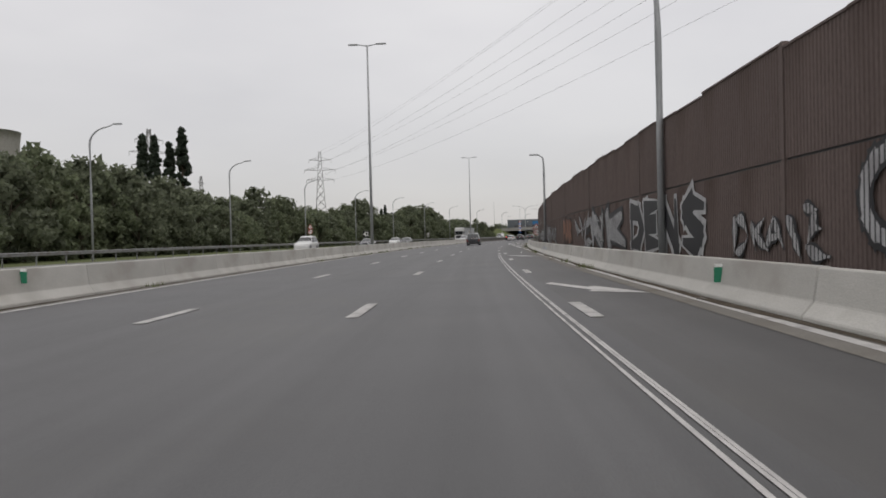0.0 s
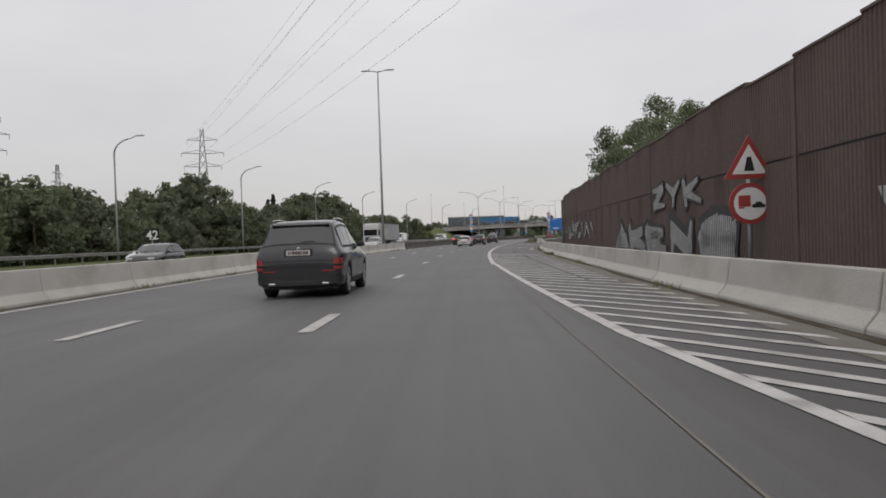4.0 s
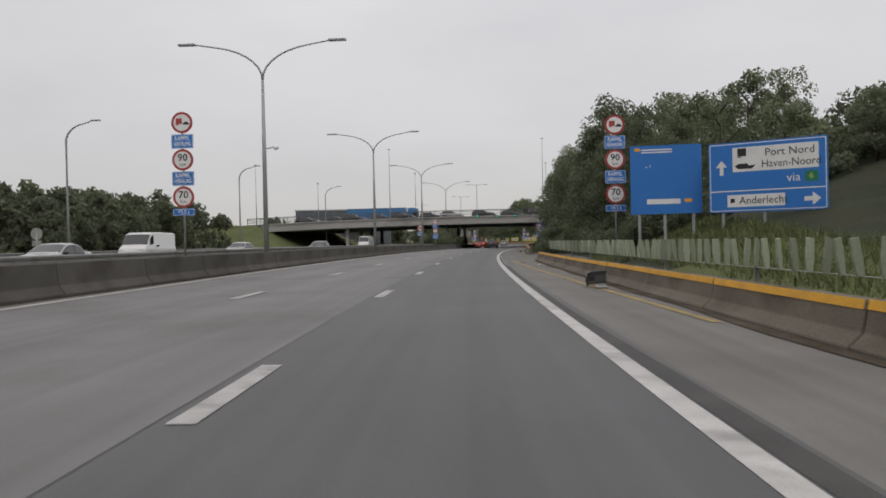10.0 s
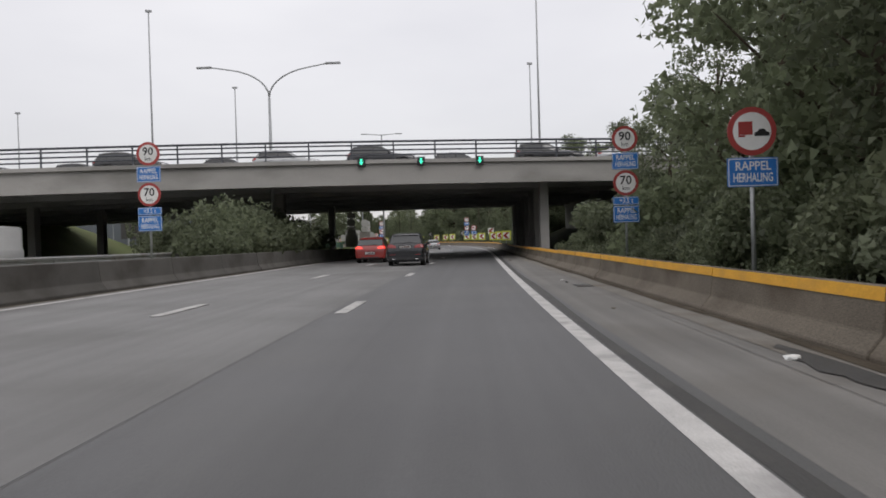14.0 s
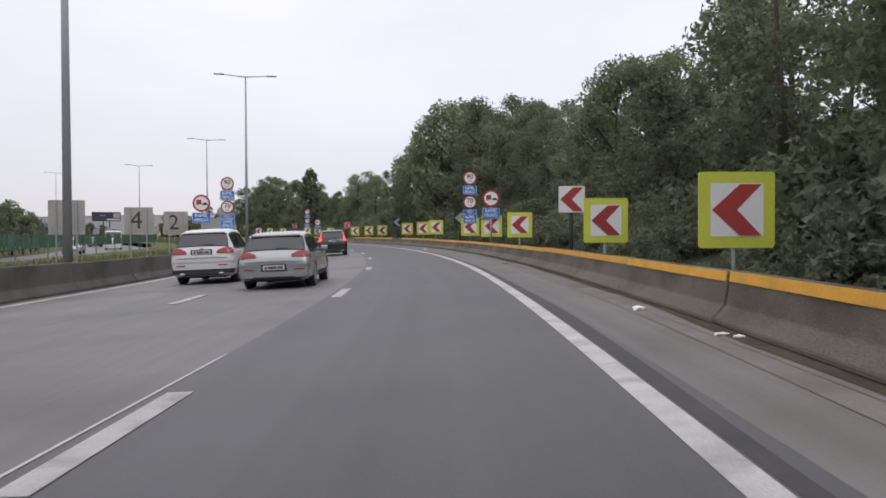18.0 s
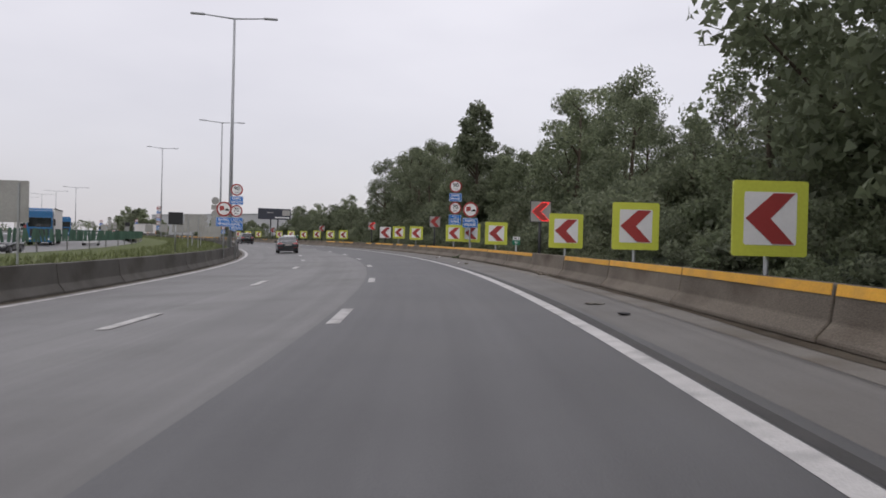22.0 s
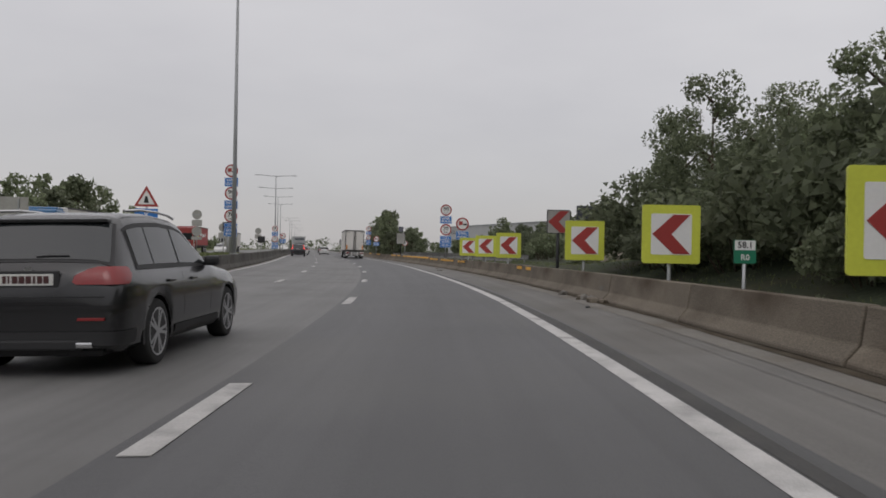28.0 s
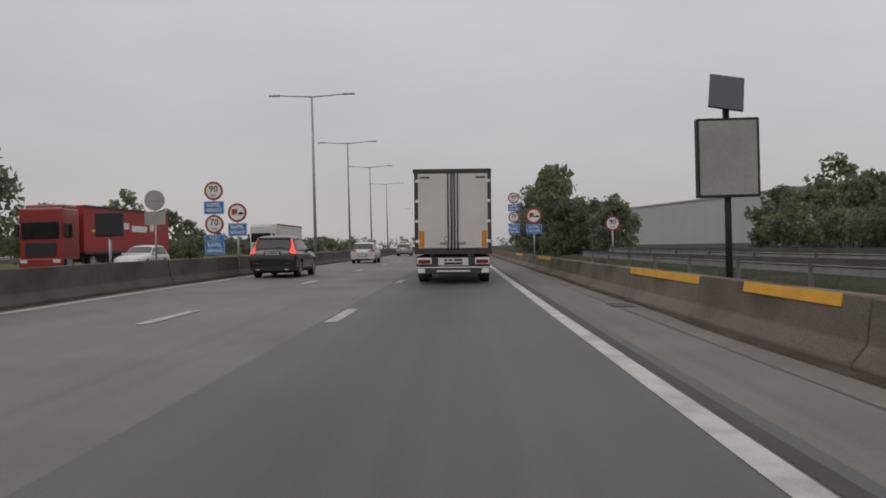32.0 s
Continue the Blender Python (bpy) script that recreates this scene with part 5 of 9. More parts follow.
# radio information sign
radio = empty("information_sign", "blue radio information sign on a post", "road sign", at(338.8, 5.0, 0))
bd = poly("board", rounded(0.98, 1.36, 0.03, z=2.22), -0.05, M["sign_blue"], radio, depth=0.04)
lettering("heading", "Radio info", 0.17, M["sign_white"], bd, 0, -0.053, 2.8, squeeze=0.95)
poly("picture_patch", rounded(0.36, 0.3, 0.04, -0.22, 2.52), -0.055, M["sign_orange"], bd)
poly("rule", [(-0.44, 2.18), (0.44, 2.34), (0.44, 2.36), (-0.44, 2.2)], -0.055, M["sign_white"], bd)
for x, z, t in ((0.32, 2.58, "FM"), (0.32, 2.42, "90.3"), (-0.35, 1.98, "FM"), (-0.35, 1.8, "99.3")):
    lettering("frequency", t, 0.15, M["sign_white"], bd, x, -0.053, z)
poly("bar", rounded(0.36, 0.06, 0.01, 0.22, 1.9), -0.055, M["sign_white"], bd)
poly("bar", rounded(0.36, 0.06, 0.01, 0.22, 1.75), -0.055, M["sign_orange"], bd)
part("post", bar([(0, 0, -0.2), (0, 0, 2.7)], 0.05), M["steel"], radio)

# the two large blue boards
for x0, w, z0, z1, s, kind in ((5.2, 2.76, 2.15, 4.9, 275.6, "welcome"), (7.7, 4.2, 2.1, 4.75, 273.5, "direction")):
    board = empty("direction_board", "large blue motorway board with white symbols on four posts" if kind == "direction" else "large plain blue regional welcome board", "road sign", at(s, x0 + w / 2, 0, -8 if kind == "welcome" else -32))
    zc, h = (z0 + z1) / 2, z1 - z0
    face = poly("board", rounded(w, h, 0.05, z=zc), -0.06, M["sign_blue"], board, depth=0.05)
    if kind == "welcome":
        for x, z, ww, hh, m in ((-0.1, zc - 0.88, 1.3, 0.2, "sign_white"), (0.85, zc - 0.86, 0.3, 0.14, "sign_orange"), (-1.1, zc + 1.22, 0.22, 0.12, "sign_orange"), (-0.35, zc + 1.2, 1.2, 0.05, "sign_white"), (-0.35, zc + 1.1, 1.2, 0.05, "sign_white"), (-0.75, zc + 0.5, 0.06, 0.05, "sign_white"), (-0.6, zc + 0.55, 0.06, 0.05, "sign_white")):
            poly("bar", rounded(ww, hh, 0.02, x, z), -0.066, M[m], face)
    else:
        poly("border", rounded(w - 0.1, h - 0.1, 0.04, z=zc), -0.063, M["sign_white"], face)
        poly("field", rounded(w - 0.16, h - 0.16, 0.03, z=zc), -0.067, M["sign_blue"], face)
        poly("panel", rounded(3.0, 0.92, 0.03, 0.3, zc + 0.66), -0.071, M["sign_white"], face)
        poly("divider", rounded(w - 0.16, 0.04, 0.01, 0, zc - 0.52), -0.071, M["sign_white"], face)
        poly("panel", rounded(2.06, 0.46, 0.03, -0.38, zc - 0.9), -0.071, M["sign_white"], face)
        lettering("destination", "Port Nord", 0.4, M["sign_black"], face, 0.82, -0.074, zc + 0.86)
        lettering("destination", "Haven-Noord", 0.4, M["sign_black"], face, 0.86, -0.074, zc + 0.44, squeeze=0.9)
        lettering("destination", "via", 0.44, M["sign_white"], face, 0.95, -0.074, zc - 0.12)
        poly("road_number", rounded(0.44, 0.4, 0.03, 1.55, zc - 0.1), -0.071, M["sign_green"], face)
        lettering("road_number_text", "6", 0.3, M["sign_yellow"], face, 1.55, -0.076, zc - 0.1)
        lettering("destination", "Anderlecht", 0.4, M["sign_black"], face, -0.12, -0.074, zc - 0.9, squeeze=0.95)
        lorry_sign(face, -0.82, zc + 0.86, 1.0, M["sign_black"], -0.074)
        poly("boat_picture", [(-1.12, zc + 0.42), (-1.0, zc + 0.3), (-0.5, zc + 0.3), (-0.36, zc + 0.44), (-0.62, zc + 0.42), (-0.66, zc + 0.5), (-0.96, zc + 0.5)], -0.074, M["sign_black"], face)
        lorry_sign(face, -1.2, zc - 0.92, 0.5, M["sign_black"], -0.074)
        poly("arrow", [(-1.68, zc + 0.1), (-1.54, zc + 0.1), (-1.54, zc + 0.4), (-1.4, zc + 0.4), (-1.61, zc + 0.66), (-1.82, zc + 0.4), (-1.68, zc + 0.4)], -0.071, M["sign_white"], face)
        poly("arrow", [(1.3, zc - 1.0), (1.58, zc - 1.0), (1.58, zc - 1.16), (1.86, zc - 0.92), (1.58, zc - 0.68), (1.58, zc - 0.84), (1.3, zc - 0.84)], -0.071, M["sign_white"], face)
    for x in (-w * 0.38, -w * 0.02, w * 0.38):
        part("post", boxed(x - 0.05, x + 0.05, 0, 0.1, -0.6, z1 - 0.2), M["steel"], board)

# warning triangle with a no-overtaking sign before the noise wall and in the median
for s, d, z in ((111.9, knots(WALL, 112) - 0.3, 2.15), (131.0, -33.8, 3.3), (653.6, -12.0, 2.75)):
    w = empty("warning_sign", "white triangular warning sign with red border on a post", "road sign", at(s, d, 0))
    tri = [(-0.48, z), (0.48, z), (0, z + 0.84)]
    f = poly("triangle", tri, -0.05, M["sign_red"], w, depth=0.03)
    poly("triangle_face", [(-0.33, z + 0.09), (0.33, z + 0.09), (0, z + 0.66)], -0.056, M["sign_white"], f)
    poly("pictogram", [(-0.1, z + 0.15), (0.1, z + 0.15), (0.04, z + 0.42), (-0.04, z + 0.42)], -0.061, M["sign_black"], f)
    if s > 600:
        p = poly("panel", rounded(0.9, 0.55, 0.03, z=z - 0.35), -0.05, M["sign_blue"], w, depth=0.03)
        for k in range(3):
            a = k * math.pi / 3
            dx, dz = 0.2 * math.cos(a), 0.2 * math.sin(a)
            poly("snow_mark", [(-dx - 0.02, z - 0.35 - dz), (-dx + 0.02, z - 0.35 - dz), (dx + 0.02, z - 0.35 + dz), (dx - 0.02, z - 0.35 + dz)], -0.056, M["sign_white"], p)
    else:
        round_sign(w, z - 0.48, "no", 0.8)
    part("post", bar([(0, 0, -0.2), (0, 0, z + 0.5)], 0.045), M["steel"], w)

# solar-powered display seen from its dull face
disp = empty("solar_display", "unlit grey display board with a solar panel above, on a post", "display", at(709.4, 2.72, 0))
brd = poly("board", rounded(0.98, 1.25, 0.02, z=2.48), -0.09, M["trim"], disp, depth=0.12)
poly("screen", rounded(0.9, 1.17, 0.02, z=2.48), -0.096, M["sign_back"], brd, "dull grey smeared screen")
part("post", bar([(0.02, 0.05, -0.2), (0.02, 0.05, 3.3)], 0.055), M["trim"], disp)
bm = boxed(-0.27, 0.27, -0.02, 0.02, -0.33, 0.33, 0.005)
bmesh.ops.transform(bm, matrix=Matrix.Translation((0.02, 0, 3.52)) @ Matrix.Rotation(radians(-28), 4, "X") @ Matrix.Rotation(radians(12), 4, "Y"), verts=bm.verts)
part("solar_panel", bm, M["panel"], disp, "tilted dark solar panel")

# dark display boxes in the median, seen from the back
for s, d, z in ((505.0, -13.0, 2.2), (560.0, -14.5, 2.0), (640.0, -13.5, 2.3), (690.0, -14.0, 2.7), (723.0, -13.4, 2.0)):
    b = empty("display_board", "black back of a display board on a post", "display", at(s, d, 0.2))
    part("box", boxed(-0.45, 0.45, -0.12, 0.12, z - 0.4, z + 0.4, 0.03), M["trim"], b)
    part("post", bar([(0, 0, -0.3), (0, 0, z)], 0.05), M["steel"], b)

# board backs with worn paint in the grass
for s, d, w, h, z in ((444.0, -13.6, 1.25, 1.25, 1.55), (459.0, -13.9, 1.25, 1.25, 1.55), (467.0, -13.6, 1.25, 1.25, 1.55), (474.0, -13.4, 1.25, 1.25, 1.55), (516.0, -14.2, 1.35, 1.35, 1.9), (524.0, -14.4, 1.35, 1.35, 1.8), (532.0, -14.6, 1.35, 1.35, 1.8), (571.0, -14.4, 1.35, 1.35, 1.8), (579.0, -14.6, 1.35, 1.35, 1.8), (588.0, -14.8, 1.35, 1.35, 1.8), (626.0, -14.4, 1.35, 1.35, 1.75), (634.0, -14.7, 1.35, 1.35, 1.75), (648.0, -14.9, 1.35, 1.35, 1.75), (662.0, -15.1, 1.35, 1.35, 1.75), (691.0, -13.9, 1.0, 1.5, 1.7)):
    b = empty("sign_board", "bare weathered back of a chevron board in the grass", "road sign", at(s, d, 0.3, 6), "board backs in the median")
    brd = poly("board", rounded(w, h, 0.03, z=z), -0.03, M["sign_back"], b, depth=0.03)
    for x in (-w * 0.28, w * 0.28):
        part("post", boxed(x - 0.03, x + 0.03, -0.075, -0.03, -0.5, z + h * 0.45), M["steel"], b)
    if s in (444.0, 467.0, 474.0):
        lettering("scrawl", "4" if s == 467.0 else "2", 1.15, M["bark"], brd, -0.1, -0.036, z)

# green signals on the overpass
for d in (-7.6, -4.2, -0.8):
    g = empty("lane_signal", "lane signal with a lit green arrow on the overpass", "traffic light")
    part("box", boxed(-0.22, 0.22, 0, 0.15, -0.25, 0.25, 0.02), M["trim"], g)
    poly("green_arrow", [(-0.05, 0.18), (0.05, 0.18), (0.05, -0.02), (0.14, 0.02), (0, -0.18), (-0.14, 0.02), (-0.05, -0.02)], -0.01, M["green_lamp"], g)
    g.matrix_basis = Matrix.Translation(over_pt(d, -0.28, FASCIA + 0.1)) @ Matrix.Rotation(heading(405), 4, "Z")

# ---------------------------------------------------------------- trees and bushes
def leaf_cloud(rng, clumps, per, leaf, squash=0.8, sides=4):
    """Small leaf blades scattered over many clumps; returns verts and faces."""
    verts, faces = [], []
    for cx, cy, cz, cr in clumps:
        n = int(per * (0.6 + 0.8 * rng.random()))
        u = rng.normal(size=(n, 3))
        u /= np.linalg.norm(u, axis=1)[:, None] + 1e-9
        rad = cr * (0.45 + 0.6 * rng.random(n) ** 0.6)
        c = np.array([cx, cy, cz]) + u * rad[:, None] * [1, 1, squash]
        a = rng.normal(size=(n, 3))
        a /= np.linalg.norm(a, axis=1)[:, None]
        b = np.cross(a, u + 0.35 * rng.normal(size=(n, 3)))
        b /= np.linalg.norm(b, axis=1)[:, None] + 1e-9
        size = leaf * (0.6 + 0.9 * rng.random(n))[:, None]
        base = len(verts)
        if sides == 3:
            quad = np.stack([c - a * size * 1.1, c + a * size * 0.5 + b * size * 0.75, c + a * size * 0.6 - b * size * 0.7], 1).reshape(-1, 3)
        else:
            quad = np.stack([c - a * size, c + b * size * 0.55, c + a * size, c - b * size * 0.55], 1).reshape(-1, 3)
        verts.extend(map(tuple, quad))
        faces.extend(tuple(range(base + sides * i, base + sides * i + sides)) for i in range(n))
    return verts, faces


def tree(kind, seed, height, spread, leaf_key, label, per=44, leaf=0.2, trunk_share=0.3, slim=1.0, sides=4):
    """Trunk with limbs and an uneven crown of many clumps."""
    rng = np.random.default_rng(seed)
    thing = empty(kind, label, "tree" if kind != "bush" else "bush")
    limbs = bmesh.new()
    top = height * 0.82
    lean = rng.normal(0, 0.03 * height, 2)
    tube(limbs, [(0, 0, -0.6), (lean[0] * 0.3, lean[1] * 0.3, top * 0.4), (lean[0], lean[1], top)], 0.024 * height + 0.03, 0.02, 8)
    clumps = []
    count = int(18 + 9 * slim * spread)
    for k in range(count):
        u = rng.random()
        z = height * (trunk_share + (0.96 - trunk_share) * u)
        belly = math.sin(math.pi * min(max((u * 0.86 + 0.12), 0), 1)) ** 0.7
        a = 2 * math.pi * rng.random()
        r = spread * belly * (0.35 + 0.65 * rng.random() ** 0.5) * rng.uniform(0.75, 1.15)
        x, y = r * math.cos(a) + lean[0] * u, r * math.sin(a) + lean[1] * u
        clumps.append((x, y, z, rng.uniform(0.16, 0.30) * spread + 0.25))
        if k % 3 == 0:
            z0 = max(z - r * 0.9, height * 0.12)
            tube(limbs, [(lean[0] * z0 / height, lean[1] * z0 / height, z0), (x * 0.55, y * 0.55, (z0 + z) / 2 + 0.1), (x * 0.95, y * 0.95, z)], 0.007 * height + 0.015, 0.012, 5, False)
    part("trunk", limbs, M["bark"], thing, "dark branching trunk")
    v, f = leaf_cloud(rng, clumps, per, leaf, 0.8, sides)
    obj("crown", v, f, M[leaf_key], thing, "uneven leafy crown")
    return thing


def bush(seed, height, spread, leaf_key, label, per=104, leaf=0.09):
    rng = np.random.default_rng(seed)
    thing = empty("bush", label, "bush")
    stems = bmesh.new()
    clumps = []
    for k in range(int(10 + spread * 7)):
        a, r = 2 * math.pi * rng.random(), spread * rng.random() ** 0.6
        z = height * (0.25 + 0.65 * rng.random()) * (1.05 - 0.5 * r / spread)
        x, y = r * math.cos(a), r * math.sin(a)
        clumps.append((x, y, z, rng.uniform(0.25, 0.42) * min(height, spread) * 0.8))
        if k % 2 == 0:
            tube(stems, [(x * 0.2, y * 0.2, -0.4), (x * 0.6, y * 0.6, z * 0.6), (x, y, z)], 0.03, 0.008, 4, False)
    part("stem", stems, M["bark"], thing)
    v, f = leaf_cloud(rng, clumps, per, leaf, 0.9, 3)
    obj("foliage", v, f, M[leaf_key], thing, "dense small-leaved foliage")
    return thing


far_kinds = [
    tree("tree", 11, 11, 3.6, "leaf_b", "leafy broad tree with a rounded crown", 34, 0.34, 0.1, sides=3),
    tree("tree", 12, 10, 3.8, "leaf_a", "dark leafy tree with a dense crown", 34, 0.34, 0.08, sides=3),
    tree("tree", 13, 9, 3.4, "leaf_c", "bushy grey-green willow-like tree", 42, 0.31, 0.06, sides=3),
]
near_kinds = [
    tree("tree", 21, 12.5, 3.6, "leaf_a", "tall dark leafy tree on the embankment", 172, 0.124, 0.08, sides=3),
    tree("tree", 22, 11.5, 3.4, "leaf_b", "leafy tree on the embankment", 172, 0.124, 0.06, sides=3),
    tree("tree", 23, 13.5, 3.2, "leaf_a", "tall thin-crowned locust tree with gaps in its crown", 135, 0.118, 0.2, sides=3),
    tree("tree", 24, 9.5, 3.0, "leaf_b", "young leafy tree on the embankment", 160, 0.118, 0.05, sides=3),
]
poplar = tree("poplar", 31, 26, 1.5, "leaf_d", "tall slim dark poplar", 120, 0.3, 0.1, 8.0)
bushes = [
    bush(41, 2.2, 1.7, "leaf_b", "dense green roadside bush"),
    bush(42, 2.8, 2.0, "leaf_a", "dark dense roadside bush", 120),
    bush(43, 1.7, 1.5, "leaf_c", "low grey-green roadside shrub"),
]
used = set()
plant = random.Random(77)


def stand(kind, s, d, z, k=1.0, group=""):
    p = road(s, d, 0)
    m = Matrix.Translation((p.x, p.y, z)) @ Matrix.Rotation(plant.uniform(0, 6.28), 4, "Z")
    if kind not in used:
        used.add(kind)
        kind.matrix_basis = m
        kind.scale = (k, k, k * plant.uniform(0.92, 1.08))
        tagged(kind, group=group)
        return kind
    ob = copy_thing(kind, m)
    ob.scale = (k, k, k * plant.uniform(0.92, 1.08))
    return ob


def spot(places, kind, s, d, z, k):
    """Notes a tree of a joined belt: its kind and its pose."""
    p = road(s, d, 0)
    m = Matrix.Translation((p.x, p.y, z)) @ Matrix.Rotation(plant.uniform(0, 6.28), 4, "Z") @ Matrix.Diagonal((k, k, k * plant.uniform(0.92, 1.08), 1))
    places.append((kind, m))


def grove(name, label, places):
    """Many trees too far off to be told apart, with their trunks and leaves, as one object."""
    coords, loops, starts, slots, mats = [], [], [], [], []
    base = count = 0
    for kind, m in places:
        a = np.array(m)
        for child in kind.children:
            me = child.data
            n = len(me.vertices)
            v = np.empty(n * 3)
            me.vertices.foreach_get("co", v)
            coords.append(v.reshape(-1, 3) @ a[:3, :3].T + a[:3, 3])
            li = np.empty(len(me.loops), dtype=np.int32)
            me.loops.foreach_get("vertex_index", li)
            ls = np.empty(len(me.polygons), dtype=np.int32)
            me.polygons.foreach_get("loop_start", ls)
            if me.materials[0] not in mats:
                mats.append(me.materials[0])
            loops.append(li + base)
            starts.append(ls + count)
            slots.append(np.full(len(ls), mats.index(me.materials[0]), dtype=np.int32))
            base += n
            count += len(li)
    co, li, ls, sl = np.concatenate(coords), np.concatenate(loops), np.concatenate(starts), np.concatenate(slots)
    me = bpy.data.meshes.new(name)
    me.vertices.add(len(co))
    me.vertices.foreach_set("co", co.ravel())
    me.loops.add(len(li))
    me.loops.foreach_set("vertex_index", li)
    me.polygons.add(len(ls))
    me.polygons.foreach_set("loop_start", ls)
    for m in mats:
        me.materials.append(m)
    me.polygons.foreach_set("material_index", sl)
    me.update(calc_edges=True)
    me.validate()
    return tagged(new(name, me), label, "trees", kind="stuff")


# the wood on the right-hand embankment: shrubs at its foot, trees behind
FRONT_TOP = [(255, 5.2), (262, 5.6), (268, 6.2), (274, 7.0), (279, 7.6), (288, 8.6), (296, 8.8), (305, 8.9), (311, 12.2), (321, 12.0), (330, 11.2), (337, 10.8), (347, 12.4), (360, 12.6), (368, 10.4), (374, 8.0), (384, 7.0), (386, 12.0), (428, 11.0), (445, 9.5), (472, 8.0), (478, 7.8), (482, 9.6), (489, 10.4), (494, 10.2), (497, 12.4), (506, 14.4), (515, 13.8), (520, 12.0), (526, 12.5), (529, 6.5), (534, 5.4), (538, 6.0), (543, 9.4), (548, 10.0), (556, 10.0), (558, 7.4), (565, 8.8), (583, 9.2), (588, 11.0), (602, 12.2), (611, 10.6), (618, 6.0), (630, 5.4), (660, 5.6)]
BACK_TOP = [(255, 5.6), (268, 6.0), (274, 6.8), (280, 7.8), (286, 9.4), (298, 11.0), (311, 12.4), (318, 12.4), (325, 12.4), (341, 12.4), (360, 12.6), (370, 10.5), (384, 8.5), (386, 13.0), (428, 13.0), (460, 10.0), (482, 10.6), (488, 10.0), (492, 12.2), (500, 13.2), (507, 14.8), (517, 14.8), (524, 14.2), (528, 12.0), (535, 8.4), (544, 7.2), (548, 9.2), (554, 11.6), (562, 10.2), (568, 9.2), (571, 8.8), (578, 9.8), (588, 11.6), (594, 11.8), (601, 13.6), (610, 13.8), (617, 8.0), (630, 6.5), (660, 6.5)]
NEAR_TALL = (12.5, 11.5, 13.5, 9.5)
FAR_TALL = (11, 10, 9)
WOOD_EDGE = [(150, 17), (225, 17), (245, 22), (268, 16), (284, 11), (298, 7.6), (312, 7.0), (330, 5.6), (385, 5.2), (425, 5.0), (440, 5.4), (520, 6.2), (600, 6.6), (640, 7.2)]
s = 286.0
while s < 636:
    edge = knots(WOOD_EDGE, s)
    if not 386 < s < 426 and not 329 < s < 340:
        d = edge + plant.uniform(0.2, 1.0)
        stand(plant.choice(bushes), s, d, bank(s, d) - 0.2, plant.uniform(0.75, 1.15) * (1.0 if s < 430 else 0.85))
    s += plant.uniform(2.6, 3.6)
deep_wood = []
undergrowth = []
s = 262.0
while s < 628:
    edge = knots(WOOD_EDGE, s)
    if not 384 < s < 428:
        for row_d, k in ((2.8, 0.72), (6.3, 0.92), (11.0, 1.0)):
            d = edge + row_d + plant.uniform(-0.7, 0.9)
            ss = s + plant.uniform(-1.6, 1.6)
            rise = bank(ss, d) - 0.3
            top = knots(FRONT_TOP, ss) if k == 0.72 else knots(BACK_TOP, ss) if k == 0.92 else knots(BACK_TOP, ss - 4) * 1.03
            if k == 1.0:
                pick = plant.randrange(3)
                kind, tall = near_kinds[pick], NEAR_TALL[pick]
                spot(deep_wood, kind, ss, d, rise, max((top * plant.uniform(0.92, 1.04) - rise) / (tall * 0.96), 0.22))
            else:
                pick = plant.randrange(4)
                stand(near_kinds[pick], ss, d, rise, max((top * plant.uniform(0.92, 1.05) - rise) / (NEAR_TALL[pick] * 0.96), 0.22))
        for q in (0.6, 2.6):
            ss, d = s + plant.uniform(-2.6, 2.6), edge + 0.7 + q + plant.uniform(-0.4, 0.6)
            if 333 < ss < 342 and q < 2:
                continue
            spot(undergrowth, plant.choice(bushes), ss, d, bank(ss, d) - 0.3, plant.uniform(0.9, 1.45) * (0.75 if s > 600 else 1.0))
    s += plant.uniform(4.6, 5.8)
s = 316.0
while s < 636:
    if not 386 < s < 426:
        for q, lo, hi in ((1.15, 0.2, 0.34), (1.9, 0.34, 0.55), (2.8, 0.5, 0.8)):
            ss, d = s + plant.uniform(-0.8, 0.8), knots(YELLOW_BARRIER, s) + q + plant.uniform(-0.2, 0.3)
            if d < knots(WOOD_EDGE, ss) + 0.6 and not (322 < ss < 341 and d < max(0.3 * (ss - 317) - 0.3, 0.144 * (ss - 293) - 1.0)):
                spot(undergrowth, plant.choice(bushes), ss, d, bank(ss, d) - 0.15, plant.uniform(lo, hi))
    s += 2.0
grove("undergrowth", "dense shrubs and brambles under the embankment trees", undergrowth)
grove("wood", "dense leafy wood at the back of the embankment", deep_wood)
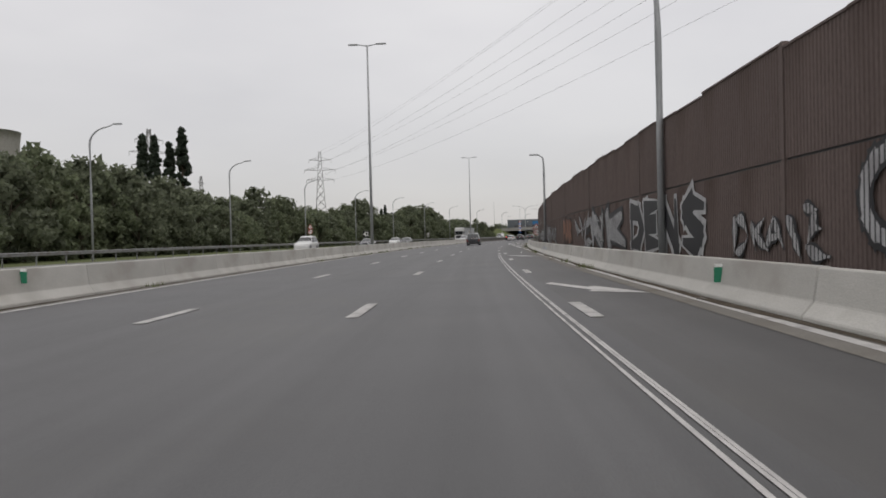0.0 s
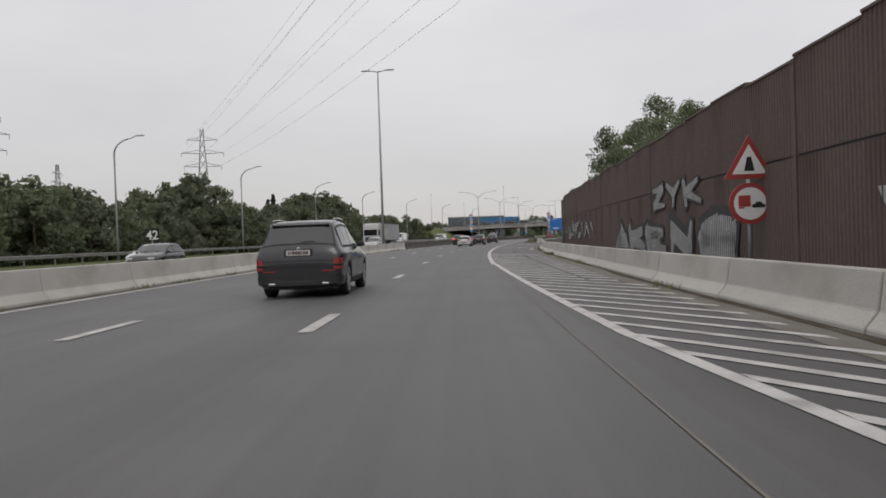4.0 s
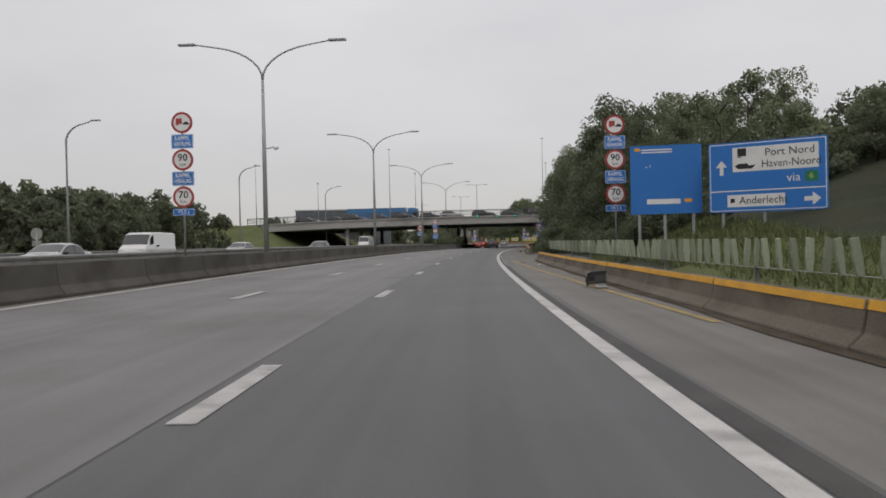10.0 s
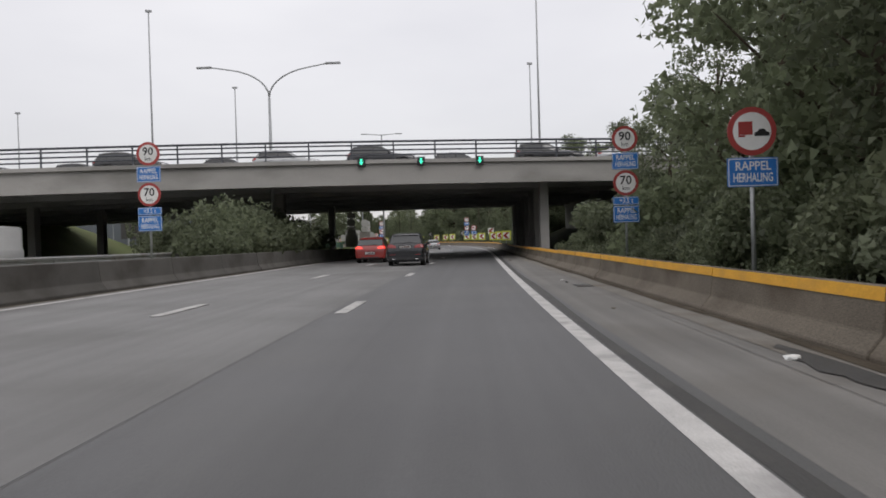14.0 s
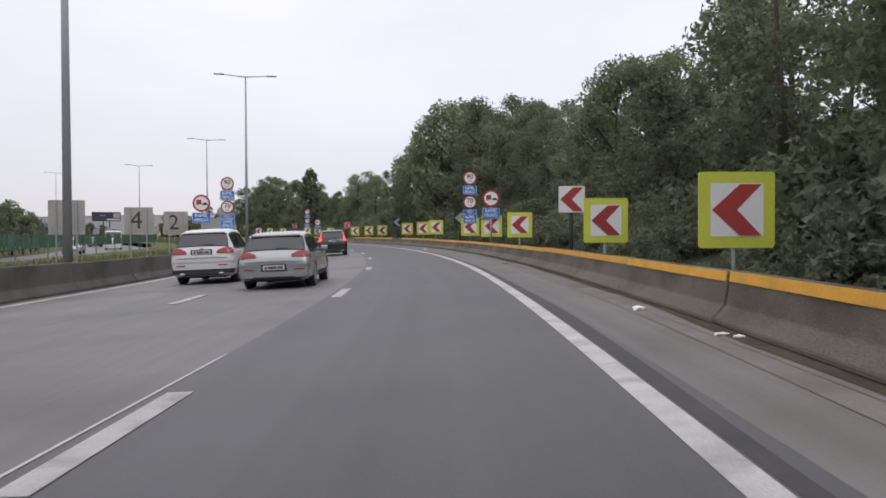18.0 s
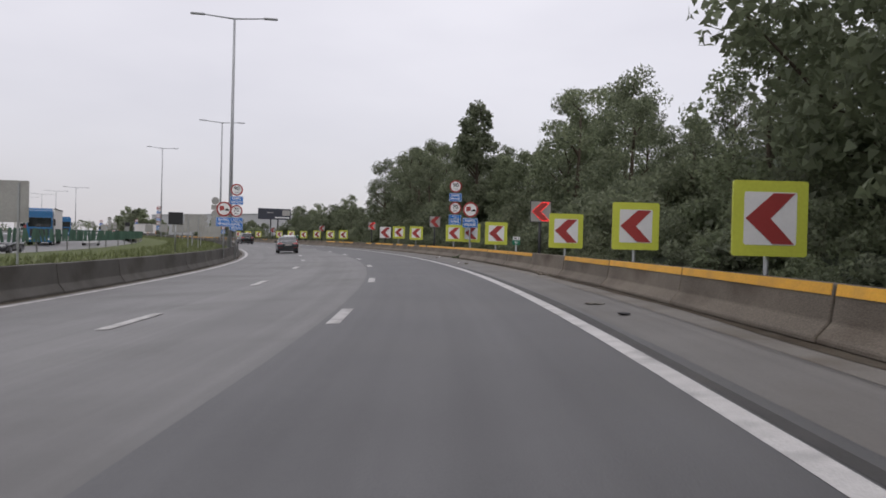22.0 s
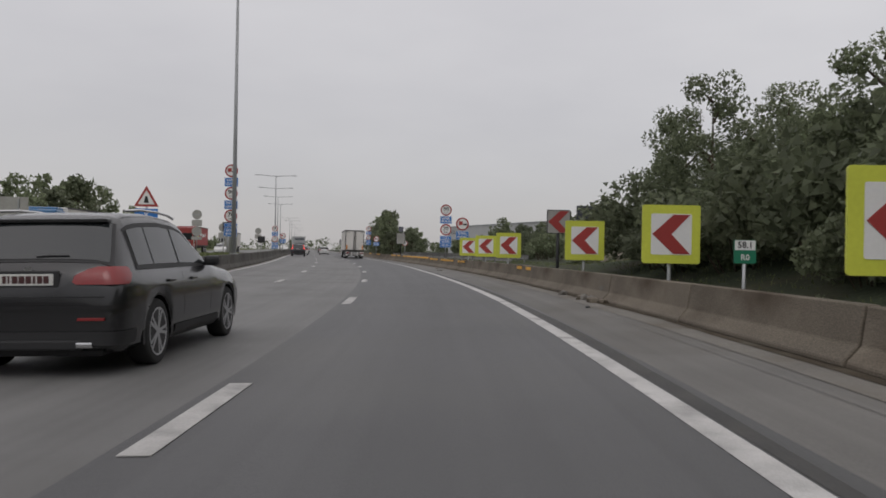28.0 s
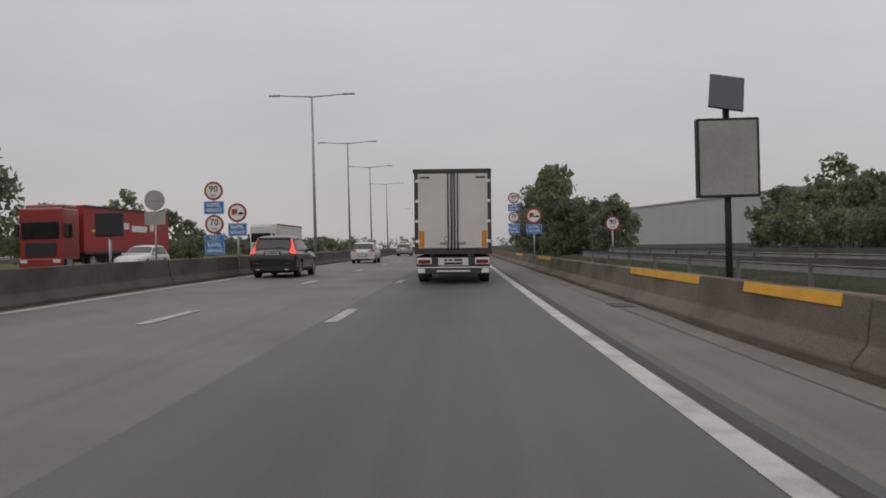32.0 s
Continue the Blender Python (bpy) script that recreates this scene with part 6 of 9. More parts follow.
# trees above the noise wall, on the slope behind the ramp
for s, d, k in ((152, 15, 0.5), (160, 15.5, 0.55), (168, 16, 0.6), (176, 17, 0.62), (184, 18, 0.7), (192, 18.5, 0.82), (198, 17, 0.92), (205, 15.5, 1.05), (211, 17.5, 1.25), (214, 15.5, 1.15), (217, 18, 1.3), (220, 21, 1.3), (214, 22.5, 1.3), (208, 22, 1.2), (206, 25, 1.1), (196, 24, 0.95), (186, 22, 0.8), (140, 14, 0.55), (128, 14, 0.5), (118, 13, 0.45), (228, 19, 0.85), (234, 20.5, 0.9), (240, 22.5, 0.95), (246, 24.5, 1.0), (239, 27, 1.0), (248, 30, 0.8), (256, 27, 0.6), (95, 13, 0.4), (104, 13, 0.42), (641, 7, 0.38), (645, 7.6, 0.5), (637, 7.8, 0.42), (633, 8.5, 0.44), (649.4, 8.2, 0.5), (429, 7.5, 0.6), (430, 11, 0.7), (431, 15, 0.8), (428.5, 9, 0.55), (429, 13, 0.65), (632, 11, 0.42), (636, 13.5, 0.4), (640, 12.5, 0.36), (645, 9.8, 0.4), (649, 12, 0.54), (653, 10, 0.5), (656, 13.5, 0.42), (643, 15, 0.36)):
    stand(near_kinds[(0, 1, 3)[int(s) % 3] if 225 < s < 260 else int(s) % 4], s, d, bank(s, d) - 0.3, k)
for s, d in ((230, 20.5), (224, 20), (237, 22.5), (246, 24), (254, 25.5)):
    stand(bushes[int(s) % 3], s, d, bank(s, d) - 0.1, plant.uniform(0.8, 1.2))
# undergrowth over the slope before the wood
for k in range(56):
    s, d = plant.uniform(262, 304), plant.uniform(10.5, 34)
    if d > knots(WOOD_EDGE, s) + 1 and not (s < 276 and d < 16) and not ramp_at(s, d)[0]:
        stand(plant.choice(bushes), s, d, bank(s, d) - 0.3, plant.uniform(1.0, 1.5))
# the tall slim tree that rises over the wood at the bend
stand(tree("tree", 33, 11.3, 1.7, "leaf_a", "tall slim cone-shaped tree rising over the wood", 120, 0.14, 0.04, 3.4, 3), 569.8, 8.3, bank(570, 8.3) - 0.4, 1.0)
# low growth past the wood
for s, d, k in ((640, 9, 1.5), (646, 11, 1.4), (644, 6.6, 1.2), (646.5, 6.8, 1.3), (649, 7.6, 1.4), (651.5, 8.6, 1.4), (647.5, 8.8, 1.7), (650, 10.6, 1.7), (628, 8.4, 1.4), (631, 7.6, 1.3), (634, 7.2, 1.3), (637, 7.0, 1.3), (640.5, 6.7, 1.2), (630, 10.4, 1.8), (634, 10, 1.8), (638, 9.6, 1.8), (642, 9.4, 1.7), (654, 9.6, 1.3), (644, 12, 1.8), (638, 12.6, 1.9), (632, 13, 1.9), (676, 16, 0.5), (684, 17, 0.6), (692, 18, 0.8), (699, 17, 1.5), (706, 18, 1.5), (713, 19, 1.4), (720, 15, 1.2), (727, 16, 1.3), (735, 17, 1.2), (652, 15, 0.8), (660, 18, 0.9), (668, 17, 0.9), (742, 19, 0.5), (750, 20, 0.5)):
    stand(bushes[int(s) % 3], s, d, bank(s, d) - 0.1, k)
for s, d, k in ((760, 7.0, 0.5), (768, 7.5, 0.74), (776, 8.0, 0.92), (785, 8.5, 0.98), (794, 8.0, 0.95), (804, 9, 0.9), (815, 8.5, 0.85), (765, 12, 0.5), (781, 13, 0.6), (740, 15.5, 0.46), (745, 18, 0.3), (750, 20, 0.3), (756, 22, 0.32), (753, 25, 0.66), (760, 27.5, 0.56), (757, 31, 0.5), (763, 34, 0.55), (748, 24, 0.5), (764, 38, 0.5), (760, 41, 0.45), (768, 44, 0.5), (735, 14, 0.34), (757, 30, 0.62), (756, 33.5, 0.66), (757, 37, 0.62), (755, 40.5, 0.6), (752, 28.5, 0.5), (758, 10, 0.5), (754, 9.5, 0.42)):
    stand(far_kinds[int(s) % 3], s, d, -0.2, k)

# trees beyond the opposite carriageway
BELT = [(20, 12.5), (60, 12.6), (81, 12.6), (103, 12.2), (118, 10.5), (135, 9.5), (143, 7.0), (151, 11.4), (160, 11.0), (177, 10.7), (188, 9.8), (198, 7.2), (208, 8.5), (220, 12.4), (237, 9.8), (251, 7.6), (266, 9.3), (277, 13.6), (284, 14.0), (291, 11.2), (300, 11.8), (313, 9.9), (327, 8.6), (355, 9.9), (376, 9.0)]
tree_belt = []
s = 16.0
while s < 364:
    for row_d, k in ((-46, 0.74), (-50.5, 0.98), (-56, 1.0)):
        ss = s + plant.uniform(-1.5, 1.5)
        kind = 2 if 94 < ss < 124 and row_d > -52 else plant.randrange(3)
        spot(tree_belt, far_kinds[kind], ss, row_d - plant.uniform(-0.5, 1.5), -0.7, k * (knots(BELT, ss) + 0.5) / FAR_TALL[kind] * plant.uniform(0.9, 1.04))
    s += plant.uniform(4.4, 5.6)
grove("tree_belt", "belt of leafy trees beyond the opposite carriageway", tree_belt)
for s, d, k in ((200, -107, 1.24), (200, -103.5, 1.2), (201, -100, 1.12), (200, -95.5, 1.27), (302, -73, 0.62), (303, -75, 0.58), (304, -71, 0.52)):
    stand(poplar, s, d, -0.6, k)
for s, d, k in ((95, -66, 1.4), (106, -68, 1.35), (84, -64, 1.4), (73, -62, 1.35)):
    stand(far_kinds[int(s) % 2], s, d, -0.6, k)
# scrub in front of the overpass and under it, on the left
for s, d, k in ((376, -13.6, 1.2), (379, -14.0, 1.4), (382, -14.2, 1.6), (385, -14.0, 1.6), (388, -14.4, 1.6), (391, -14.2, 1.5), (394, -14.4, 1.4), (397, -14.2, 1.3), (400, -14.4, 1.2), (384, -15.4, 1.5), (390, -15.6, 1.5), (396, -15.4, 1.3)):
    stand(bushes[int(s) % 3], s, d, -0.1, k)
# trees on the embankment that carries the overpass
for s, d, k in ((378, -64, 0.5), (381, -67, 0.56), (384, -71, 0.6), (379, -70, 0.5), (386, -66, 0.42)):
    stand(far_kinds[int(s) % 3], s, d, 2.6, k)
# greenery left of the bend
for s, d, k in ((446, -40, 0.5), (452, -42, 0.55), (458, -41, 0.5), (436, -40, 0.6), (500, -60, 0.6), (512, -62, 0.7), (610, -45, 0.55), (618, -46, 0.6), (626, -44, 0.55), (634, -46, 0.6), (676, -42, 0.7), (686, -43, 0.8), (694, -42, 0.75), (702, -44, 0.85), (716, -42, 0.8), (726, -43, 0.9), (734, -42, 1.0), (741, -44, 1.1), (748, -42, 1.1), (755, -45, 1.1), (762, -43, 1.0), (776, -45, 0.8), (788, -44, 0.8), (798, -46, 0.85), (808, -44, 0.8), (824, -46, 0.7)):
    stand(far_kinds[int(s) % 3], s, d, -0.3, k)
# a belt of woods round the distance, too far to tell its trees apart
rng = np.random.default_rng(9)
clumps = []
for k in range(1500):
    s = rng.uniform(380, 1290)
    if s > 700 and rng.random() < 0.35:
        d = rng.uniform(75, 150)
    else:
        d = -rng.uniform(62, 135) if s > 430 else -rng.uniform(90, 135)
    p = road(s, d)
    clumps.append((p.x, p.y, rng.uniform(0.5, 5.5 + 2.5 * noise.noise((s * 0.02, d * 0.01, 0))), rng.uniform(1.6, 2.8)))
for k in range(700):
    a = rng.uniform(-0.75, 0.9) + radians(44)
    r = rng.uniform(620, 760)
    clumps.append((-100 - r * math.sin(a), 660 + r * math.cos(a), rng.uniform(0, 9), rng.uniform(3.0, 5.0)))
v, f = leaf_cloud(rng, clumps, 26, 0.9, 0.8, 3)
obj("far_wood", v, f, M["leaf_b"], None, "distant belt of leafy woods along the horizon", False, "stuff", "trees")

# grass: blades along the verges that the camera passes
def blades(name, label, places, size, seed):
    rng = np.random.default_rng(seed)
    verts, faces = [], []
    for s, d, z in places:
        p = road(s, d, z)
        for _ in range(3):
            a = rng.random() * 6.28
            w, h = size * 0.12, size * (0.5 + rng.random())
            ox, oy = rng.normal(0, 0.08, 2)
            tx, ty = rng.normal(0, 0.35 * h, 2)
            b = len(verts)
            verts += [(p.x + ox - w * math.cos(a), p.y + oy - w * math.sin(a), p.z), (p.x + ox + w * math.cos(a), p.y + oy + w * math.sin(a), p.z), (p.x + ox + tx, p.y + oy + ty, p.z + h)]
            faces.append((b, b + 1, b + 2))
    return obj(name, verts, faces, M["blade"], None, label, False, "stuff", "grass")


rng = np.random.default_rng(3)
pl = []
for _ in range(9000):
    s = rng.uniform(428, 720)
    d = -11.7 - 6 * rng.random() ** 1.5
    pl.append((s, d, left_bank(s, d)))
blades("grass", "rough grass growing in the median", pl, 0.22, 4)
pl = []
for _ in range(9000):
    s = rng.uniform(632, 745)
    d = knots(YELLOW_BARRIER, s) + 0.5 + 9 * rng.random() ** 1.3
    pl.append((s, d, bank(s, d)))
blades("grass", "rough grass behind the shoulder barrier", pl, 0.075, 5)
pl = []
for _ in range(5000):
    s = rng.uniform(252, 290)
    d = 5.4 + 4 * rng.random()
    pl.append((s, d, bank(s, d)))
blades("grass", "tall grass on the slope behind the fins", pl, 0.3, 6)
pl = []
for s0 in np.concatenate([rng.uniform(-5, 190, 26), rng.uniform(60, 200, 14)]):
    for _ in range(9):
        pl.append((s0 + rng.normal(0, 0.5), LEFT_BARRIER + 0.42 + abs(rng.normal(0, 0.08)), 0.0))
for s0 in rng.uniform(0, 200, 16):
    for _ in range(9):
        pl.append((s0 + rng.normal(0, 0.5), knots(RIGHT_BARRIER, s0) - 0.42 - abs(rng.normal(0, 0.1)), 0.0))
blades("weeds", "dry weeds growing in the gutters", pl, 0.13, 7)

# shrubs and trees in front of the warehouse beyond the bend
for s, d, k in ((477, -34, 0.78), (483, -33.6, 0.86), (489, -33.4, 0.8), (495, -33.2, 0.66), (502, -33, 0.52), (509, -33, 0.5), (516, -33.2, 0.5), (524, -33.6, 0.5), (533, -34, 0.46), (543, -34.4, 0.42)):
    stand(far_kinds[int(s) % 3], s, d, -0.5, k)
stand(bushes[2], 551.7, 2.8, 0.0, 0.3)
# rough grass over the slope beside the closed ramp, and weeds at the barrier's end
pl = []
slope = np.random.default_rng(12)
for _ in range(5000):
    s, d = slope.uniform(236, 264), 4.2 + 15 * slope.random()
    if not ramp_at(s, d)[0] and (s > 246 or d < 6.5):
        pl.append((s, d, bank(s, d)))
blades("grass", "rough green grass on the slope beside the ramp", pl, 0.3, 13)
pl = []
for _ in range(260):
    s, d = slope.normal(233.0, 0.8), slope.normal(2.75, 0.25)
    pl.append((s, d, 0.0))
for s0, d0 in ((143.8, 3.78), (143.2, 3.9), (155.2, 4.0), (89.4, 3.1)):
    for _ in range(40):
        pl.append((s0 + slope.normal(0, 0.25), d0 + slope.normal(0, 0.06), 0.0))
blades("weeds", "green weeds growing through the dirt at the barrier's end", pl, 0.13, 14)
for s, d, k in ((232.0, 2.8, 0.13), (232.9, 2.65, 0.16), (233.7, 2.75, 0.18), (234.4, 2.95, 0.2), (235.3, 3.4, 0.16), (231.4, 2.9, 0.1), (240.6, 3.9, 0.26), (241.8, 4.6, 0.32), (239.6, 4.4, 0.22)):
    stand(bushes[2], s, d, 0.0, k)

# ---------------------------------------------------------------- vehicles
STYLES = {
    # share of the length, roof or bonnet height as share of the full height, width share
    "suv": [(0.0, 0.44, 0.84), (0.003, 0.52, 0.90), (0.010, 0.60, 0.94), (0.025, 0.665, 0.965), (0.055, 0.78, 0.98), (0.09, 0.92, 0.99), (0.115, 0.962, 0.995), (0.17, 0.985, 1.0), (0.30, 1.0, 1.0), (0.42, 0.985, 1.0), (0.49, 0.95, 1.0), (0.655, 0.67, 1.0), (0.70, 0.645, 1.0), (0.86, 0.60, 0.985), (0.945, 0.54, 0.94), (0.98, 0.47, 0.86), (1.0, 0.36, 0.76)],
    "hatch": [(0.0, 0.44, 0.84), (0.003, 0.52, 0.90), (0.012, 0.60, 0.94), (0.03, 0.665, 0.965), (0.07, 0.80, 0.98), (0.105, 0.92, 0.985), (0.13, 0.955, 0.99), (0.18, 0.98, 0.995), (0.32, 1.0, 1.0), (0.43, 0.98, 1.0), (0.50, 0.94, 1.0), (0.66, 0.68, 1.0), (0.71, 0.655, 1.0), (0.86, 0.60, 0.98), (0.945, 0.54, 0.93), (0.98, 0.46, 0.85), (1.0, 0.35, 0.74)],
    "saloon": [(0.0, 0.45, 0.84), (0.004, 0.56, 0.90), (0.014, 0.64, 0.94), (0.035, 0.70, 0.965), (0.13, 0.735, 0.985), (0.18, 0.79, 0.99), (0.27, 0.95, 1.0), (0.35, 1.0, 1.0), (0.46, 0.985, 1.0), (0.52, 0.94, 1.0), (0.67, 0.695, 1.0), (0.72, 0.67, 1.0), (0.87, 0.61, 0.98), (0.95, 0.55, 0.93), (0.98, 0.47, 0.85), (1.0, 0.36, 0.74)],
    "van": [(0.0, 0.90, 0.94), (0.006, 0.97, 0.975), (0.03, 0.99, 1.0), (0.4, 1.0, 1.0), (0.70, 0.99, 1.0), (0.76, 0.95, 1.0), (0.88, 0.60, 1.0), (0.91, 0.565, 0.99), (0.965, 0.50, 0.95), (0.99, 0.42, 0.88), (1.0, 0.32, 0.80)],
}
REAR_AXLE, FRONT_AXLE = 0.205, 0.80


class Shell:
    """The outer skin of a car: rings across it from tail to nose, open over the wheels."""

    def __init__(self, style, length, width, height):
        t = STYLES[style]
        self.length, self.half, self.height = length, width / 2, height
        self.v = [r[0] for r in t]
        self.top = [r[1] * height for r in t]
        self.wide = [r[2] for r in t]
        self.belt = height * (0.615 if style != "van" else 0.53)
        self.wheel = min(max(0.215 * height, 0.315), 0.365)

    def ring(self, v):
        top = float(np.interp(v, self.v, self.top))
        wb = self.half * float(np.interp(v, self.v, self.wide))
        b = min(self.belt, top - 0.10)
        cabin = max(top - b - 0.08, 0)
        wr = wb * (0.91 - 0.15 * min(cabin / 0.45, 1)) if self.height < 1.9 else wb * 0.92
        zb = 0.22 + 0.07 * max(0, (0.05 - v) / 0.05) + 0.03 * max(0, (v - 0.95) / 0.05)
        y = v * self.length
        big = self.wheel + 0.045
        low, tuck = zb, 0.0
        for axle in (REAR_AXLE, FRONT_AXLE):
            dy = abs(y - axle * self.length)
            if dy < big:
                zb = max(zb, self.wheel + math.sqrt(big * big - dy * dy))
                tuck = 1.0
        z = [zb, zb, low + 0.07, low + 0.2, b * 0.64, b - 0.15, b - 0.03, b + 0.015, max(top - 0.11, b + 0.03), top - 0.045, top - 0.008, top + 0.004, top + 0.008]
        for i in range(2, 7):
            z[i] = max(z[i], z[i - 1] + 0.006, zb + 0.006 * i)
        x = [0, wb * (0.87 + 0.1 * tuck), wb * (0.965 + 0.012 * tuck), wb * 0.982, wb, wb * 0.995, wb * 0.962, wb * 0.925, wr, wr * 0.955, wr * 0.80, wr * 0.45, 0]
        return [Vector((a, y, c)) for a, c in zip(x, z)]

    def point(self, v, u):
        r = self.ring(v)
        i = min(int(u), 11)
        return r[i].lerp(r[i + 1], u - i)

    def back(self, z):
        """How far in from the tail the skin lies at height z, as share of the length."""
        return float(np.interp(z, self.top[:8], self.v[:8])) if z > self.top[0] else 0.0

    def side(self, v, z):
        r = self.ring(v)[2:10]
        return float(np.interp(z, [p.z for p in r], [p.x for p in r]))

    def body(self):
        bm = bmesh.new()
        vs = set(self.v) | set(np.linspace(0, 1, 22))
        big = self.wheel + 0.045
        for axle in (REAR_AXLE, FRONT_AXLE):
            for q in (-1.01, -0.99, -0.95, -0.85, -0.65, -0.4, 0, 0.4, 0.65, 0.85, 0.95, 0.99, 1.01):
                vs.add(axle + q * big / self.length)
        rings = []
        for v in sorted(vs):
            r = self.ring(v)
            full = [p for p in r] + [Vector((-p.x, p.y, p.z)) for p in reversed(r[1:-1])]
            rings.append([bm.verts.new(p) for p in full])
        n = len(rings[0])
        for a, b in zip(rings, rings[1:]):
            for k in range(n):
                bm.faces.new((a[k], a[(k + 1) % n], b[(k + 1) % n], b[k])).smooth = k not in (0, 1, 2, n - 1, n - 2, n - 3)
        bm.faces.new(list(reversed(rings[0])))
        bm.faces.new(rings[-1])
        bmesh.ops.recalc_face_normals(bm, faces=bm.faces)
        return bm

    def patch(self, v0, v1, u0, u1, side, off=0.009, nv=8, nu=4):
        """A piece of the skin, lifted off it: side 1 or -1, or 0 for one that spans both."""
        bm = bmesh.new()
        us = list(np.linspace(u0, u1, nu))
        cols = [(1 if side >= 0 else -1, u) for u in us] if side else [(1, u) for u in us] + [(-1, u) for u in reversed(us[:-1])]
        grid = []
        for v in np.linspace(v0, v1, nv):
            line = []
            for sg, u in cols:
                p = self.point(v, u)
                e, f = self.point(min(v + 0.004, 1), u) - self.point(max(v - 0.004, 0), u), self.point(v, min(u + 0.05, 12)) - self.point(v, u - 0.05)
                nrm = e.cross(f)
                if nrm.length < 1e-9:
                    nrm = Vector((0, 0, 1))
                nrm.normalize()
                if nrm.dot(p - Vector((0, p.y, self.height * 0.45))) < 0:
                    nrm = -nrm
                p = p + nrm * off
                line.append(bm.verts.new((p.x * sg, p.y, p.z)))
            grid.append(line)
        for a, b in zip(grid, grid[1:]):
            for k in range(len(a) - 1):
                bm.faces.new((a[k], a[k + 1], b[k + 1], b[k])).smooth = True
        bmesh.ops.recalc_face_normals(bm, faces=bm.faces)
        return bm

    def wrap(self, sg, rows, off=0.014):
        """A lamp round the tail's corner; rows of height, inner share of the half width, reach along the side."""
        bm = bmesh.new()
        grid = []
        for z, inner, reach in rows:
            vb = self.back(z)
            edge = self.side(vb + 0.012, z)
            line = [(inner * self.half + (edge * 0.95 - inner * self.half) * q / 4, vb * self.length - off) for q in range(5)]
            line.append((edge + off * 0.6, (vb + 0.008) * self.length - off * 0.5))
            for q in range(1, 4):
                v = vb + 0.012 + reach * q / 3
                line.append((self.side(v, z) + off * 0.7, v * self.length))
            grid.append([bm.verts.new((sg * x, y, z)) for x, y in line])
        for a, b in zip(grid, grid[1:]):
            for k in range(len(a) - 1):
                bm.faces.new((a[k], a[k + 1], b[k + 1], b[k])).smooth = True
        bmesh.ops.recalc_face_normals(bm, faces=bm.faces)
        return bm


def wheel_mesh(r, w, spokes=5):
    tyre = lathe_y(bmesh.new(), [(r * 0.70, -w / 2), (r * 0.94, -w / 2), (r, -w * 0.36), (r, w * 0.36), (r * 0.96, w * 0.48), (r * 0.88, w / 2), (r * 0.72, w * 0.485)], 28)
    rim = bmesh.new()
    lathe_y(rim, [(r * 0.17, w * 0.40), (r * 0.17, w * 0.49), (r * 0.10, w * 0.51)], 12)
    for k in range(spokes):
        for tilt in (-0.16, 0.16):
            m = Matrix.Rotation(2 * math.pi * k / spokes + tilt, 4, "X")
            box(rim, w * 0.43, w * 0.505, r * 0.1, r * 0.68, -r * 0.045, r * 0.045, 0.0, m)
    for q in range(28):
        a, b = 2 * math.pi * q / 28, 2 * math.pi * (q + 1) / 28
        for (x0, r0), (x1, r1) in (((w * 0.505, 0.735), (w * 0.515, 0.69)), ((w * 0.515, 0.69), (w * 0.44, 0.64))):
            rim.faces.new([rim.verts.new((x, rr * r * math.cos(t), rr * r * math.sin(t))) for x, rr, t in ((x0, r0, a), (x0, r0, b), (x1, r1, b), (x1, r1, a))])
    # flat black disc stands in for the shaded hollow behind the spokes
    back = lathe_y(bmesh.new(), [(r * 0.70, w * 0.488), (r * 0.70, w * 0.491)], 24)
    for v in back.verts:
        v.co.x -= 0.0
    return tyre, rim, back


def add_wheel(parent, x, y, r, w, spokes=5):
    side = 1 if x > 0 else -1
    wheel = new("wheel")
    wheel.parent = parent
    wheel.matrix_basis = Matrix.Translation((x, y, r)) @ (Matrix() if side > 0 else Matrix.Rotation(math.pi, 4, "Z"))
    tyre, rim, back = wheel_mesh(r, w, spokes)
    part("tyre", tyre, M["tyre"], wheel, "black rubber tyre")
    part("rim", rim, M["rim"], wheel, "silver spoked rim")
    part("brake_disc", back, M["trim"], wheel)


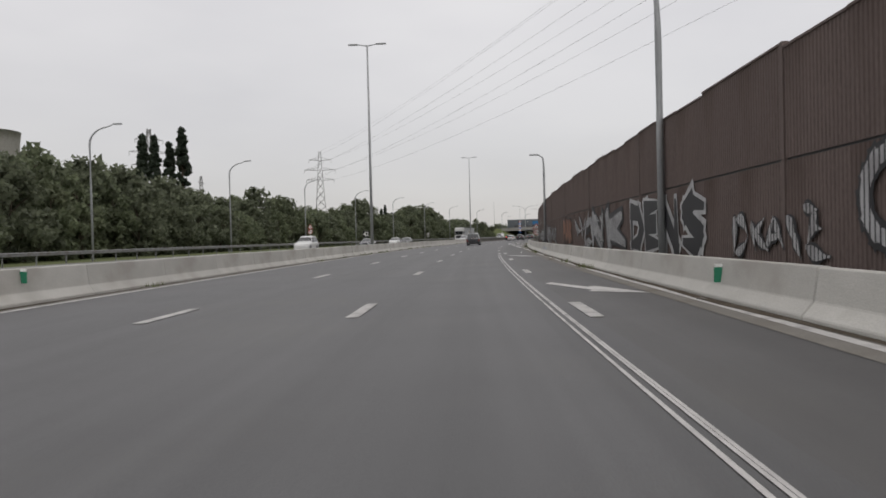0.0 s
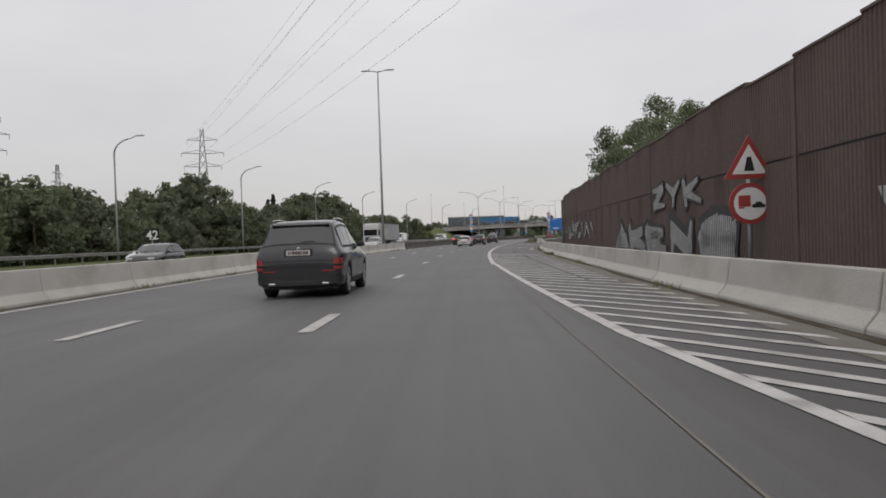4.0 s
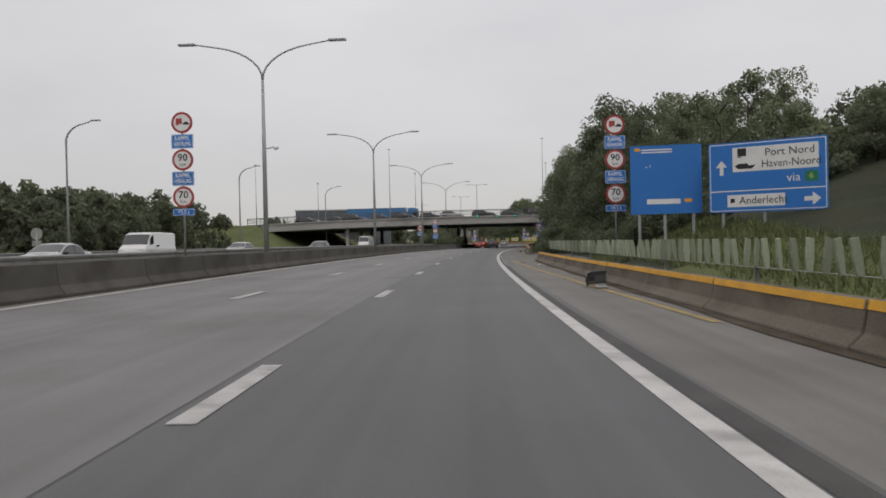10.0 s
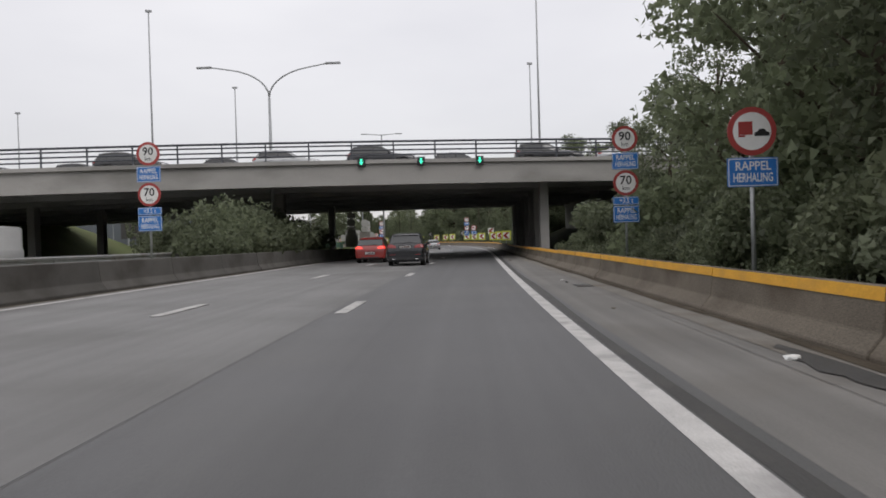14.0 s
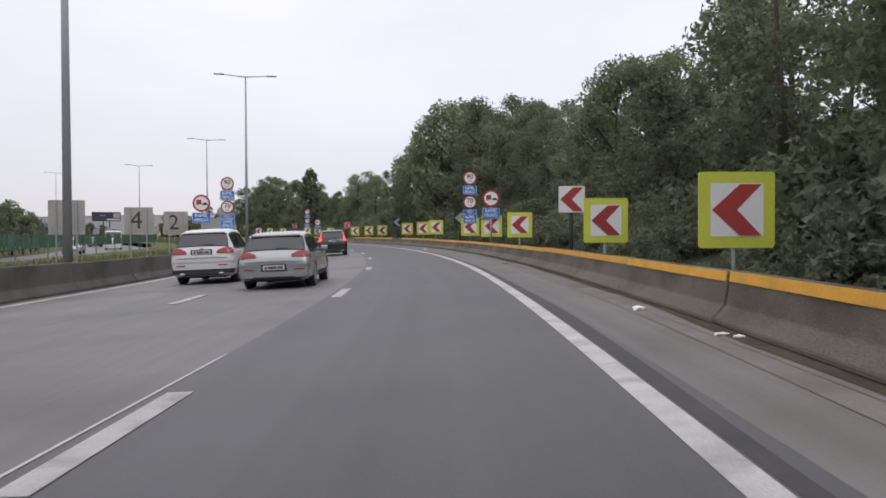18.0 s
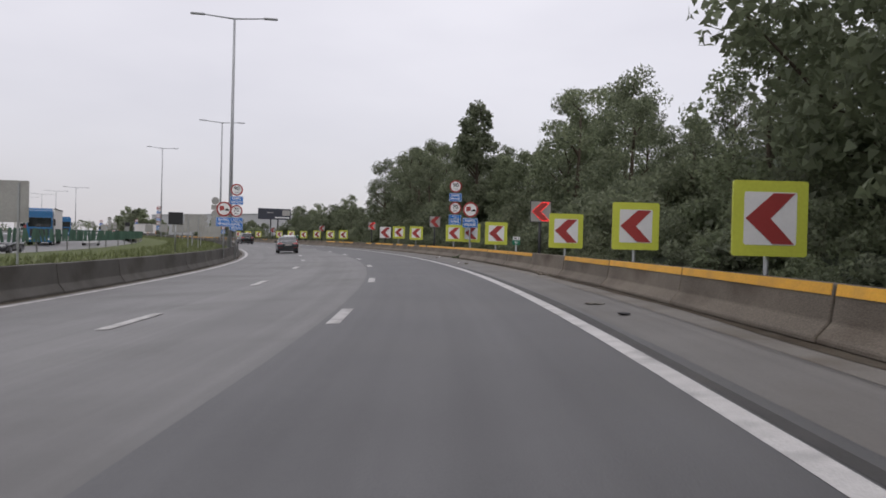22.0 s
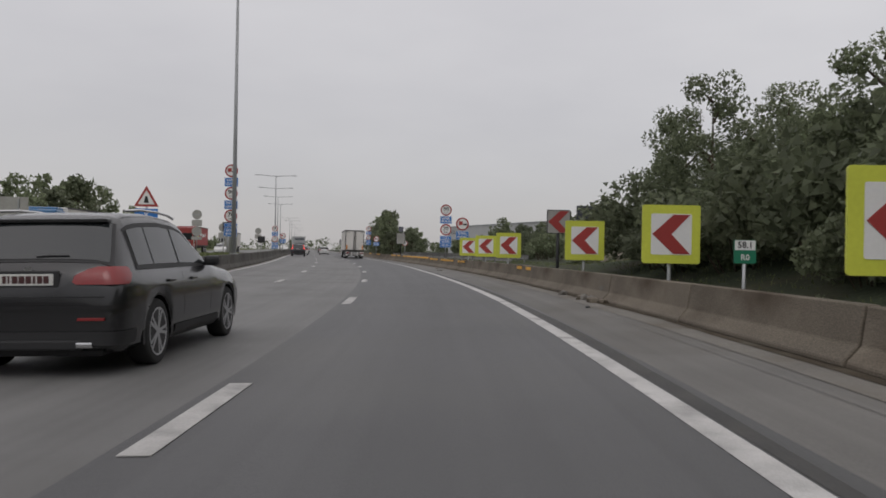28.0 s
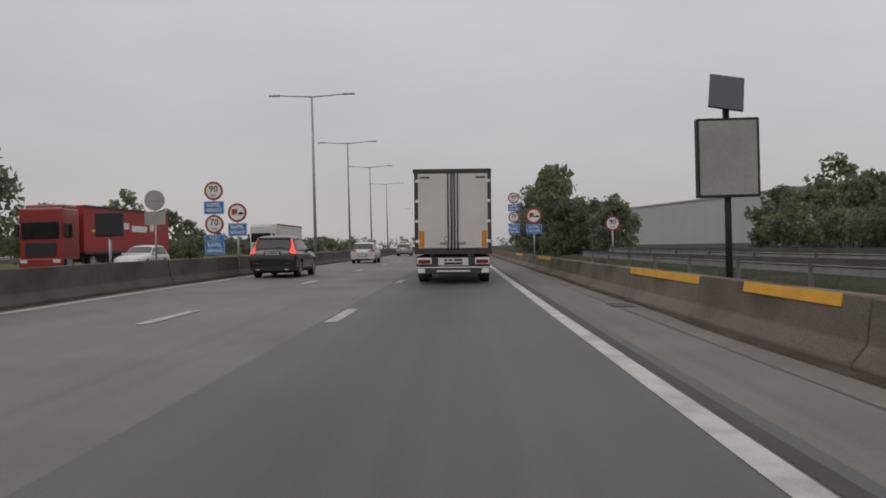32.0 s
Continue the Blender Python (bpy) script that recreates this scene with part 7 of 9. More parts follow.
def car(name, label, style, color, length, width, height, m, lit=False, group="", lamp="wide", rails=False, spokes=5, near=True):
    sh = Shell(style, length, width, height)
    thing = empty(name, label, "car" if style != "van" else "van", m, group)
    part("body", sh.body(), M[color], thing)
    h, hw, L = height, width / 2, length
    part("underbody", boxed(-hw + 0.28, hw - 0.28, 0.15, L - 0.2, 0.19, sh.wheel * 2 + 0.12, 0.03), M["trim"], thing)
    if style == "van":
        part("windscreen", sh.patch(0.77, 0.875, 9.05, 12, 0), M["glass"], thing)
        for sg in (1, -1):
            part("side_window", sh.patch(0.70, 0.80, 7.2, 7.9, sg), M["glass"], thing)
        for x in (-0.46, 0.46):
            part("rear_window", boxed(x - 0.3, x + 0.3, -0.012, 0.02, h * 0.55, h * 0.82, 0.02), M["glass"], thing)
    else:
        back0, back1 = (0.031, 0.092) if style == "suv" else (0.034, 0.104) if style == "hatch" else (0.165, 0.265)
        part("window_surround", sh.patch(back0 - 0.004, back1 + 0.004, 9.0, 12, 0, 0.006), M["trim"], thing)
        part("rear_window", sh.patch(back0, back1, 9.3, 12, 0, 0.012), M["glass"], thing, "dark tinted rear window")
        part("windscreen", sh.patch(0.51, 0.65, 9.1, 12, 0), M["glass"], thing)
        cuts = ((0.115, 0.205), (0.213, 0.375), (0.388, 0.605)) if style != "saloon" else ((0.215, 0.375), (0.39, 0.615))
        for sg in (1, -1):
            part("window_surround", sh.patch(cuts[0][0] - 0.012, cuts[-1][1] + 0.02, 6.95, 8.02, sg, 0.006, 20), M["trim"], thing)
            for v0, v1 in cuts:
                part("side_window", sh.patch(v0, v1, 7.1, 7.9, sg, 0.011), M["glass"], thing)
            for v in (0.285, 0.455):
                part("door_handle", boxed(sg * hw * 0.99 - 0.02, sg * hw * 0.99 + 0.025, v * L - 0.1, v * L + 0.1, sh.belt - 0.135, sh.belt - 0.105, 0.008), M[color], thing)
            for v in (0.378, 0.612) if near else ():
                part("door_gap", sh.patch(v - 0.0008, v + 0.0008, 3.2, 6.9, sg, 0.003, 2, 8), M["trim"], thing)
            part("sill", sh.patch(0.315, 0.69, 1.2, 2.7, sg, 0.012), M["trim"], thing)
        part("spoiler", boxed(-hw * 0.66, hw * 0.66, (back1 - 0.014) * L, (back1 + 0.03) * L, float(np.interp(back1, sh.v, sh.top)) - 0.012, float(np.interp(back1, sh.v, sh.top)) + 0.028, 0.012), M[color], thing) if style != "saloon" else None
    glow = M["lamp_lit"] if lit else M["lamp_red"]
    for sg in (1, -1):
        part("wing_mirror", boxed(sg * (hw + 0.02) - 0.10, sg * (hw + 0.02) + 0.10, 0.60 * L - 0.05, 0.60 * L + 0.06, sh.belt + 0.01, sh.belt + 0.14, 0.045), M["trim"] if style != "hatch" else M[color], thing)
        if style == "van":
            part("tail_lamp", boxed(min(sg * 0.84 * hw, sg * hw * 0.95), max(sg * 0.84 * hw, sg * hw * 0.95), -0.015, 0.1, h * 0.30, h * 0.45, 0.02), glow, thing, "upright red tail lamp")
        elif lamp == "wide":
            part("tail_lamp", sh.wrap(sg, [(h * 0.545, 0.50, 0.02), (h * 0.56, 0.46, 0.032), (h * 0.60, 0.48, 0.04), (h * 0.635, 0.60, 0.038), (h * 0.65, 0.68, 0.025)]), glow, thing, "red tail lamp")
        elif lamp == "tall":
            part("tail_lamp", sh.wrap(sg, [(h * 0.56, 0.84, 0.015), (h * 0.60, 0.72, 0.03), (h * 0.66, 0.70, 0.03), (h * 0.70, 0.74, 0.02), (h * 0.80, 0.74, 0.012), (h * 0.91, 0.70, 0.01)]), glow, thing, "tall red tail lamp")
        else:
            part("tail_lamp", sh.wrap(sg, [(h * 0.36, 0.80, 0.02), (h * 0.44, 0.78, 0.025), (h * 0.50, 0.80, 0.02)]), glow, thing, "upright red tail lamp")
        part("headlamp", boxed(min(sg * 0.48 * hw, sg * hw * 0.84), max(sg * 0.48 * hw, sg * hw * 0.84), L * 0.95, L * 0.988, h * 0.41, h * 0.475, 0.03), M["lamp_front"], thing)
        for v in (REAR_AXLE, FRONT_AXLE):
            if style == "suv":
                arch = bmesh.new()
                big = sh.wheel + 0.04
                for q in range(16):
                    a, b = math.pi * (q - 1) / 14, math.pi * q / 14
                    arch.faces.new([arch.verts.new((sg * (sh.side(v, sh.wheel * 2.1) * 0.99 + 0.008), v * L + rr * math.cos(t), sh.wheel + rr * math.sin(t))) for rr, t in ((big, a), (big, b), (big + 0.055, b), (big + 0.055, a))])
                part("wheel_arch", arch, M["trim"], thing)
            add_wheel(thing, sg * (hw * 0.972 - 0.112), v * L, sh.wheel, 0.225, spokes)
    low = M["trim"] if style == "suv" else M[color]
    for sg in (1, -1):
        if style != "van":
            part("bumper_skirt", sh.wrap(sg, [(0.315, 0.0, 0.05), (0.33, 0.0, 0.06), (h * 0.265, 0.0, 0.06), (h * 0.272, 0.0, 0.06)], 0.012 if style != "suv" else 0.02), low, thing)
            part("bumper_ledge", sh.wrap(sg, [(h * 0.40, 0.0, 0.05), (h * 0.415, 0.0, 0.06), (h * 0.425, 0.0, 0.06)], 0.022), M[color], thing)
    part("diffuser", boxed(-hw * 0.56, hw * 0.56, -0.03, 0.1, 0.27, h * 0.225, 0.02), M["trim"], thing)
    zc = h * 0.375 if style == "hatch" else h * 0.50 if style == "saloon" else h * 0.475 if style == "van" else h * 0.575
    y0 = -0.034 if style == "hatch" else -0.03 if style == "van" else sh.back(zc) * L - 0.03
    part("plate_recess", boxed(-0.31, 0.31, y0 + 0.01, y0 + 0.035, zc - 0.085, zc + 0.085, 0.01), M["trim"], thing)
    plate = part("number_plate", boxed(-0.26, 0.26, y0, y0 + 0.014, zc - 0.055, zc + 0.055, 0.004), M["plate"], thing)
    for x, w in () if not near else ((-0.22, 0.035), (-0.17, 0.02), (-0.13, 0.055), (-0.065, 0.055), (0.0, 0.055), (0.07, 0.025), (0.11, 0.05), (0.17, 0.05)):
        part("plate_bar", boxed(x, x + w, y0 - 0.003, y0 - 0.0002, zc - 0.036, zc + 0.036), M["plate_ink"], plate)
    if style != "van":
        if style != "saloon" and near:
            a, b, c = sh.point(back0 + 0.004, 11.9), sh.point(back0 + 0.006, 11.5), sh.point(back0 + 0.006, 11.05)
            part("rear_wiper", bar([(a.x, a.y - 0.02, a.z), (b.x, b.y - 0.025, b.z), (c.x, c.y - 0.025, c.z)], 0.009, 0.007), M["trim"], thing)
        part("badge", lathe_y(bmesh.new(), [(0.04, 0.0), (0.04, 0.012)], 14), M["chrome"], thing).matrix_basis = Matrix.Translation((0, sh.back(h * 0.628) * L - 0.012, h * 0.628 if style != "hatch" else h * 0.585)) @ Matrix.Rotation(-math.pi / 2, 4, "Z")
        part("tailgate_gap", boxed(-hw * 0.78, hw * 0.78, sh.back(h * 0.475) * L - 0.012, 0.03, h * 0.47, h * 0.476), M["trim"], thing)
        for sg in (1, -1):
            if not near:
                continue
            part("reflector", boxed(sg * hw * 0.66 - 0.13, sg * hw * 0.66 + 0.13, -0.02, 0.02, h * 0.335, h * 0.352, 0.004), M["lamp_red"], thing)
            if style == "suv":
                part("tail_pipe", boxed(sg * hw * 0.60 - 0.08, sg * hw * 0.60 + 0.08, -0.045, 0.05, 0.29, 0.35, 0.02), M["chrome"], thing)
    if rails:
        for sg in (1, -1):
            part("roof_rail", bar([(sg * hw * 0.70, v * L, float(np.interp(v, sh.v, sh.top)) + 0.03) for v in (0.15, 0.25, 0.35, 0.43, 0.47)], 0.016), M["chrome"] if color != "car_white" else M["trim"], thing)
    return thing


def onto(s, d, turn=0.0):
    """The pose of a vehicle whose tail stands at s on the tilted carriageway."""
    return flat_on_road(s, d, 0.0) @ Matrix.Rotation(radians(turn), 4, "Z")


CARS = "cars on the motorway"
car("car", "dark anthracite compact SUV with one lit tail lamp", "suv", "car_dark", 4.45, 1.84, 1.60, onto(217.8, -4.35), False, CARS)
car("car", "dark grey boxy SUV with roof rails", "suv", "car_dark", 4.6, 1.95, 1.73, onto(113.5, -4.5), False, CARS, "upright", True)
car("car", "white five-door hatchback with red tail lamps", "hatch", "car_white", 4.33, 1.77, 1.42, onto(202.6, -5.0, -1), False, CARS)
car("car", "black SUV with lit brake lamps in the passing lane", "suv", "car_black", 4.66, 1.9, 1.64, onto(223.9, -8.2), True, CARS)
car("car", "dark grey estate with brake lamps in the passing lane", "hatch", "car_dark", 4.5, 1.82, 1.46, onto(249.0, -8.4), True, CARS)
car("car", "dark compact SUV in the middle lane", "suv", "car_dark", 4.4, 1.84, 1.58, onto(242.0, -4.4), False, CARS)
car("car", "dark red hatchback braking in the passing lane", "hatch", "car_red", 4.3, 1.8, 1.48, onto(386.0, -7.1), True, CARS)
car("car", "dark grey SUV following the lorry's lane", "suv", "car_dark", 4.4, 1.85, 1.58, onto(379.0, -4.45), False, CARS)
car("car", "white SUV with dark sills in the passing lane", "suv", "car_white", 4.48, 1.86, 1.64, onto(453.0, -7.7), False, CARS)
car("car", "silver hatchback in the middle lane", "hatch", "car_silver", 4.65, 1.82, 1.43, onto(449.0, -4.95), False, CARS)
car("car", "dark grey saloon ahead in the passing lane", "saloon", "car_dark", 4.6, 1.82, 1.44, onto(574.6, -6.9), False, CARS)
car("car", "black SUV with tall lit tail lamps", "suv", "car_black", 4.64, 1.9, 1.67, onto(481.0, -4.95), True, CARS, "tall", True)
car("car", "white estate ahead in the middle lane", "hatch", "car_white", 4.5, 1.8, 1.48, onto(597.0, -4.6), False, CARS)
car("car", "black SUV with silver roof rails and twin tail pipes", "suv", "car_black", 4.66, 1.9, 1.64, onto(628.7, -5.15), False, CARS, "wide", True)
car("car", "dark blue-grey SUV ahead in the passing lane", "suv", "car_dark", 4.6, 1.88, 1.66, onto(727.0, -8.9), True, CARS, "tall")
for s, d, c, st in ((752, -8.6, "car_white", "hatch"), (768, -4.9, "car_white", "hatch"), (790, -8.6, "car_silver", "suv"), (815, -4.9, "car_black", "suv"), (850, -8.6, "car_white", "suv")):
    car("car", {"car_white": "white car", "car_silver": "silver car", "car_black": "black car"}[c] + " far ahead on the straight", st, c, 4.4, 1.8, 1.5, onto(s, d), False, CARS, near=False)
# the other carriageway: noses towards the camera
OPP = "cars on the opposite carriageway"
for s, d, c, st, L, W, H, text in (
    (203, -17.0, "car_silver", "suv", 4.5, 1.85, 1.62, "grey SUV on the opposite carriageway"), (94, -23.0, "car_white", "suv", 4.8, 1.95, 1.88, "white boxy off-roader on the opposite carriageway"), (118, -20.5, "car_dark", "saloon", 4.6, 1.82, 1.44, "dark saloon on the opposite carriageway"),
    (150, -22.5, "car_white", "hatch", 4.3, 1.8, 1.5, "white hatchback on the opposite carriageway"), (143, -19.0, "car_black", "hatch", 4.5, 1.8, 1.48, "black estate car on the opposite carriageway"),
    (252, -23.5, "car_white", "van", 5.5, 2.0, 2.45, "white panel van on the opposite carriageway"), (300, -24.5, "car_white", "van", 5.3, 2.0, 2.2, "white delivery van on the opposite carriageway"),
    (281, -20.5, "car_silver", "saloon", 4.6, 1.82, 1.42, "silver saloon on the opposite carriageway"), (330, -20.0, "car_dark", "hatch", 4.4, 1.8, 1.5, "dark hatchback on the opposite carriageway"),
    (384, -27.0, "car_white", "van", 5.9, 2.05, 2.6, "white panel van with a ladder rack"), (318, -24.5, "car_silver", "hatch", 4.3, 1.8, 1.5, "silver car on the opposite carriageway"),
    (520, -28.0, "car_silver", "hatch", 4.3, 1.8, 1.5, "silver car beyond the grass median"), (545, -25.5, "car_white", "van", 5.4, 2.0, 2.4, "white van beyond the grass median"), (570, -27.0, "car_dark", "saloon", 4.5, 1.8, 1.45, "dark saloon beyond the grass median"),
    (480, -26.0, "car_white", "van", 5.4, 2.0, 2.3, "white van beyond the fins"), (610, -26.0, "car_white", "saloon", 4.5, 1.8, 1.45, "white saloon beyond the grass median"), (682, -22.5, "car_silver", "saloon", 4.6, 1.82, 1.45, "pale saloon on the opposite carriageway"), (745, -20.5, "car_white", "hatch", 4.4, 1.8, 1.5, "white hatchback on the opposite carriageway")):
    car("car" if st != "van" else "van", text, st, c, L, W, H, onto(s, d, 180), False, OPP, near=False)


def trailer(thing, tarp, y0, length, height=4.0, curtain=True):
    """The box of a lorry from y0 on, tail first."""
    w = 1.27
    part("box_body", boxed(-w, w, y0 + 0.06, y0 + length, 1.12, height, 0.03), M[tarp], thing)
    part("chassis", boxed(-0.5, 0.5, y0 + 0.3, y0 + length - 0.5, 0.75, 1.12, 0.02), M["trailer_frame"], thing)
    for sg in (1, -1):
        part("side_rail", boxed(sg * w - 0.02, sg * w + 0.015, y0 + 0.06, y0 + length, 1.05, 1.2), M["trailer_frame"], thing)
        part("top_rail", boxed(sg * w - 0.05, sg * w + 0.015, y0 + 0.06, y0 + length, height - 0.1, height + 0.02), M["trailer_frame"], thing)
        for k in range(3):
            add_wheel(thing, sg * 1.08, y0 + 2.2 + 1.31 * k, 0.5, 0.34, 8)
    return thing


def lorry(name, label, tarp, cab, m, length=13.6, rear=True, logo=False):
    thing = empty(name, label, "lorry", m, "lorries")
    trailer(thing, tarp, 0.0, length)
    if rear:
        part("rear_frame", boxed(-1.275, 1.275, 0.0, 0.1, 3.86, 4.02, 0.01), M["trailer_frame"], thing)
        part("rear_sill", boxed(-1.275, 1.275, -0.05, 0.12, 1.05, 1.24, 0.01), M["trailer_frame"], thing)
        for sg in (1, -1):
            part("corner_post", boxed(sg * 1.215 - 0.06, sg * 1.215 + 0.06, 0.0, 0.1, 1.2, 3.9, 0.01), M["trailer_frame"], thing)
            x0, x1 = sorted((sg * 0.04, sg * 1.15))
            door = part("door", boxed(x0, x1, -0.012, 0.05, 1.26, 3.85, 0.012), M["trailer"], thing, "off-white trailer door")
            for x in (0.055, 0.16):
                part("locking_bar", bar([(sg * x, -0.045, 1.2), (sg * x, -0.045, 3.88)], 0.02), M["trailer_frame"], door)
            part("lock_handle", boxed(min(sg * 0.1, sg * 0.42), max(sg * 0.1, sg * 0.42), -0.06, -0.02, 1.42, 1.48, 0.01), M["steel"], door)
            for z in (1.5, 2.2, 2.9, 3.6):
                part("hinge", boxed(sg * 1.17 - 0.07, sg * 1.17 + 0.07, -0.03, 0.0, z - 0.05, z + 0.05, 0.01), M["sign_white"], door)
            part("marker_strip", boxed(sg * 1.04 - 0.09, sg * 1.04 + 0.09, -0.02, -0.011, 1.30, 1.86), M["amber"], door, "amber reflective strip")
            poly("label_bar", rounded(0.32, 0.06, 0.01, sg * 0.92, 3.72), -0.018, M["trailer_frame"], door)
            lamp = part("lamp_cluster", boxed(min(sg * 0.72, sg * 1.2), max(sg * 0.72, sg * 1.2), -0.04, 0.08, 0.70, 0.93, 0.015), M["sign_white"], thing, "white lamp panel")
            part("tail_lamp", boxed(min(sg * 0.76, sg * 1.16), max(sg * 0.76, sg * 1.16), -0.055, -0.038, 0.73, 0.86, 0.01), M["lamp_red"], lamp)
            poly("warning_hatch", [(sg * 1.18, 0.40), (sg * 0.92, 0.40), (sg * 0.96, 0.56), (sg * 1.18, 0.56)][:: sg], -0.052, M["sign_white"], thing)
            part("mud_flap", boxed(sg * 1.0 - 0.2, sg * 1.0 + 0.2, 0.5, 0.53, 0.2, 0.7), M["tyre"], thing)
        poly("round_label", disc(0.085, 18, -0.22, 1.58), -0.02, M["sign_red"], thing)
        poly("round_label_face", disc(0.06, 18, -0.22, 1.58), -0.026, M["sign_white"], thing)
        part("under_run_bar", boxed(-1.2, 1.2, -0.05, 0.06, 0.36, 0.60, 0.02), M["trailer_frame"], thing, "grey under-run bar with pale stripes")
        part("lamp_bar", boxed(-1.22, 1.22, -0.02, 0.08, 0.62, 0.95, 0.01), M["trailer_frame"], thing)
        plate = part("number_plate", boxed(-0.5, 0.5, -0.045, -0.022, 0.66, 0.92, 0.004), M["plate"], thing)
        for x, w in ((-0.3, 0.1), (-0.15, 0.12), (0.03, 0.28)):
            part("plate_bar", boxed(x, x + w, -0.05, -0.0455, 0.81, 0.88), M["sign_black"], plate)
        part("plate_bar", boxed(-0.3, 0.3, -0.05, -0.0455, 0.69, 0.76), M["sign_black"], plate)
        part("maker_bar", boxed(-0.55, 0.55, -0.056, -0.051, 0.44, 0.49), M["sign_white"], thing)
        part("white_line", boxed(-1.2, 1.2, -0.056, -0.05, 0.575, 0.61), M["sign_white"], thing)
    if logo:
        for sg in (1, -1):
            for y, z, w, h in ((3.0, 2.6, 0.7, 0.5), (4.2, 2.5, 2.6, 0.42), (7.2, 2.65, 2.0, 0.42)):
                part("lettering_bar", boxed(sg * 1.278 - 0.004, sg * 1.278 + 0.004, y, y + w, z, z + h), M["sign_white"], thing)
            part("yellow_flash", boxed(sg * 1.278 - 0.004, sg * 1.278 + 0.004, 10.6, 12.6, 2.4, 2.55), M["sign_yellow"], thing)
    y = length + 0.45
    c = part("cab", boxed(-1.24, 1.24, y, y + 2.1, 0.75, 3.75, 0.12), M[cab], thing)
    part("cab_roof", boxed(-1.15, 1.15, y + 0.1, y + 1.6, 3.7, 3.95, 0.1), M[cab], thing)
    part("windscreen", boxed(-1.1, 1.1, y + 2.06, y + 2.125, 1.95, 2.95, 0.03), M["glass"], thing)
    part("grille", boxed(-0.9, 0.9, y + 2.08, y + 2.14, 0.95, 1.75, 0.02), M["trim"], thing)
    part("bumper", boxed(-1.24, 1.24, y + 1.9, y + 2.2, 0.35, 0.85, 0.06), M[cab], thing)
    part("tractor_chassis", boxed(-0.45, 0.45, length - 3.6, y + 0.3, 0.55, 0.95, 0.02), M["trailer_frame"], thing)
    for sg in (1, -1):
        part("side_window", boxed(sg * 1.24 - 0.012, sg * 1.24 + 0.012, y + 0.9, y + 1.85, 2.0, 2.85, 0.01), M["glass"], thing)
        part("wing_mirror", boxed(sg * 1.42 - 0.1, sg * 1.42 + 0.1, y + 1.9, y + 2.05, 2.1, 2.85, 0.04), M["trim"], thing)
        part("headlamp", boxed(min(sg * 0.75, sg * 1.15), max(sg * 0.75, sg * 1.15), y + 2.17, y + 2.22, 0.6, 0.78, 0.02), M["lamp_front"], thing)
        for yy in (length - 1.2, y + 1.2):
            add_wheel(thing, sg * 1.05, yy, 0.5, 0.32, 8)
    return thing


lead = lorry("lorry", "off-white box trailer with grey frame, rear doors shut", "trailer", "car_white", onto(721.0, -1.82))
lead.scale = (0.93, 0.93, 0.885)
lorry("lorry", "lorry with a dull grey tarpaulin on the opposite carriageway", "clad", "car_white", onto(237.0, -22.0, 180), rear=False)
lorry("lorry", "red tarpaulin lorry with white lettering bars", "red_tarp", "car_red", onto(757.0, -25.5, 180), rear=False, logo=True)
lorry("lorry", "lorry with a blue cab on the opposite carriageway", "trailer", "car_blue", onto(700.0, -27.0, 180), rear=False)
lorry("lorry", "lorry with a pale blue cab beyond the median", "trailer", "car_blue", onto(618.0, -31.0, 180), rear=False)
lorry("lorry", "white lorry far along the opposite carriageway", "trailer", "car_white", onto(800.0, -24.0, 180), rear=False)

# traffic on the overpass
for d, o, c, st, turn in ((-33, 4, "car_dark", "hatch", -90), (-24, 4, "car_black", "suv", -90), (-15, 5, "car_silver", "hatch", -90), (-9, 4, "car_dark", "suv", -90), (1.5, 4, "car_black", "suv", -90), (7, 5, "car_silver", "saloon", -90), (-42, 5, "car_dark", "suv", -90), (-37.5, 8.5, "car_black", "hatch", -90), (-29, 8.5, "car_dark", "suv", -90), (-19.5, 8.5, "car_dark", "hatch", -90), (-4, 8.5, "car_black", "suv", -90), (13, 4, "car_dark", "hatch", -90)):
    car("car", {"car_dark": "dark car", "car_black": "black car", "car_silver": "silver car"}[c] + " queueing on the overpass", st, c, 4.4, 1.8, 1.5, Matrix.Translation(over_pt(d, o, FASCIA + 0.02)) @ Matrix.Rotation(heading(405) + radians(turn), 4, "Z"), False, "cars on the overpass", near=False)
lorry("lorry", "lorry with a dark blue box on the overpass", "car_blue", "car_blue", Matrix.Translation(over_pt(-40, 30, FASCIA + 0.02)) @ Matrix.Rotation(heading(405) - math.pi / 2, 4, "Z"), rear=False)

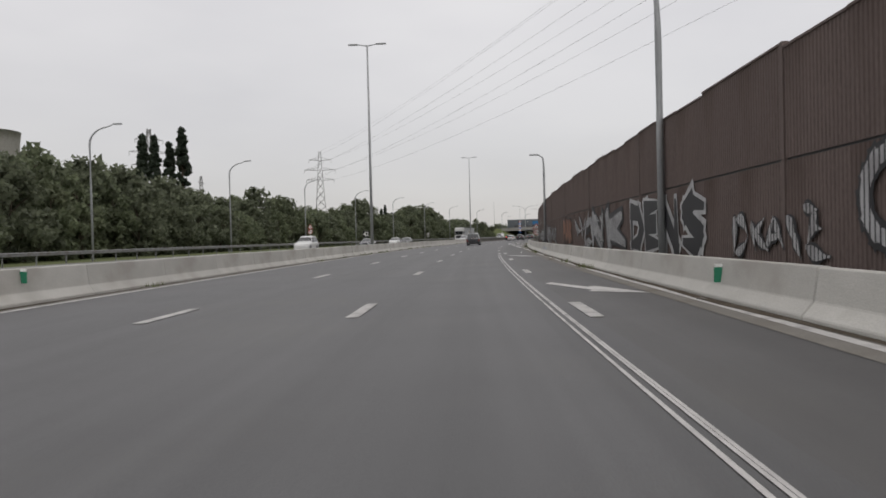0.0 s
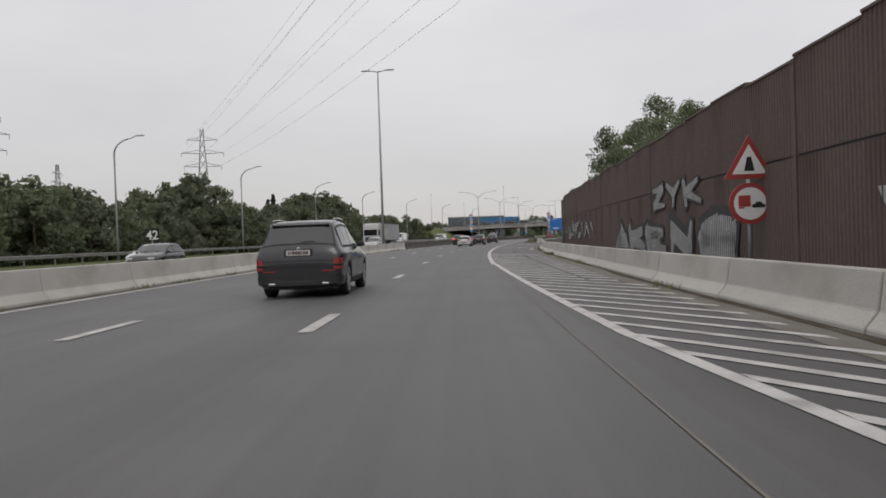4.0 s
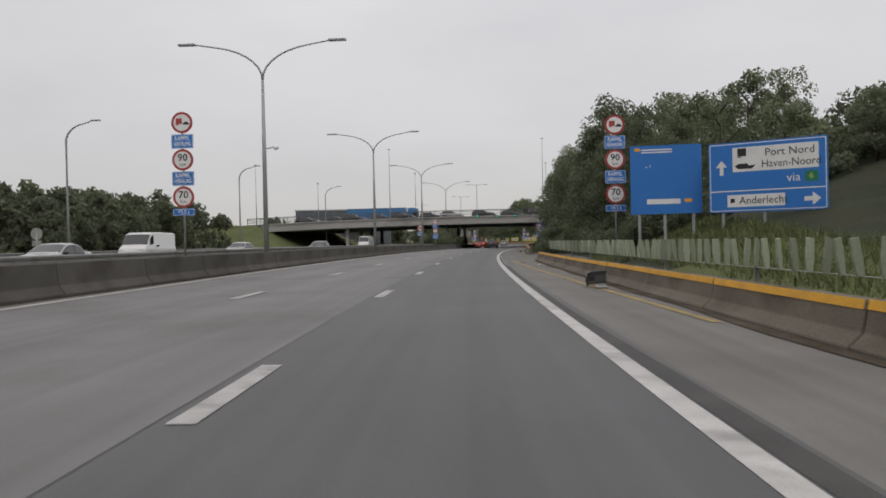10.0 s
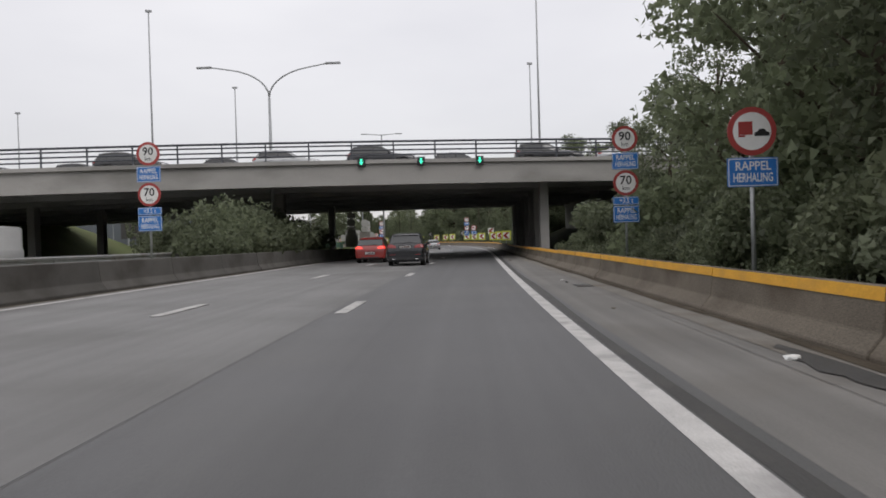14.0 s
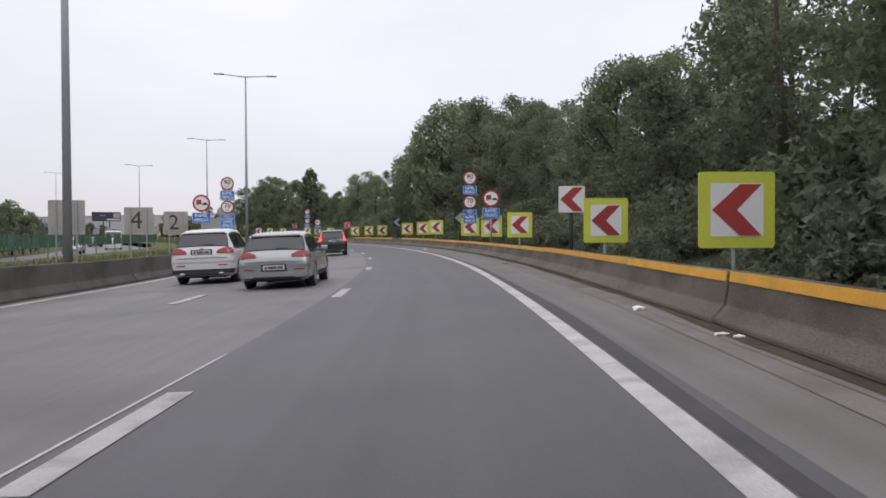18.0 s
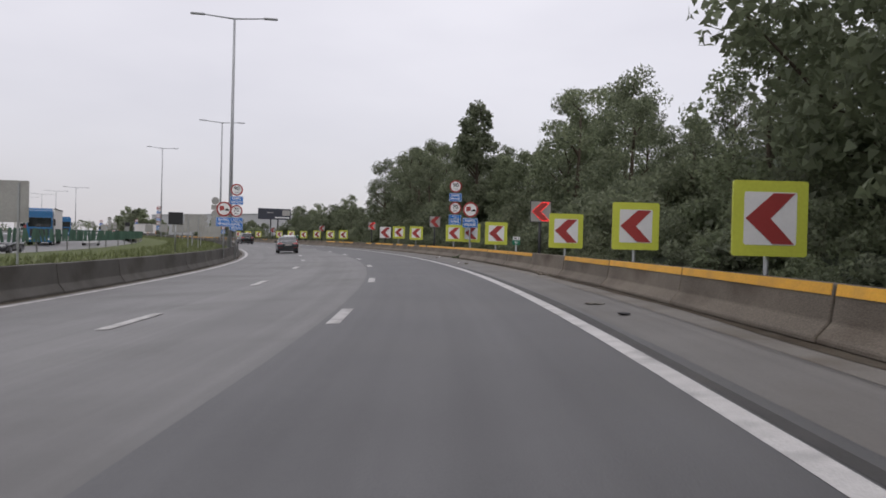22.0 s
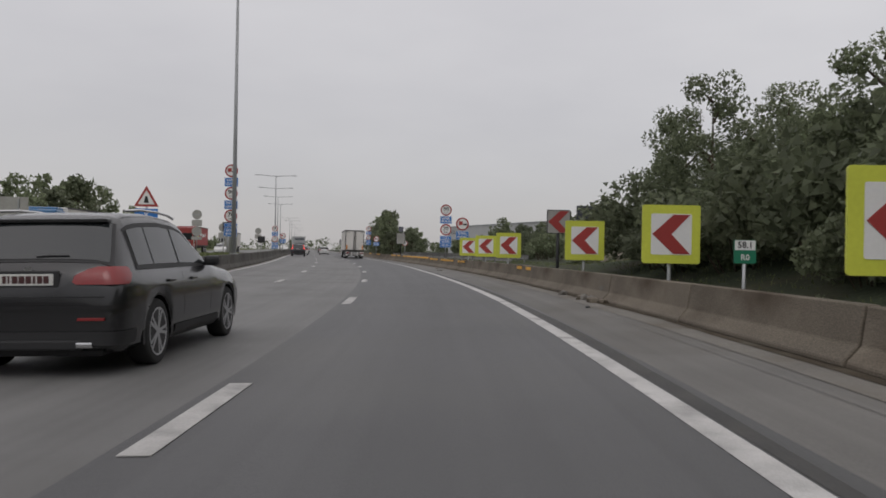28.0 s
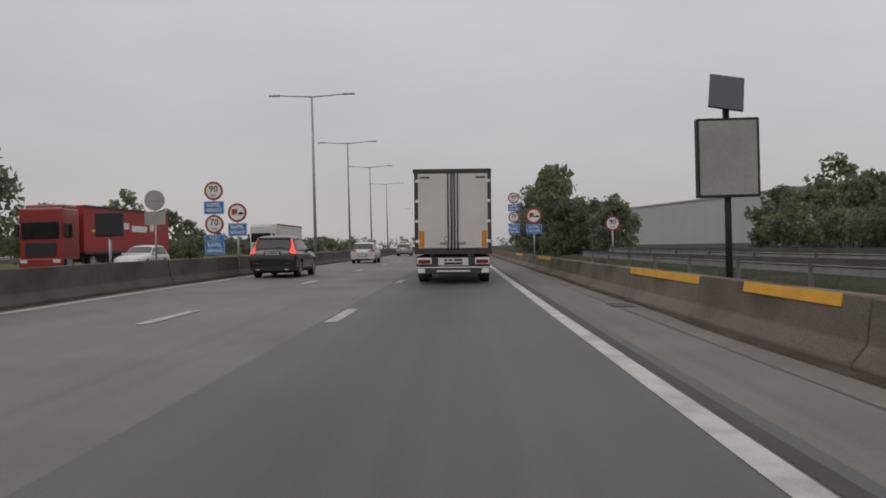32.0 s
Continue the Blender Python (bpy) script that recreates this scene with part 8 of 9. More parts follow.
# ---------------------------------------------------------------- graffiti on the noise wall
GLYPH = {
    "A": [[(0, 0), (0.42, 1), (0.85, 0)], [(0.2, 0.38), (0.66, 0.38)]], "K": [[(0, 0), (0, 1)], [(0.7, 1), (0.08, 0.5), (0.75, 0)]],
    "O": [[(0.36 + 0.36 * math.cos(a * 0.449), 0.5 + 0.47 * math.sin(a * 0.449)) for a in range(15)]], "M": [[(0, 0), (0.08, 1), (0.45, 0.4), (0.8, 1), (0.9, 0)]],
    "D": [[(0, 0), (0, 1), (0.5, 0.9), (0.7, 0.5), (0.5, 0.08), (0, 0)]], "S": [[(0.7, 0.9), (0.3, 1), (0.05, 0.78), (0.35, 0.52), (0.65, 0.3), (0.4, 0.0), (0, 0.1)]],
    "E": [[(0.65, 1), (0, 0.95), (0, 0.03), (0.68, 0)], [(0, 0.5), (0.5, 0.52)]], "N": [[(0, 0), (0.05, 1), (0.6, 0.05), (0.68, 1)]],
    "P": [[(0, 0), (0, 1), (0.55, 0.92), (0.6, 0.6), (0.05, 0.45)]], "Z": [[(0, 0.95), (0.65, 1), (0.05, 0.05), (0.75, 0)]], "U": [[(0, 1), (0.05, 0.2), (0.35, 0), (0.65, 0.25), (0.7, 1)]],
    "V": [[(0, 1), (0.4, 0), (0.8, 1)]], "Y": [[(0, 1), (0.35, 0.5), (0.75, 1)], [(0.35, 0.5), (0.3, 0)]], "I": [[(0, 0), (0.05, 1)]],
}
tagger = random.Random(21)


def ribbon(pts, w, lift_x, wob, verts, faces, place, ribs=False):
    """A thick painted stroke laid on the wall, pointed towards its ends."""
    last = len(pts) - 2
    for i, (a, b) in enumerate(zip(pts, pts[1:])):
        (x0, z0), (x1, z1) = a, b
        ln = math.hypot(x1 - x0, z1 - z0) or 1
        ux, uz = (x1 - x0) / ln, (z1 - z0) / ln
        nx, nz = -uz, ux
        e = w * 0.45
        x0, z0, x1, z1 = x0 - ux * e, z0 - uz * e, x1 + ux * e, z1 + uz * e
        wa = w / 2 * tagger.uniform(0.85, 1.2) * (0.45 if i == 0 and last else 1.0)
        wb = w / 2 * tagger.uniform(0.85, 1.2) * (0.35 if i == last and last else 1.0)
        quad = [(x0 + nx * wa, z0 + nz * wa), (x0 - nx * wa, z0 - nz * wa), (x1 - nx * wb, z1 - nz * wb), (x1 + nx * wb, z1 + nz * wb)]
        off = lift_x + 0.0012 * (i % 3)
        if ribs:
            columns(quad, off, verts, faces, place)
            continue
        base = len(verts)
        verts += [place(x, z, off) for x, z in quad]
        faces.append((base, base + 1, base + 2, base + 3))


def spans(shape, x):
    """Where a vertical line at x runs inside an outline."""
    hits = []
    for (x0, z0), (x1, z1) in zip(shape, shape[1:] + shape[:1]):
        if (x0 <= x < x1) or (x1 <= x < x0):
            hits.append(z0 + (z1 - z0) * (x - x0) / (x1 - x0))
    hits.sort()
    return hits


def columns(shape, off, verts, faces, place, period=0.14, duty=0.68):
    """Paint that lies on the raised ribs of the sheet alone."""
    lo, hi = min(x for x, _ in shape), max(x for x, _ in shape)
    for k in range(int(math.floor(lo / period)), int(math.ceil(hi / period)) + 1):
        a, b = max(k * period, lo + 0.002), min((k + duty) * period, hi - 0.002)
        if b - a < 0.01:
            continue
        p, q = spans(shape, a), spans(shape, b)
        if len(p) != len(q) or not p:
            p = q = spans(shape, (a + b) / 2)
        for i in range(0, len(p) - 1, 2):
            base = len(verts)
            verts += [place(a, p[i], off), place(b, q[i], off), place(b, q[i + 1], off), place(a, p[i + 1], off)]
            faces.append((base, base + 1, base + 2, base + 3))


def on_wall(x, z, off):
    """A spot on the wall's face; x runs against the road."""
    m, _ = between(-x, -x + 0.5, lambda v: knots(WALL, v))
    return tuple(m @ Vector((-0.035 - off, 0, z)))


def slash(s0, z0, s1, z1, w, bend):
    """The outline of one pointed, bowed stroke."""
    x0, x1 = -s0, -s1
    ln = math.hypot(x1 - x0, z1 - z0)
    nx, nz = -(z1 - z0) / ln, (x1 - x0) / ln
    over, under = [], []
    for i in range(9):
        u = i / 8
        c = 4 * u * (1 - u) * bend
        h = w / 2 * (0.12 + 0.88 * math.sin(math.pi * min(u * 1.25, 1) ** 0.8 * 0.98))
        x, z = x0 + (x1 - x0) * u + nx * c, z0 + (z1 - z0) * u + nz * c
        over.append((x + nx * h, z + nz * h))
        under.append((x - nx * h, z - nz * h))
    return over + under[::-1]


def wild(label, strokes, marks=()):
    """A piece of pointed strokes, outlined in black, with black cuts in it."""
    thing = empty("graffiti", label, "graffiti")
    for i, (s0, z0, s1, z1, w, bend) in enumerate(strokes):
        verts, faces = [], []
        rim = slash(s0, z0, s1, z1, w + 0.12, bend)
        for k in range(8):
            base = len(verts)
            verts += [on_wall(x, z, 0.0006 * i) for x, z in (rim[k], rim[k + 1], rim[16 - k], rim[17 - k])]
            faces.append((base, base + 1, base + 2, base + 3))
        obj("outline", verts, faces, M["graffiti_black"], thing)
        verts, faces = [], []
        columns(slash(s0, z0, s1, z1, w, bend), 0.010 + 0.0006 * i, verts, faces, on_wall)
        obj("letter", verts, faces, M["graffiti_white"], thing)
    for i, (s0, z0, s1, z1, w, bend) in enumerate(marks):
        cut = slash(s0, z0, s1, z1, w, bend)
        obj("cut", [on_wall(x, z, 0.018 + 0.0006 * i) for x, z in cut], [(k, k + 1, 16 - k, 17 - k) for k in range(8)], M["graffiti_black"], thing)


def graffiti(text, s_left, s_right, z0, z1, fill, edge="graffiti_black", label="", weight=0.22):
    """Writing sprayed on the wall; s_left is where it begins, farther along the road."""
    n = len(text)
    cell = (s_left - s_right) / n
    h = z1 - z0

    def place(x, z, off):
        s = s_left - x
        m, _ = between(s, s + 0.5, lambda v: knots(WALL, v))
        p = m @ Vector((-0.035 - off, 0, z))
        return (p.x, p.y, p.z)

    thing = empty("graffiti", label or "silver graffiti lettering with dark outlines on the rusty wall", "graffiti")
    for key, off, grow in ((edge, 0.0, 1.55), (fill, 0.006, 1.0)):
        for i, ch in enumerate(text):
            verts, faces = [], []
            for st in GLYPH[ch]:
                pts = [(cell * (i + 0.12) + x * cell * 0.95 + 0.05 * cell * math.sin(z * 3 + i), z0 + h * (0.08 + 0.86 * z) + 0.06 * h * math.sin(i * 2.1)) for x, z in st]
                ribbon(pts, cell * weight * grow * 0.9, off, 0, verts, faces, place, grow == 1.0 and key == "graffiti_white" and cell > 1.0)
            obj("letter", verts, faces, M[key], thing)
    return thing


SILVER = "silver graffiti lettering with dark outlines on the rusty wall"
for text, s0, s1, z0, z1, fill, rim, label, weight in (
    ("DENS", 27.6, 18.4, 0.66, 1.98, "graffiti_black", "graffiti_white", "bubble graffiti lettering outlined in white on the rusty wall", 0.25),
    ("O", 11.7, 8.6, 0.78, 2.35, "graffiti_white", "graffiti_black", "large outlined graffiti head shape on the rusty wall", 0.09),
    ("NK", 37.4, 28.4, 0.7, 1.8, "graffiti_white", "graffiti_black", SILVER, 0.2),
    ("PUNK", 51.2, 45.9, 0.8, 1.95, "graffiti_orange", "graffiti_black", "faded orange and brown graffiti with dark outlines", 0.4),
    ("AKOMY", 70.1, 63.4, 0.56, 1.88, "graffiti_white", "graffiti_black", SILVER, 0.28),
    ("ES", 75.4, 72.6, 0.75, 2.15, "graffiti_black", "graffiti_white", "thin white graffiti outlines on the rusty wall", 0.12),
    ("ZNS", 81.6, 76.0, 0.66, 1.6, "graffiti_white", "graffiti_black", SILVER, 0.26),
    ("AKENO", 130.0, 113.0, 0.6, 1.2, "graffiti_white", "graffiti_black", SILVER, 0.2),
    ("ZYK", 122.0, 116.0, 1.9, 2.5, "graffiti_white", "graffiti_black", SILVER, 0.16),
    ("AS", 184.2, 179.6, 0.9, 1.75, "graffiti_white", "graffiti_black", SILVER, 0.12),
    ("MAD", 178.4, 171.2, 0.72, 1.88, "graffiti_white", "graffiti_black", SILVER, 0.3),
    ("DNYZ", 170.6, 164.2, 0.66, 1.9, "graffiti_blue", "graffiti_black", "blue graffiti lettering with dark outlines", 0.4),
    ("D", 164.1, 162.6, 0.66, 1.5, "graffiti_orange", "graffiti_black", "orange graffiti flash on the wall", 0.2),
    ("NI", 192.0, 187.4, 0.62, 2.1, "graffiti_white", "graffiti_black", SILVER, 0.26),
    ("SKAM", 199.4, 194.0, 0.6, 1.7, "graffiti_white", "graffiti_black", SILVER, 0.26),
    ("YES", 205.2, 199.8, 0.6, 1.85, "graffiti_white", "graffiti_black", SILVER, 0.24),
    ("AD", 209.5, 206.4, 0.7, 1.8, "graffiti_blue", "graffiti_white", "pale blue graffiti near the end of the wall", 0.3),
):
    graffiti(text, s0, s1, z0, z1, fill, rim, label, weight)
PIECE = "wild pointed silver graffiti piece on the ribbed rusty wall"
wild(PIECE, ((107.5, 1.7, 107.2, 0.95, 0.35, 0.25), (107.3, 1.05, 104.4, 1.2, 0.34, -0.05), (104.6, 1.7, 102.6, 0.48, 0.6, 0.2), (102.0, 1.75, 100.6, 0.9, 0.45, 0.1), (104.0, 1.05, 99.0, 1.72, 0.24, -0.1), (101.2, 1.15, 97.1, 0.54, 0.42, 0.12), (98.3, 1.65, 97.0, 0.6, 0.55, 0.1), (96.5, 1.68, 96.1, 0.88, 0.5, 0.75)), ((103.6, 1.25, 103.0, 0.8, 0.1, 0),))
wild(PIECE, ((93.6, 1.9, 92.4, 0.62, 0.85, 0.0), (92.4, 1.9, 91.3, 1.15, 0.32, 0.05), (91.9, 0.8, 90.1, 1.7, 0.32, -0.1), (94.4, 1.6, 93.5, 1.05, 0.2, -0.15), (92.0, 0.85, 91.6, 0.5, 0.12, 0.05)), ((93.2, 1.55, 92.6, 1.35, 0.28, 0.05), (93.5, 1.78, 93.25, 1.72, 0.08, 0)))
wild(PIECE, ((90.1, 2.05, 89.5, 1.2, 0.28, 0.1), (89.3, 2.05, 88.8, 1.0, 0.3, -0.05), (89.0, 1.72, 87.7, 1.62, 0.2, 0.0), (87.75, 1.75, 88.6, 1.08, 0.3, 0.1), (88.75, 1.1, 87.1, 0.88, 0.3, -0.05), (87.3, 1.5, 87.25, 0.95, 0.2, 0.0), (87.0, 1.28, 86.75, 0.8, 0.2, 0.02)), ((88.2, 1.3, 87.8, 1.22, 0.08, 0),))
wild(PIECE, ((153.4, 1.9, 153.4, 0.9, 0.42, 0.7), (152.7, 0.8, 149.5, 1.9, 0.3, 0.12), (152.6, 0.85, 148.1, 1.08, 0.36, 0.16), (149.4, 2.0, 148.1, 1.06, 0.62, 0.05), (149.0, 1.65, 147.4, 1.4, 0.38, 0.0), (147.7, 2.05, 147.5, 1.3, 0.32, 0.0), (147.8, 0.86, 146.2, 1.85, 0.34, 0.1), (147.4, 1.8, 145.3, 1.0, 0.42, 0.05), (146.5, 1.5, 144.0, 1.8, 0.3, 0.18), (145.6, 1.05, 143.0, 1.4, 0.3, -0.1)), ((146.0, 1.55, 144.8, 1.6, 0.1, 0.05),))
wild(PIECE, ((143.2, 1.95, 142.4, 0.85, 0.4, 0.1), (141.8, 0.9, 140.0, 1.85, 0.3, 0.1), (140.9, 1.8, 138.8, 0.9, 0.36, 0.05), (138.6, 1.7, 137.4, 0.9, 0.3, 0.3)))
wild(PIECE, ((44.3, 2.0, 40.9, 1.4, 0.42, -0.3), (43.3, 1.45, 42.7, 1.0, 0.3, 0.0), (41.2, 1.5, 40.5, 0.9, 0.35, 0.05), (42.0, 2.1, 40.3, 1.45, 0.34, -0.12), (39.4, 2.0, 40.5, 1.3, 0.3, 0.1), (39.9, 0.5, 38.9, 1.9, 0.5, 0.1), (39.6, 0.66, 36.7, 0.8, 0.46, 0.05), (39.2, 1.6, 36.9, 1.75, 0.46, 0.1), (37.5, 2.0, 36.6, 0.7, 0.6, -0.05), (38.6, 1.75, 37.9, 2.4, 0.2, 0.0), (36.3, 1.1, 34.6, 1.5, 0.35, 0.1), (36.4, 2.0, 34.5, 1.7, 0.3, 0.0), (35.6, 1.4, 33.4, 0.8, 0.4, 0.05), (34.6, 1.9, 33.2, 1.4, 0.25, 0.1)), ((39.1, 1.22, 37.3, 1.4, 0.34, 0.02),))
wild(PIECE, ((16.6, 1.5, 16.7, 0.6, 0.26, 0.05), (16.5, 1.4, 15.8, 1.0, 0.26, 0.15), (16.6, 0.7, 15.8, 1.05, 0.2, -0.1), (15.6, 1.35, 15.4, 0.75, 0.2, 0.0), (15.5, 1.0, 14.9, 1.4, 0.18, 0.0), (15.4, 1.05, 14.7, 0.75, 0.2, 0.0), (14.8, 0.8, 14.5, 1.4, 0.2, 0.0), (14.5, 1.4, 14.0, 0.8, 0.2, 0.0), (14.7, 1.0, 14.1, 1.05, 0.14, 0.0), (13.9, 1.4, 13.5, 0.75, 0.28, 0.1), (13.6, 1.1, 13.3, 0.65, 0.24, 0.0), (13.2, 1.52, 12.6, 1.45, 0.18, 0.0), (12.7, 1.5, 13.1, 0.85, 0.24, 0.05), (13.1, 0.85, 12.2, 0.72, 0.24, -0.05), (12.9, 1.2, 12.5, 1.15, 0.14, 0.0)))
wild(PIECE, ((63.2, 1.45, 61.6, 0.8, 0.36, -0.2), (62.2, 1.3, 61.0, 1.2, 0.28, 0.0), (61.4, 1.8, 60.8, 0.8, 0.34, 0.0), (60.9, 1.3, 59.9, 1.85, 0.28, 0.0), (60.8, 1.3, 59.7, 0.65, 0.34, 0.0), (59.8, 1.75, 59.2, 0.7, 0.38, 0.0), (59.2, 0.7, 58.3, 1.75, 0.34, 0.05), (58.5, 1.7, 57.2, 1.55, 0.28, 0.0), (57.4, 1.6, 58.1, 0.75, 0.34, 0.0), (58.2, 0.75, 56.9, 0.65, 0.28, 0.0)))
wild("row of small thin silver graffiti tags on the rusty wall", ((159.2, 1.5, 158.5, 0.84, 0.16, 0.0), (158.6, 0.85, 157.6, 1.5, 0.12, 0.0), (157.4, 1.5, 156.5, 1.0, 0.14, 0.05), (156.2, 1.75, 156.0, 0.88, 0.26, 0.15), (155.5, 1.35, 154.2, 1.3, 0.1, 0.05), (154.1, 1.6, 153.8, 1.15, 0.14, 0.02), (160.4, 1.4, 159.6, 0.95, 0.1, 0.1)))
for s0, s1, z0, z1, n, seed in ((88.1, 86.0, 2.3, 3.2, 7, 3), (93.8, 92.3, 2.3, 2.9, 6, 4), (90.0, 88.9, 2.1, 2.62, 5, 5), (102.8, 100.9, 2.2, 2.8, 6, 6), (100.2, 97.6, 2.25, 2.9, 7, 7), (84.2, 82.6, 2.3, 2.75, 6, 8), (95.6, 94.8, 2.1, 2.5, 4, 9)):
    spray = random.Random(seed)
    thing = empty("graffiti", "thin white looping graffiti tag high on the rusty wall", "graffiti")
    for k in range(n):
        u, h = (k + 0.5) / n, z1 - z0
        a, b = s0 + (s1 - s0) * u + spray.uniform(-0.12, 0.12), s0 + (s1 - s0) * (u + spray.uniform(-0.1, 0.35) / n * 2)
        up = k % 2
        cut = slash(a, z0 + h * spray.uniform(0, 0.25) if up else z1 - h * spray.uniform(0, 0.25), b, z1 - h * spray.uniform(0, 0.3) if up else z0 + h * spray.uniform(0, 0.3), 0.085, spray.uniform(-0.28, 0.28))
        obj("stroke", [on_wall(x, z, 0.004 + 0.0008 * k) for x, z in cut], [(i, i + 1, 16 - i, 17 - i) for i in range(8)], M["graffiti_white"], thing)
# a bow-shaped piece, two wide lobes that meet in a knot
bow = empty("graffiti", "wide bow-shaped silver graffiti piece on the rusty wall", "graffiti")
for s0, s1 in ((86.5, 84.3), (81.7, 84.1)):
    for key, off, grow in (("graffiti_black", 0.0, 1.12), ("graffiti_white", 0.008, 1.0), ("graffiti_black", 0.016, 0.3)):
        ring = []
        for u, z in ((0.0, 1.62), (0.5, 1.42), (1.0, 1.28), (1.0, 1.02), (0.6, 0.92), (0.22, 0.54), (0.12, 1.0)):
            ring.append((-(s0 + (s1 - s0) * (0.45 + (u - 0.45) * grow)), 1.12 + (z - 1.12) * grow))
        verts, faces = [], []
        if key == "graffiti_white":
            columns(ring, off, verts, faces, on_wall)
        else:
            verts, faces = [on_wall(x, z, off) for x, z in ring], [tuple(range(len(ring)))]
        obj("lobe", verts, faces, M[key], bow)


# scrawls on the barrier's face
def scrawl(s, d_of, z, w, h, key, profile):
    thing = empty("graffiti_tag", "small black scrawl sprayed on the barrier", "graffiti")
    lean = math.atan2(profile[3][0] - profile[2][0], profile[3][1] - profile[2][1])
    for k in range(6):
        a = s + w / 2 - k * w / 6
        verts, faces = [], []

        def place(x, zz, off):
            m, _ = between(a, a + 0.3, d_of)
            return tuple(m @ Vector((profile[2][0] + (zz - profile[2][1]) * math.tan(lean) - 0.012 - off, -x, zz)))

        pts = [(0, z), (w * 0.05, z + h * tagger.uniform(0.5, 1)), (w * 0.1, z + h * tagger.uniform(0, 0.4)), (w * 0.16, z + h * tagger.uniform(0.6, 1))]
        ribbon(pts, 0.03, 0, 0, verts, faces, place)
        obj("stroke", verts, faces, M[key], thing)


scrawl(160.6, lambda v: knots(RIGHT_BARRIER, v), 0.30, 1.4, 0.3, "graffiti_black", HALF)
scrawl(170.0, lambda v: knots(RIGHT_BARRIER, v), 0.32, 0.8, 0.25, "graffiti_black", HALF)
scrawl(199.5, lambda v: knots(RIGHT_BARRIER, v), 0.30, 1.4, 0.3, "graffiti_black", HALF)
scrawl(77.0, lambda v: knots(RIGHT_BARRIER, v), 0.30, 1.6, 0.3, "graffiti_black", HALF)
scrawl(51.0, lambda v: knots(RIGHT_BARRIER, v), 0.30, 3.0, 0.25, "graffiti_blue", HALF)

# ---------------------------------------------------------------- green marker plates on the barriers
for s, d, z in ((17.0, LEFT_BARRIER + 0.2, 0.55), (13.6, 3.2, 0.45)):
    b = empty("marker_plate", "small green and white marker plate on the barrier", "marker", at(s, d, 0))
    poly("plate", rounded(0.16, 0.26, 0.01, z=z), -0.01, M["sign_green"], b, depth=0.01)
    poly("plate_stripe", rounded(0.13, 0.06, 0.005, z=z + 0.16), -0.012, M["sign_white"], b, depth=0.01)


# ---------------------------------------------------------------- steel guard rails of the opposite carriageway
def guard_rail(name, label, s0, s1, d, top=0.78):
    thing = empty(name, label, "guard rail", kind="structure")
    prof = [(0.0, top - 0.31), (0.05, top - 0.27), (0.05, top - 0.2), (0.0, top - 0.155), (0.05, top - 0.11), (0.05, top - 0.04), (0.0, top), (-0.012, top), (0.03, top - 0.155), (-0.012, top - 0.31)]
    extrude("rail", s0, s1, prof, M["rail_old"], 6, thing, d=d)
    me = mesh_of("rail_post", boxed(-0.05, 0.05, -0.03, 0.03, -0.3, top - 0.06), M["rail_old"])
    for s in np.arange(s0 + 1, s1, 4.0):
        p = road(s, value(d, s))
        share("rail_post", me, pose(p.x, p.y, p.z, 0, 0, math.degrees(heading(s))), thing)
    return thing


guard_rail("guard_rail_far", "weathered steel guard rail beyond the opposite carriageway", -40, 420, -34.6, 0.95)
guard_rail("guard_rail_median", "weathered steel guard rail along the median", 196, 400, -13.9, 0.95)
guard_rail("guard_rail_bend", "weathered steel guard rail beyond the bend", 440, 760, lambda s: knots(OPP_OUT, s) - 0.6, 0.85)
guard_rail("guard_rail_verge", "bent galvanised guard rail in the right-hand verge", 672, 740, lambda s: 6.4 - (s - 672) * 0.02, 0.85)
guard_rail("guard_rail_verge", "second galvanised guard rail behind the verge", 676, 742, lambda s: 8.6 - (s - 672) * 0.025, 1.0)


# ---------------------------------------------------------------- anti-glare fins
def fins(name, label, s0, s1, d, z, key, pitch, h, seed):
    r = random.Random(seed)
    thing = empty(name, label, "screen", kind="structure")
    me = mesh_of("fin", prism([(-0.06, 0), (-0.085, h * 0.45), (-0.07, h), (0.07, h * 0.98), (0.085, h * 0.45), (0.06, 0)], 0.03, 0), M[key])
    s = s0
    k = 0
    while s < s1 and k < 300:
        p = road(s, value(d, s))
        zz = value(z, s)
        share("fin", me, Matrix.Translation((p.x, p.y, zz)) @ Matrix.Rotation(heading(s) + radians(r.uniform(18, 50)), 4, "Z") @ Matrix.Rotation(radians(r.uniform(-12, 12)), 4, "Y"), thing)
        s += pitch * r.uniform(0.85, 1.2)
        k += 1
    post = mesh_of("post", boxed(-0.03, 0.03, -0.03, 0.03, -1.4, 0.05), M["rail_old"])
    for v in np.arange(s0, s1, 6.0):
        p = road(v, value(d, v))
        share("post", post, Matrix.Translation((p.x, p.y, value(z, v))), thing)
    strip("fin_rail", s0, s1, lambda v: value(d, v) - 0.06, lambda v: value(d, v) + 0.06, lambda v, q: value(z, v) + 0.05, M["rail_old"], 4, parent=thing)
    return thing


fins("fin_screen", "row of pale green plastic anti-glare fins behind the barrier", 245.0, 293.0, lambda s: knots(YELLOW_BARRIER, s) + 0.62, lambda s: 0.66, "fence_pale", 0.52, 0.5, 9)
fins("fin_screen", "row of dark green plastic anti-glare fins in the median", 432.0, 580.0, lambda s: knots(OPP_IN, s) + 0.4, 0.55, "fence_green", 0.66, 0.75, 10)
fins("fin_screen", "row of dark green plastic anti-glare fins in the median", 580.0, 660.0, lambda s: knots(OPP_IN, s) + 0.4, 0.6, "fence_green", 0.66, 0.75, 11)

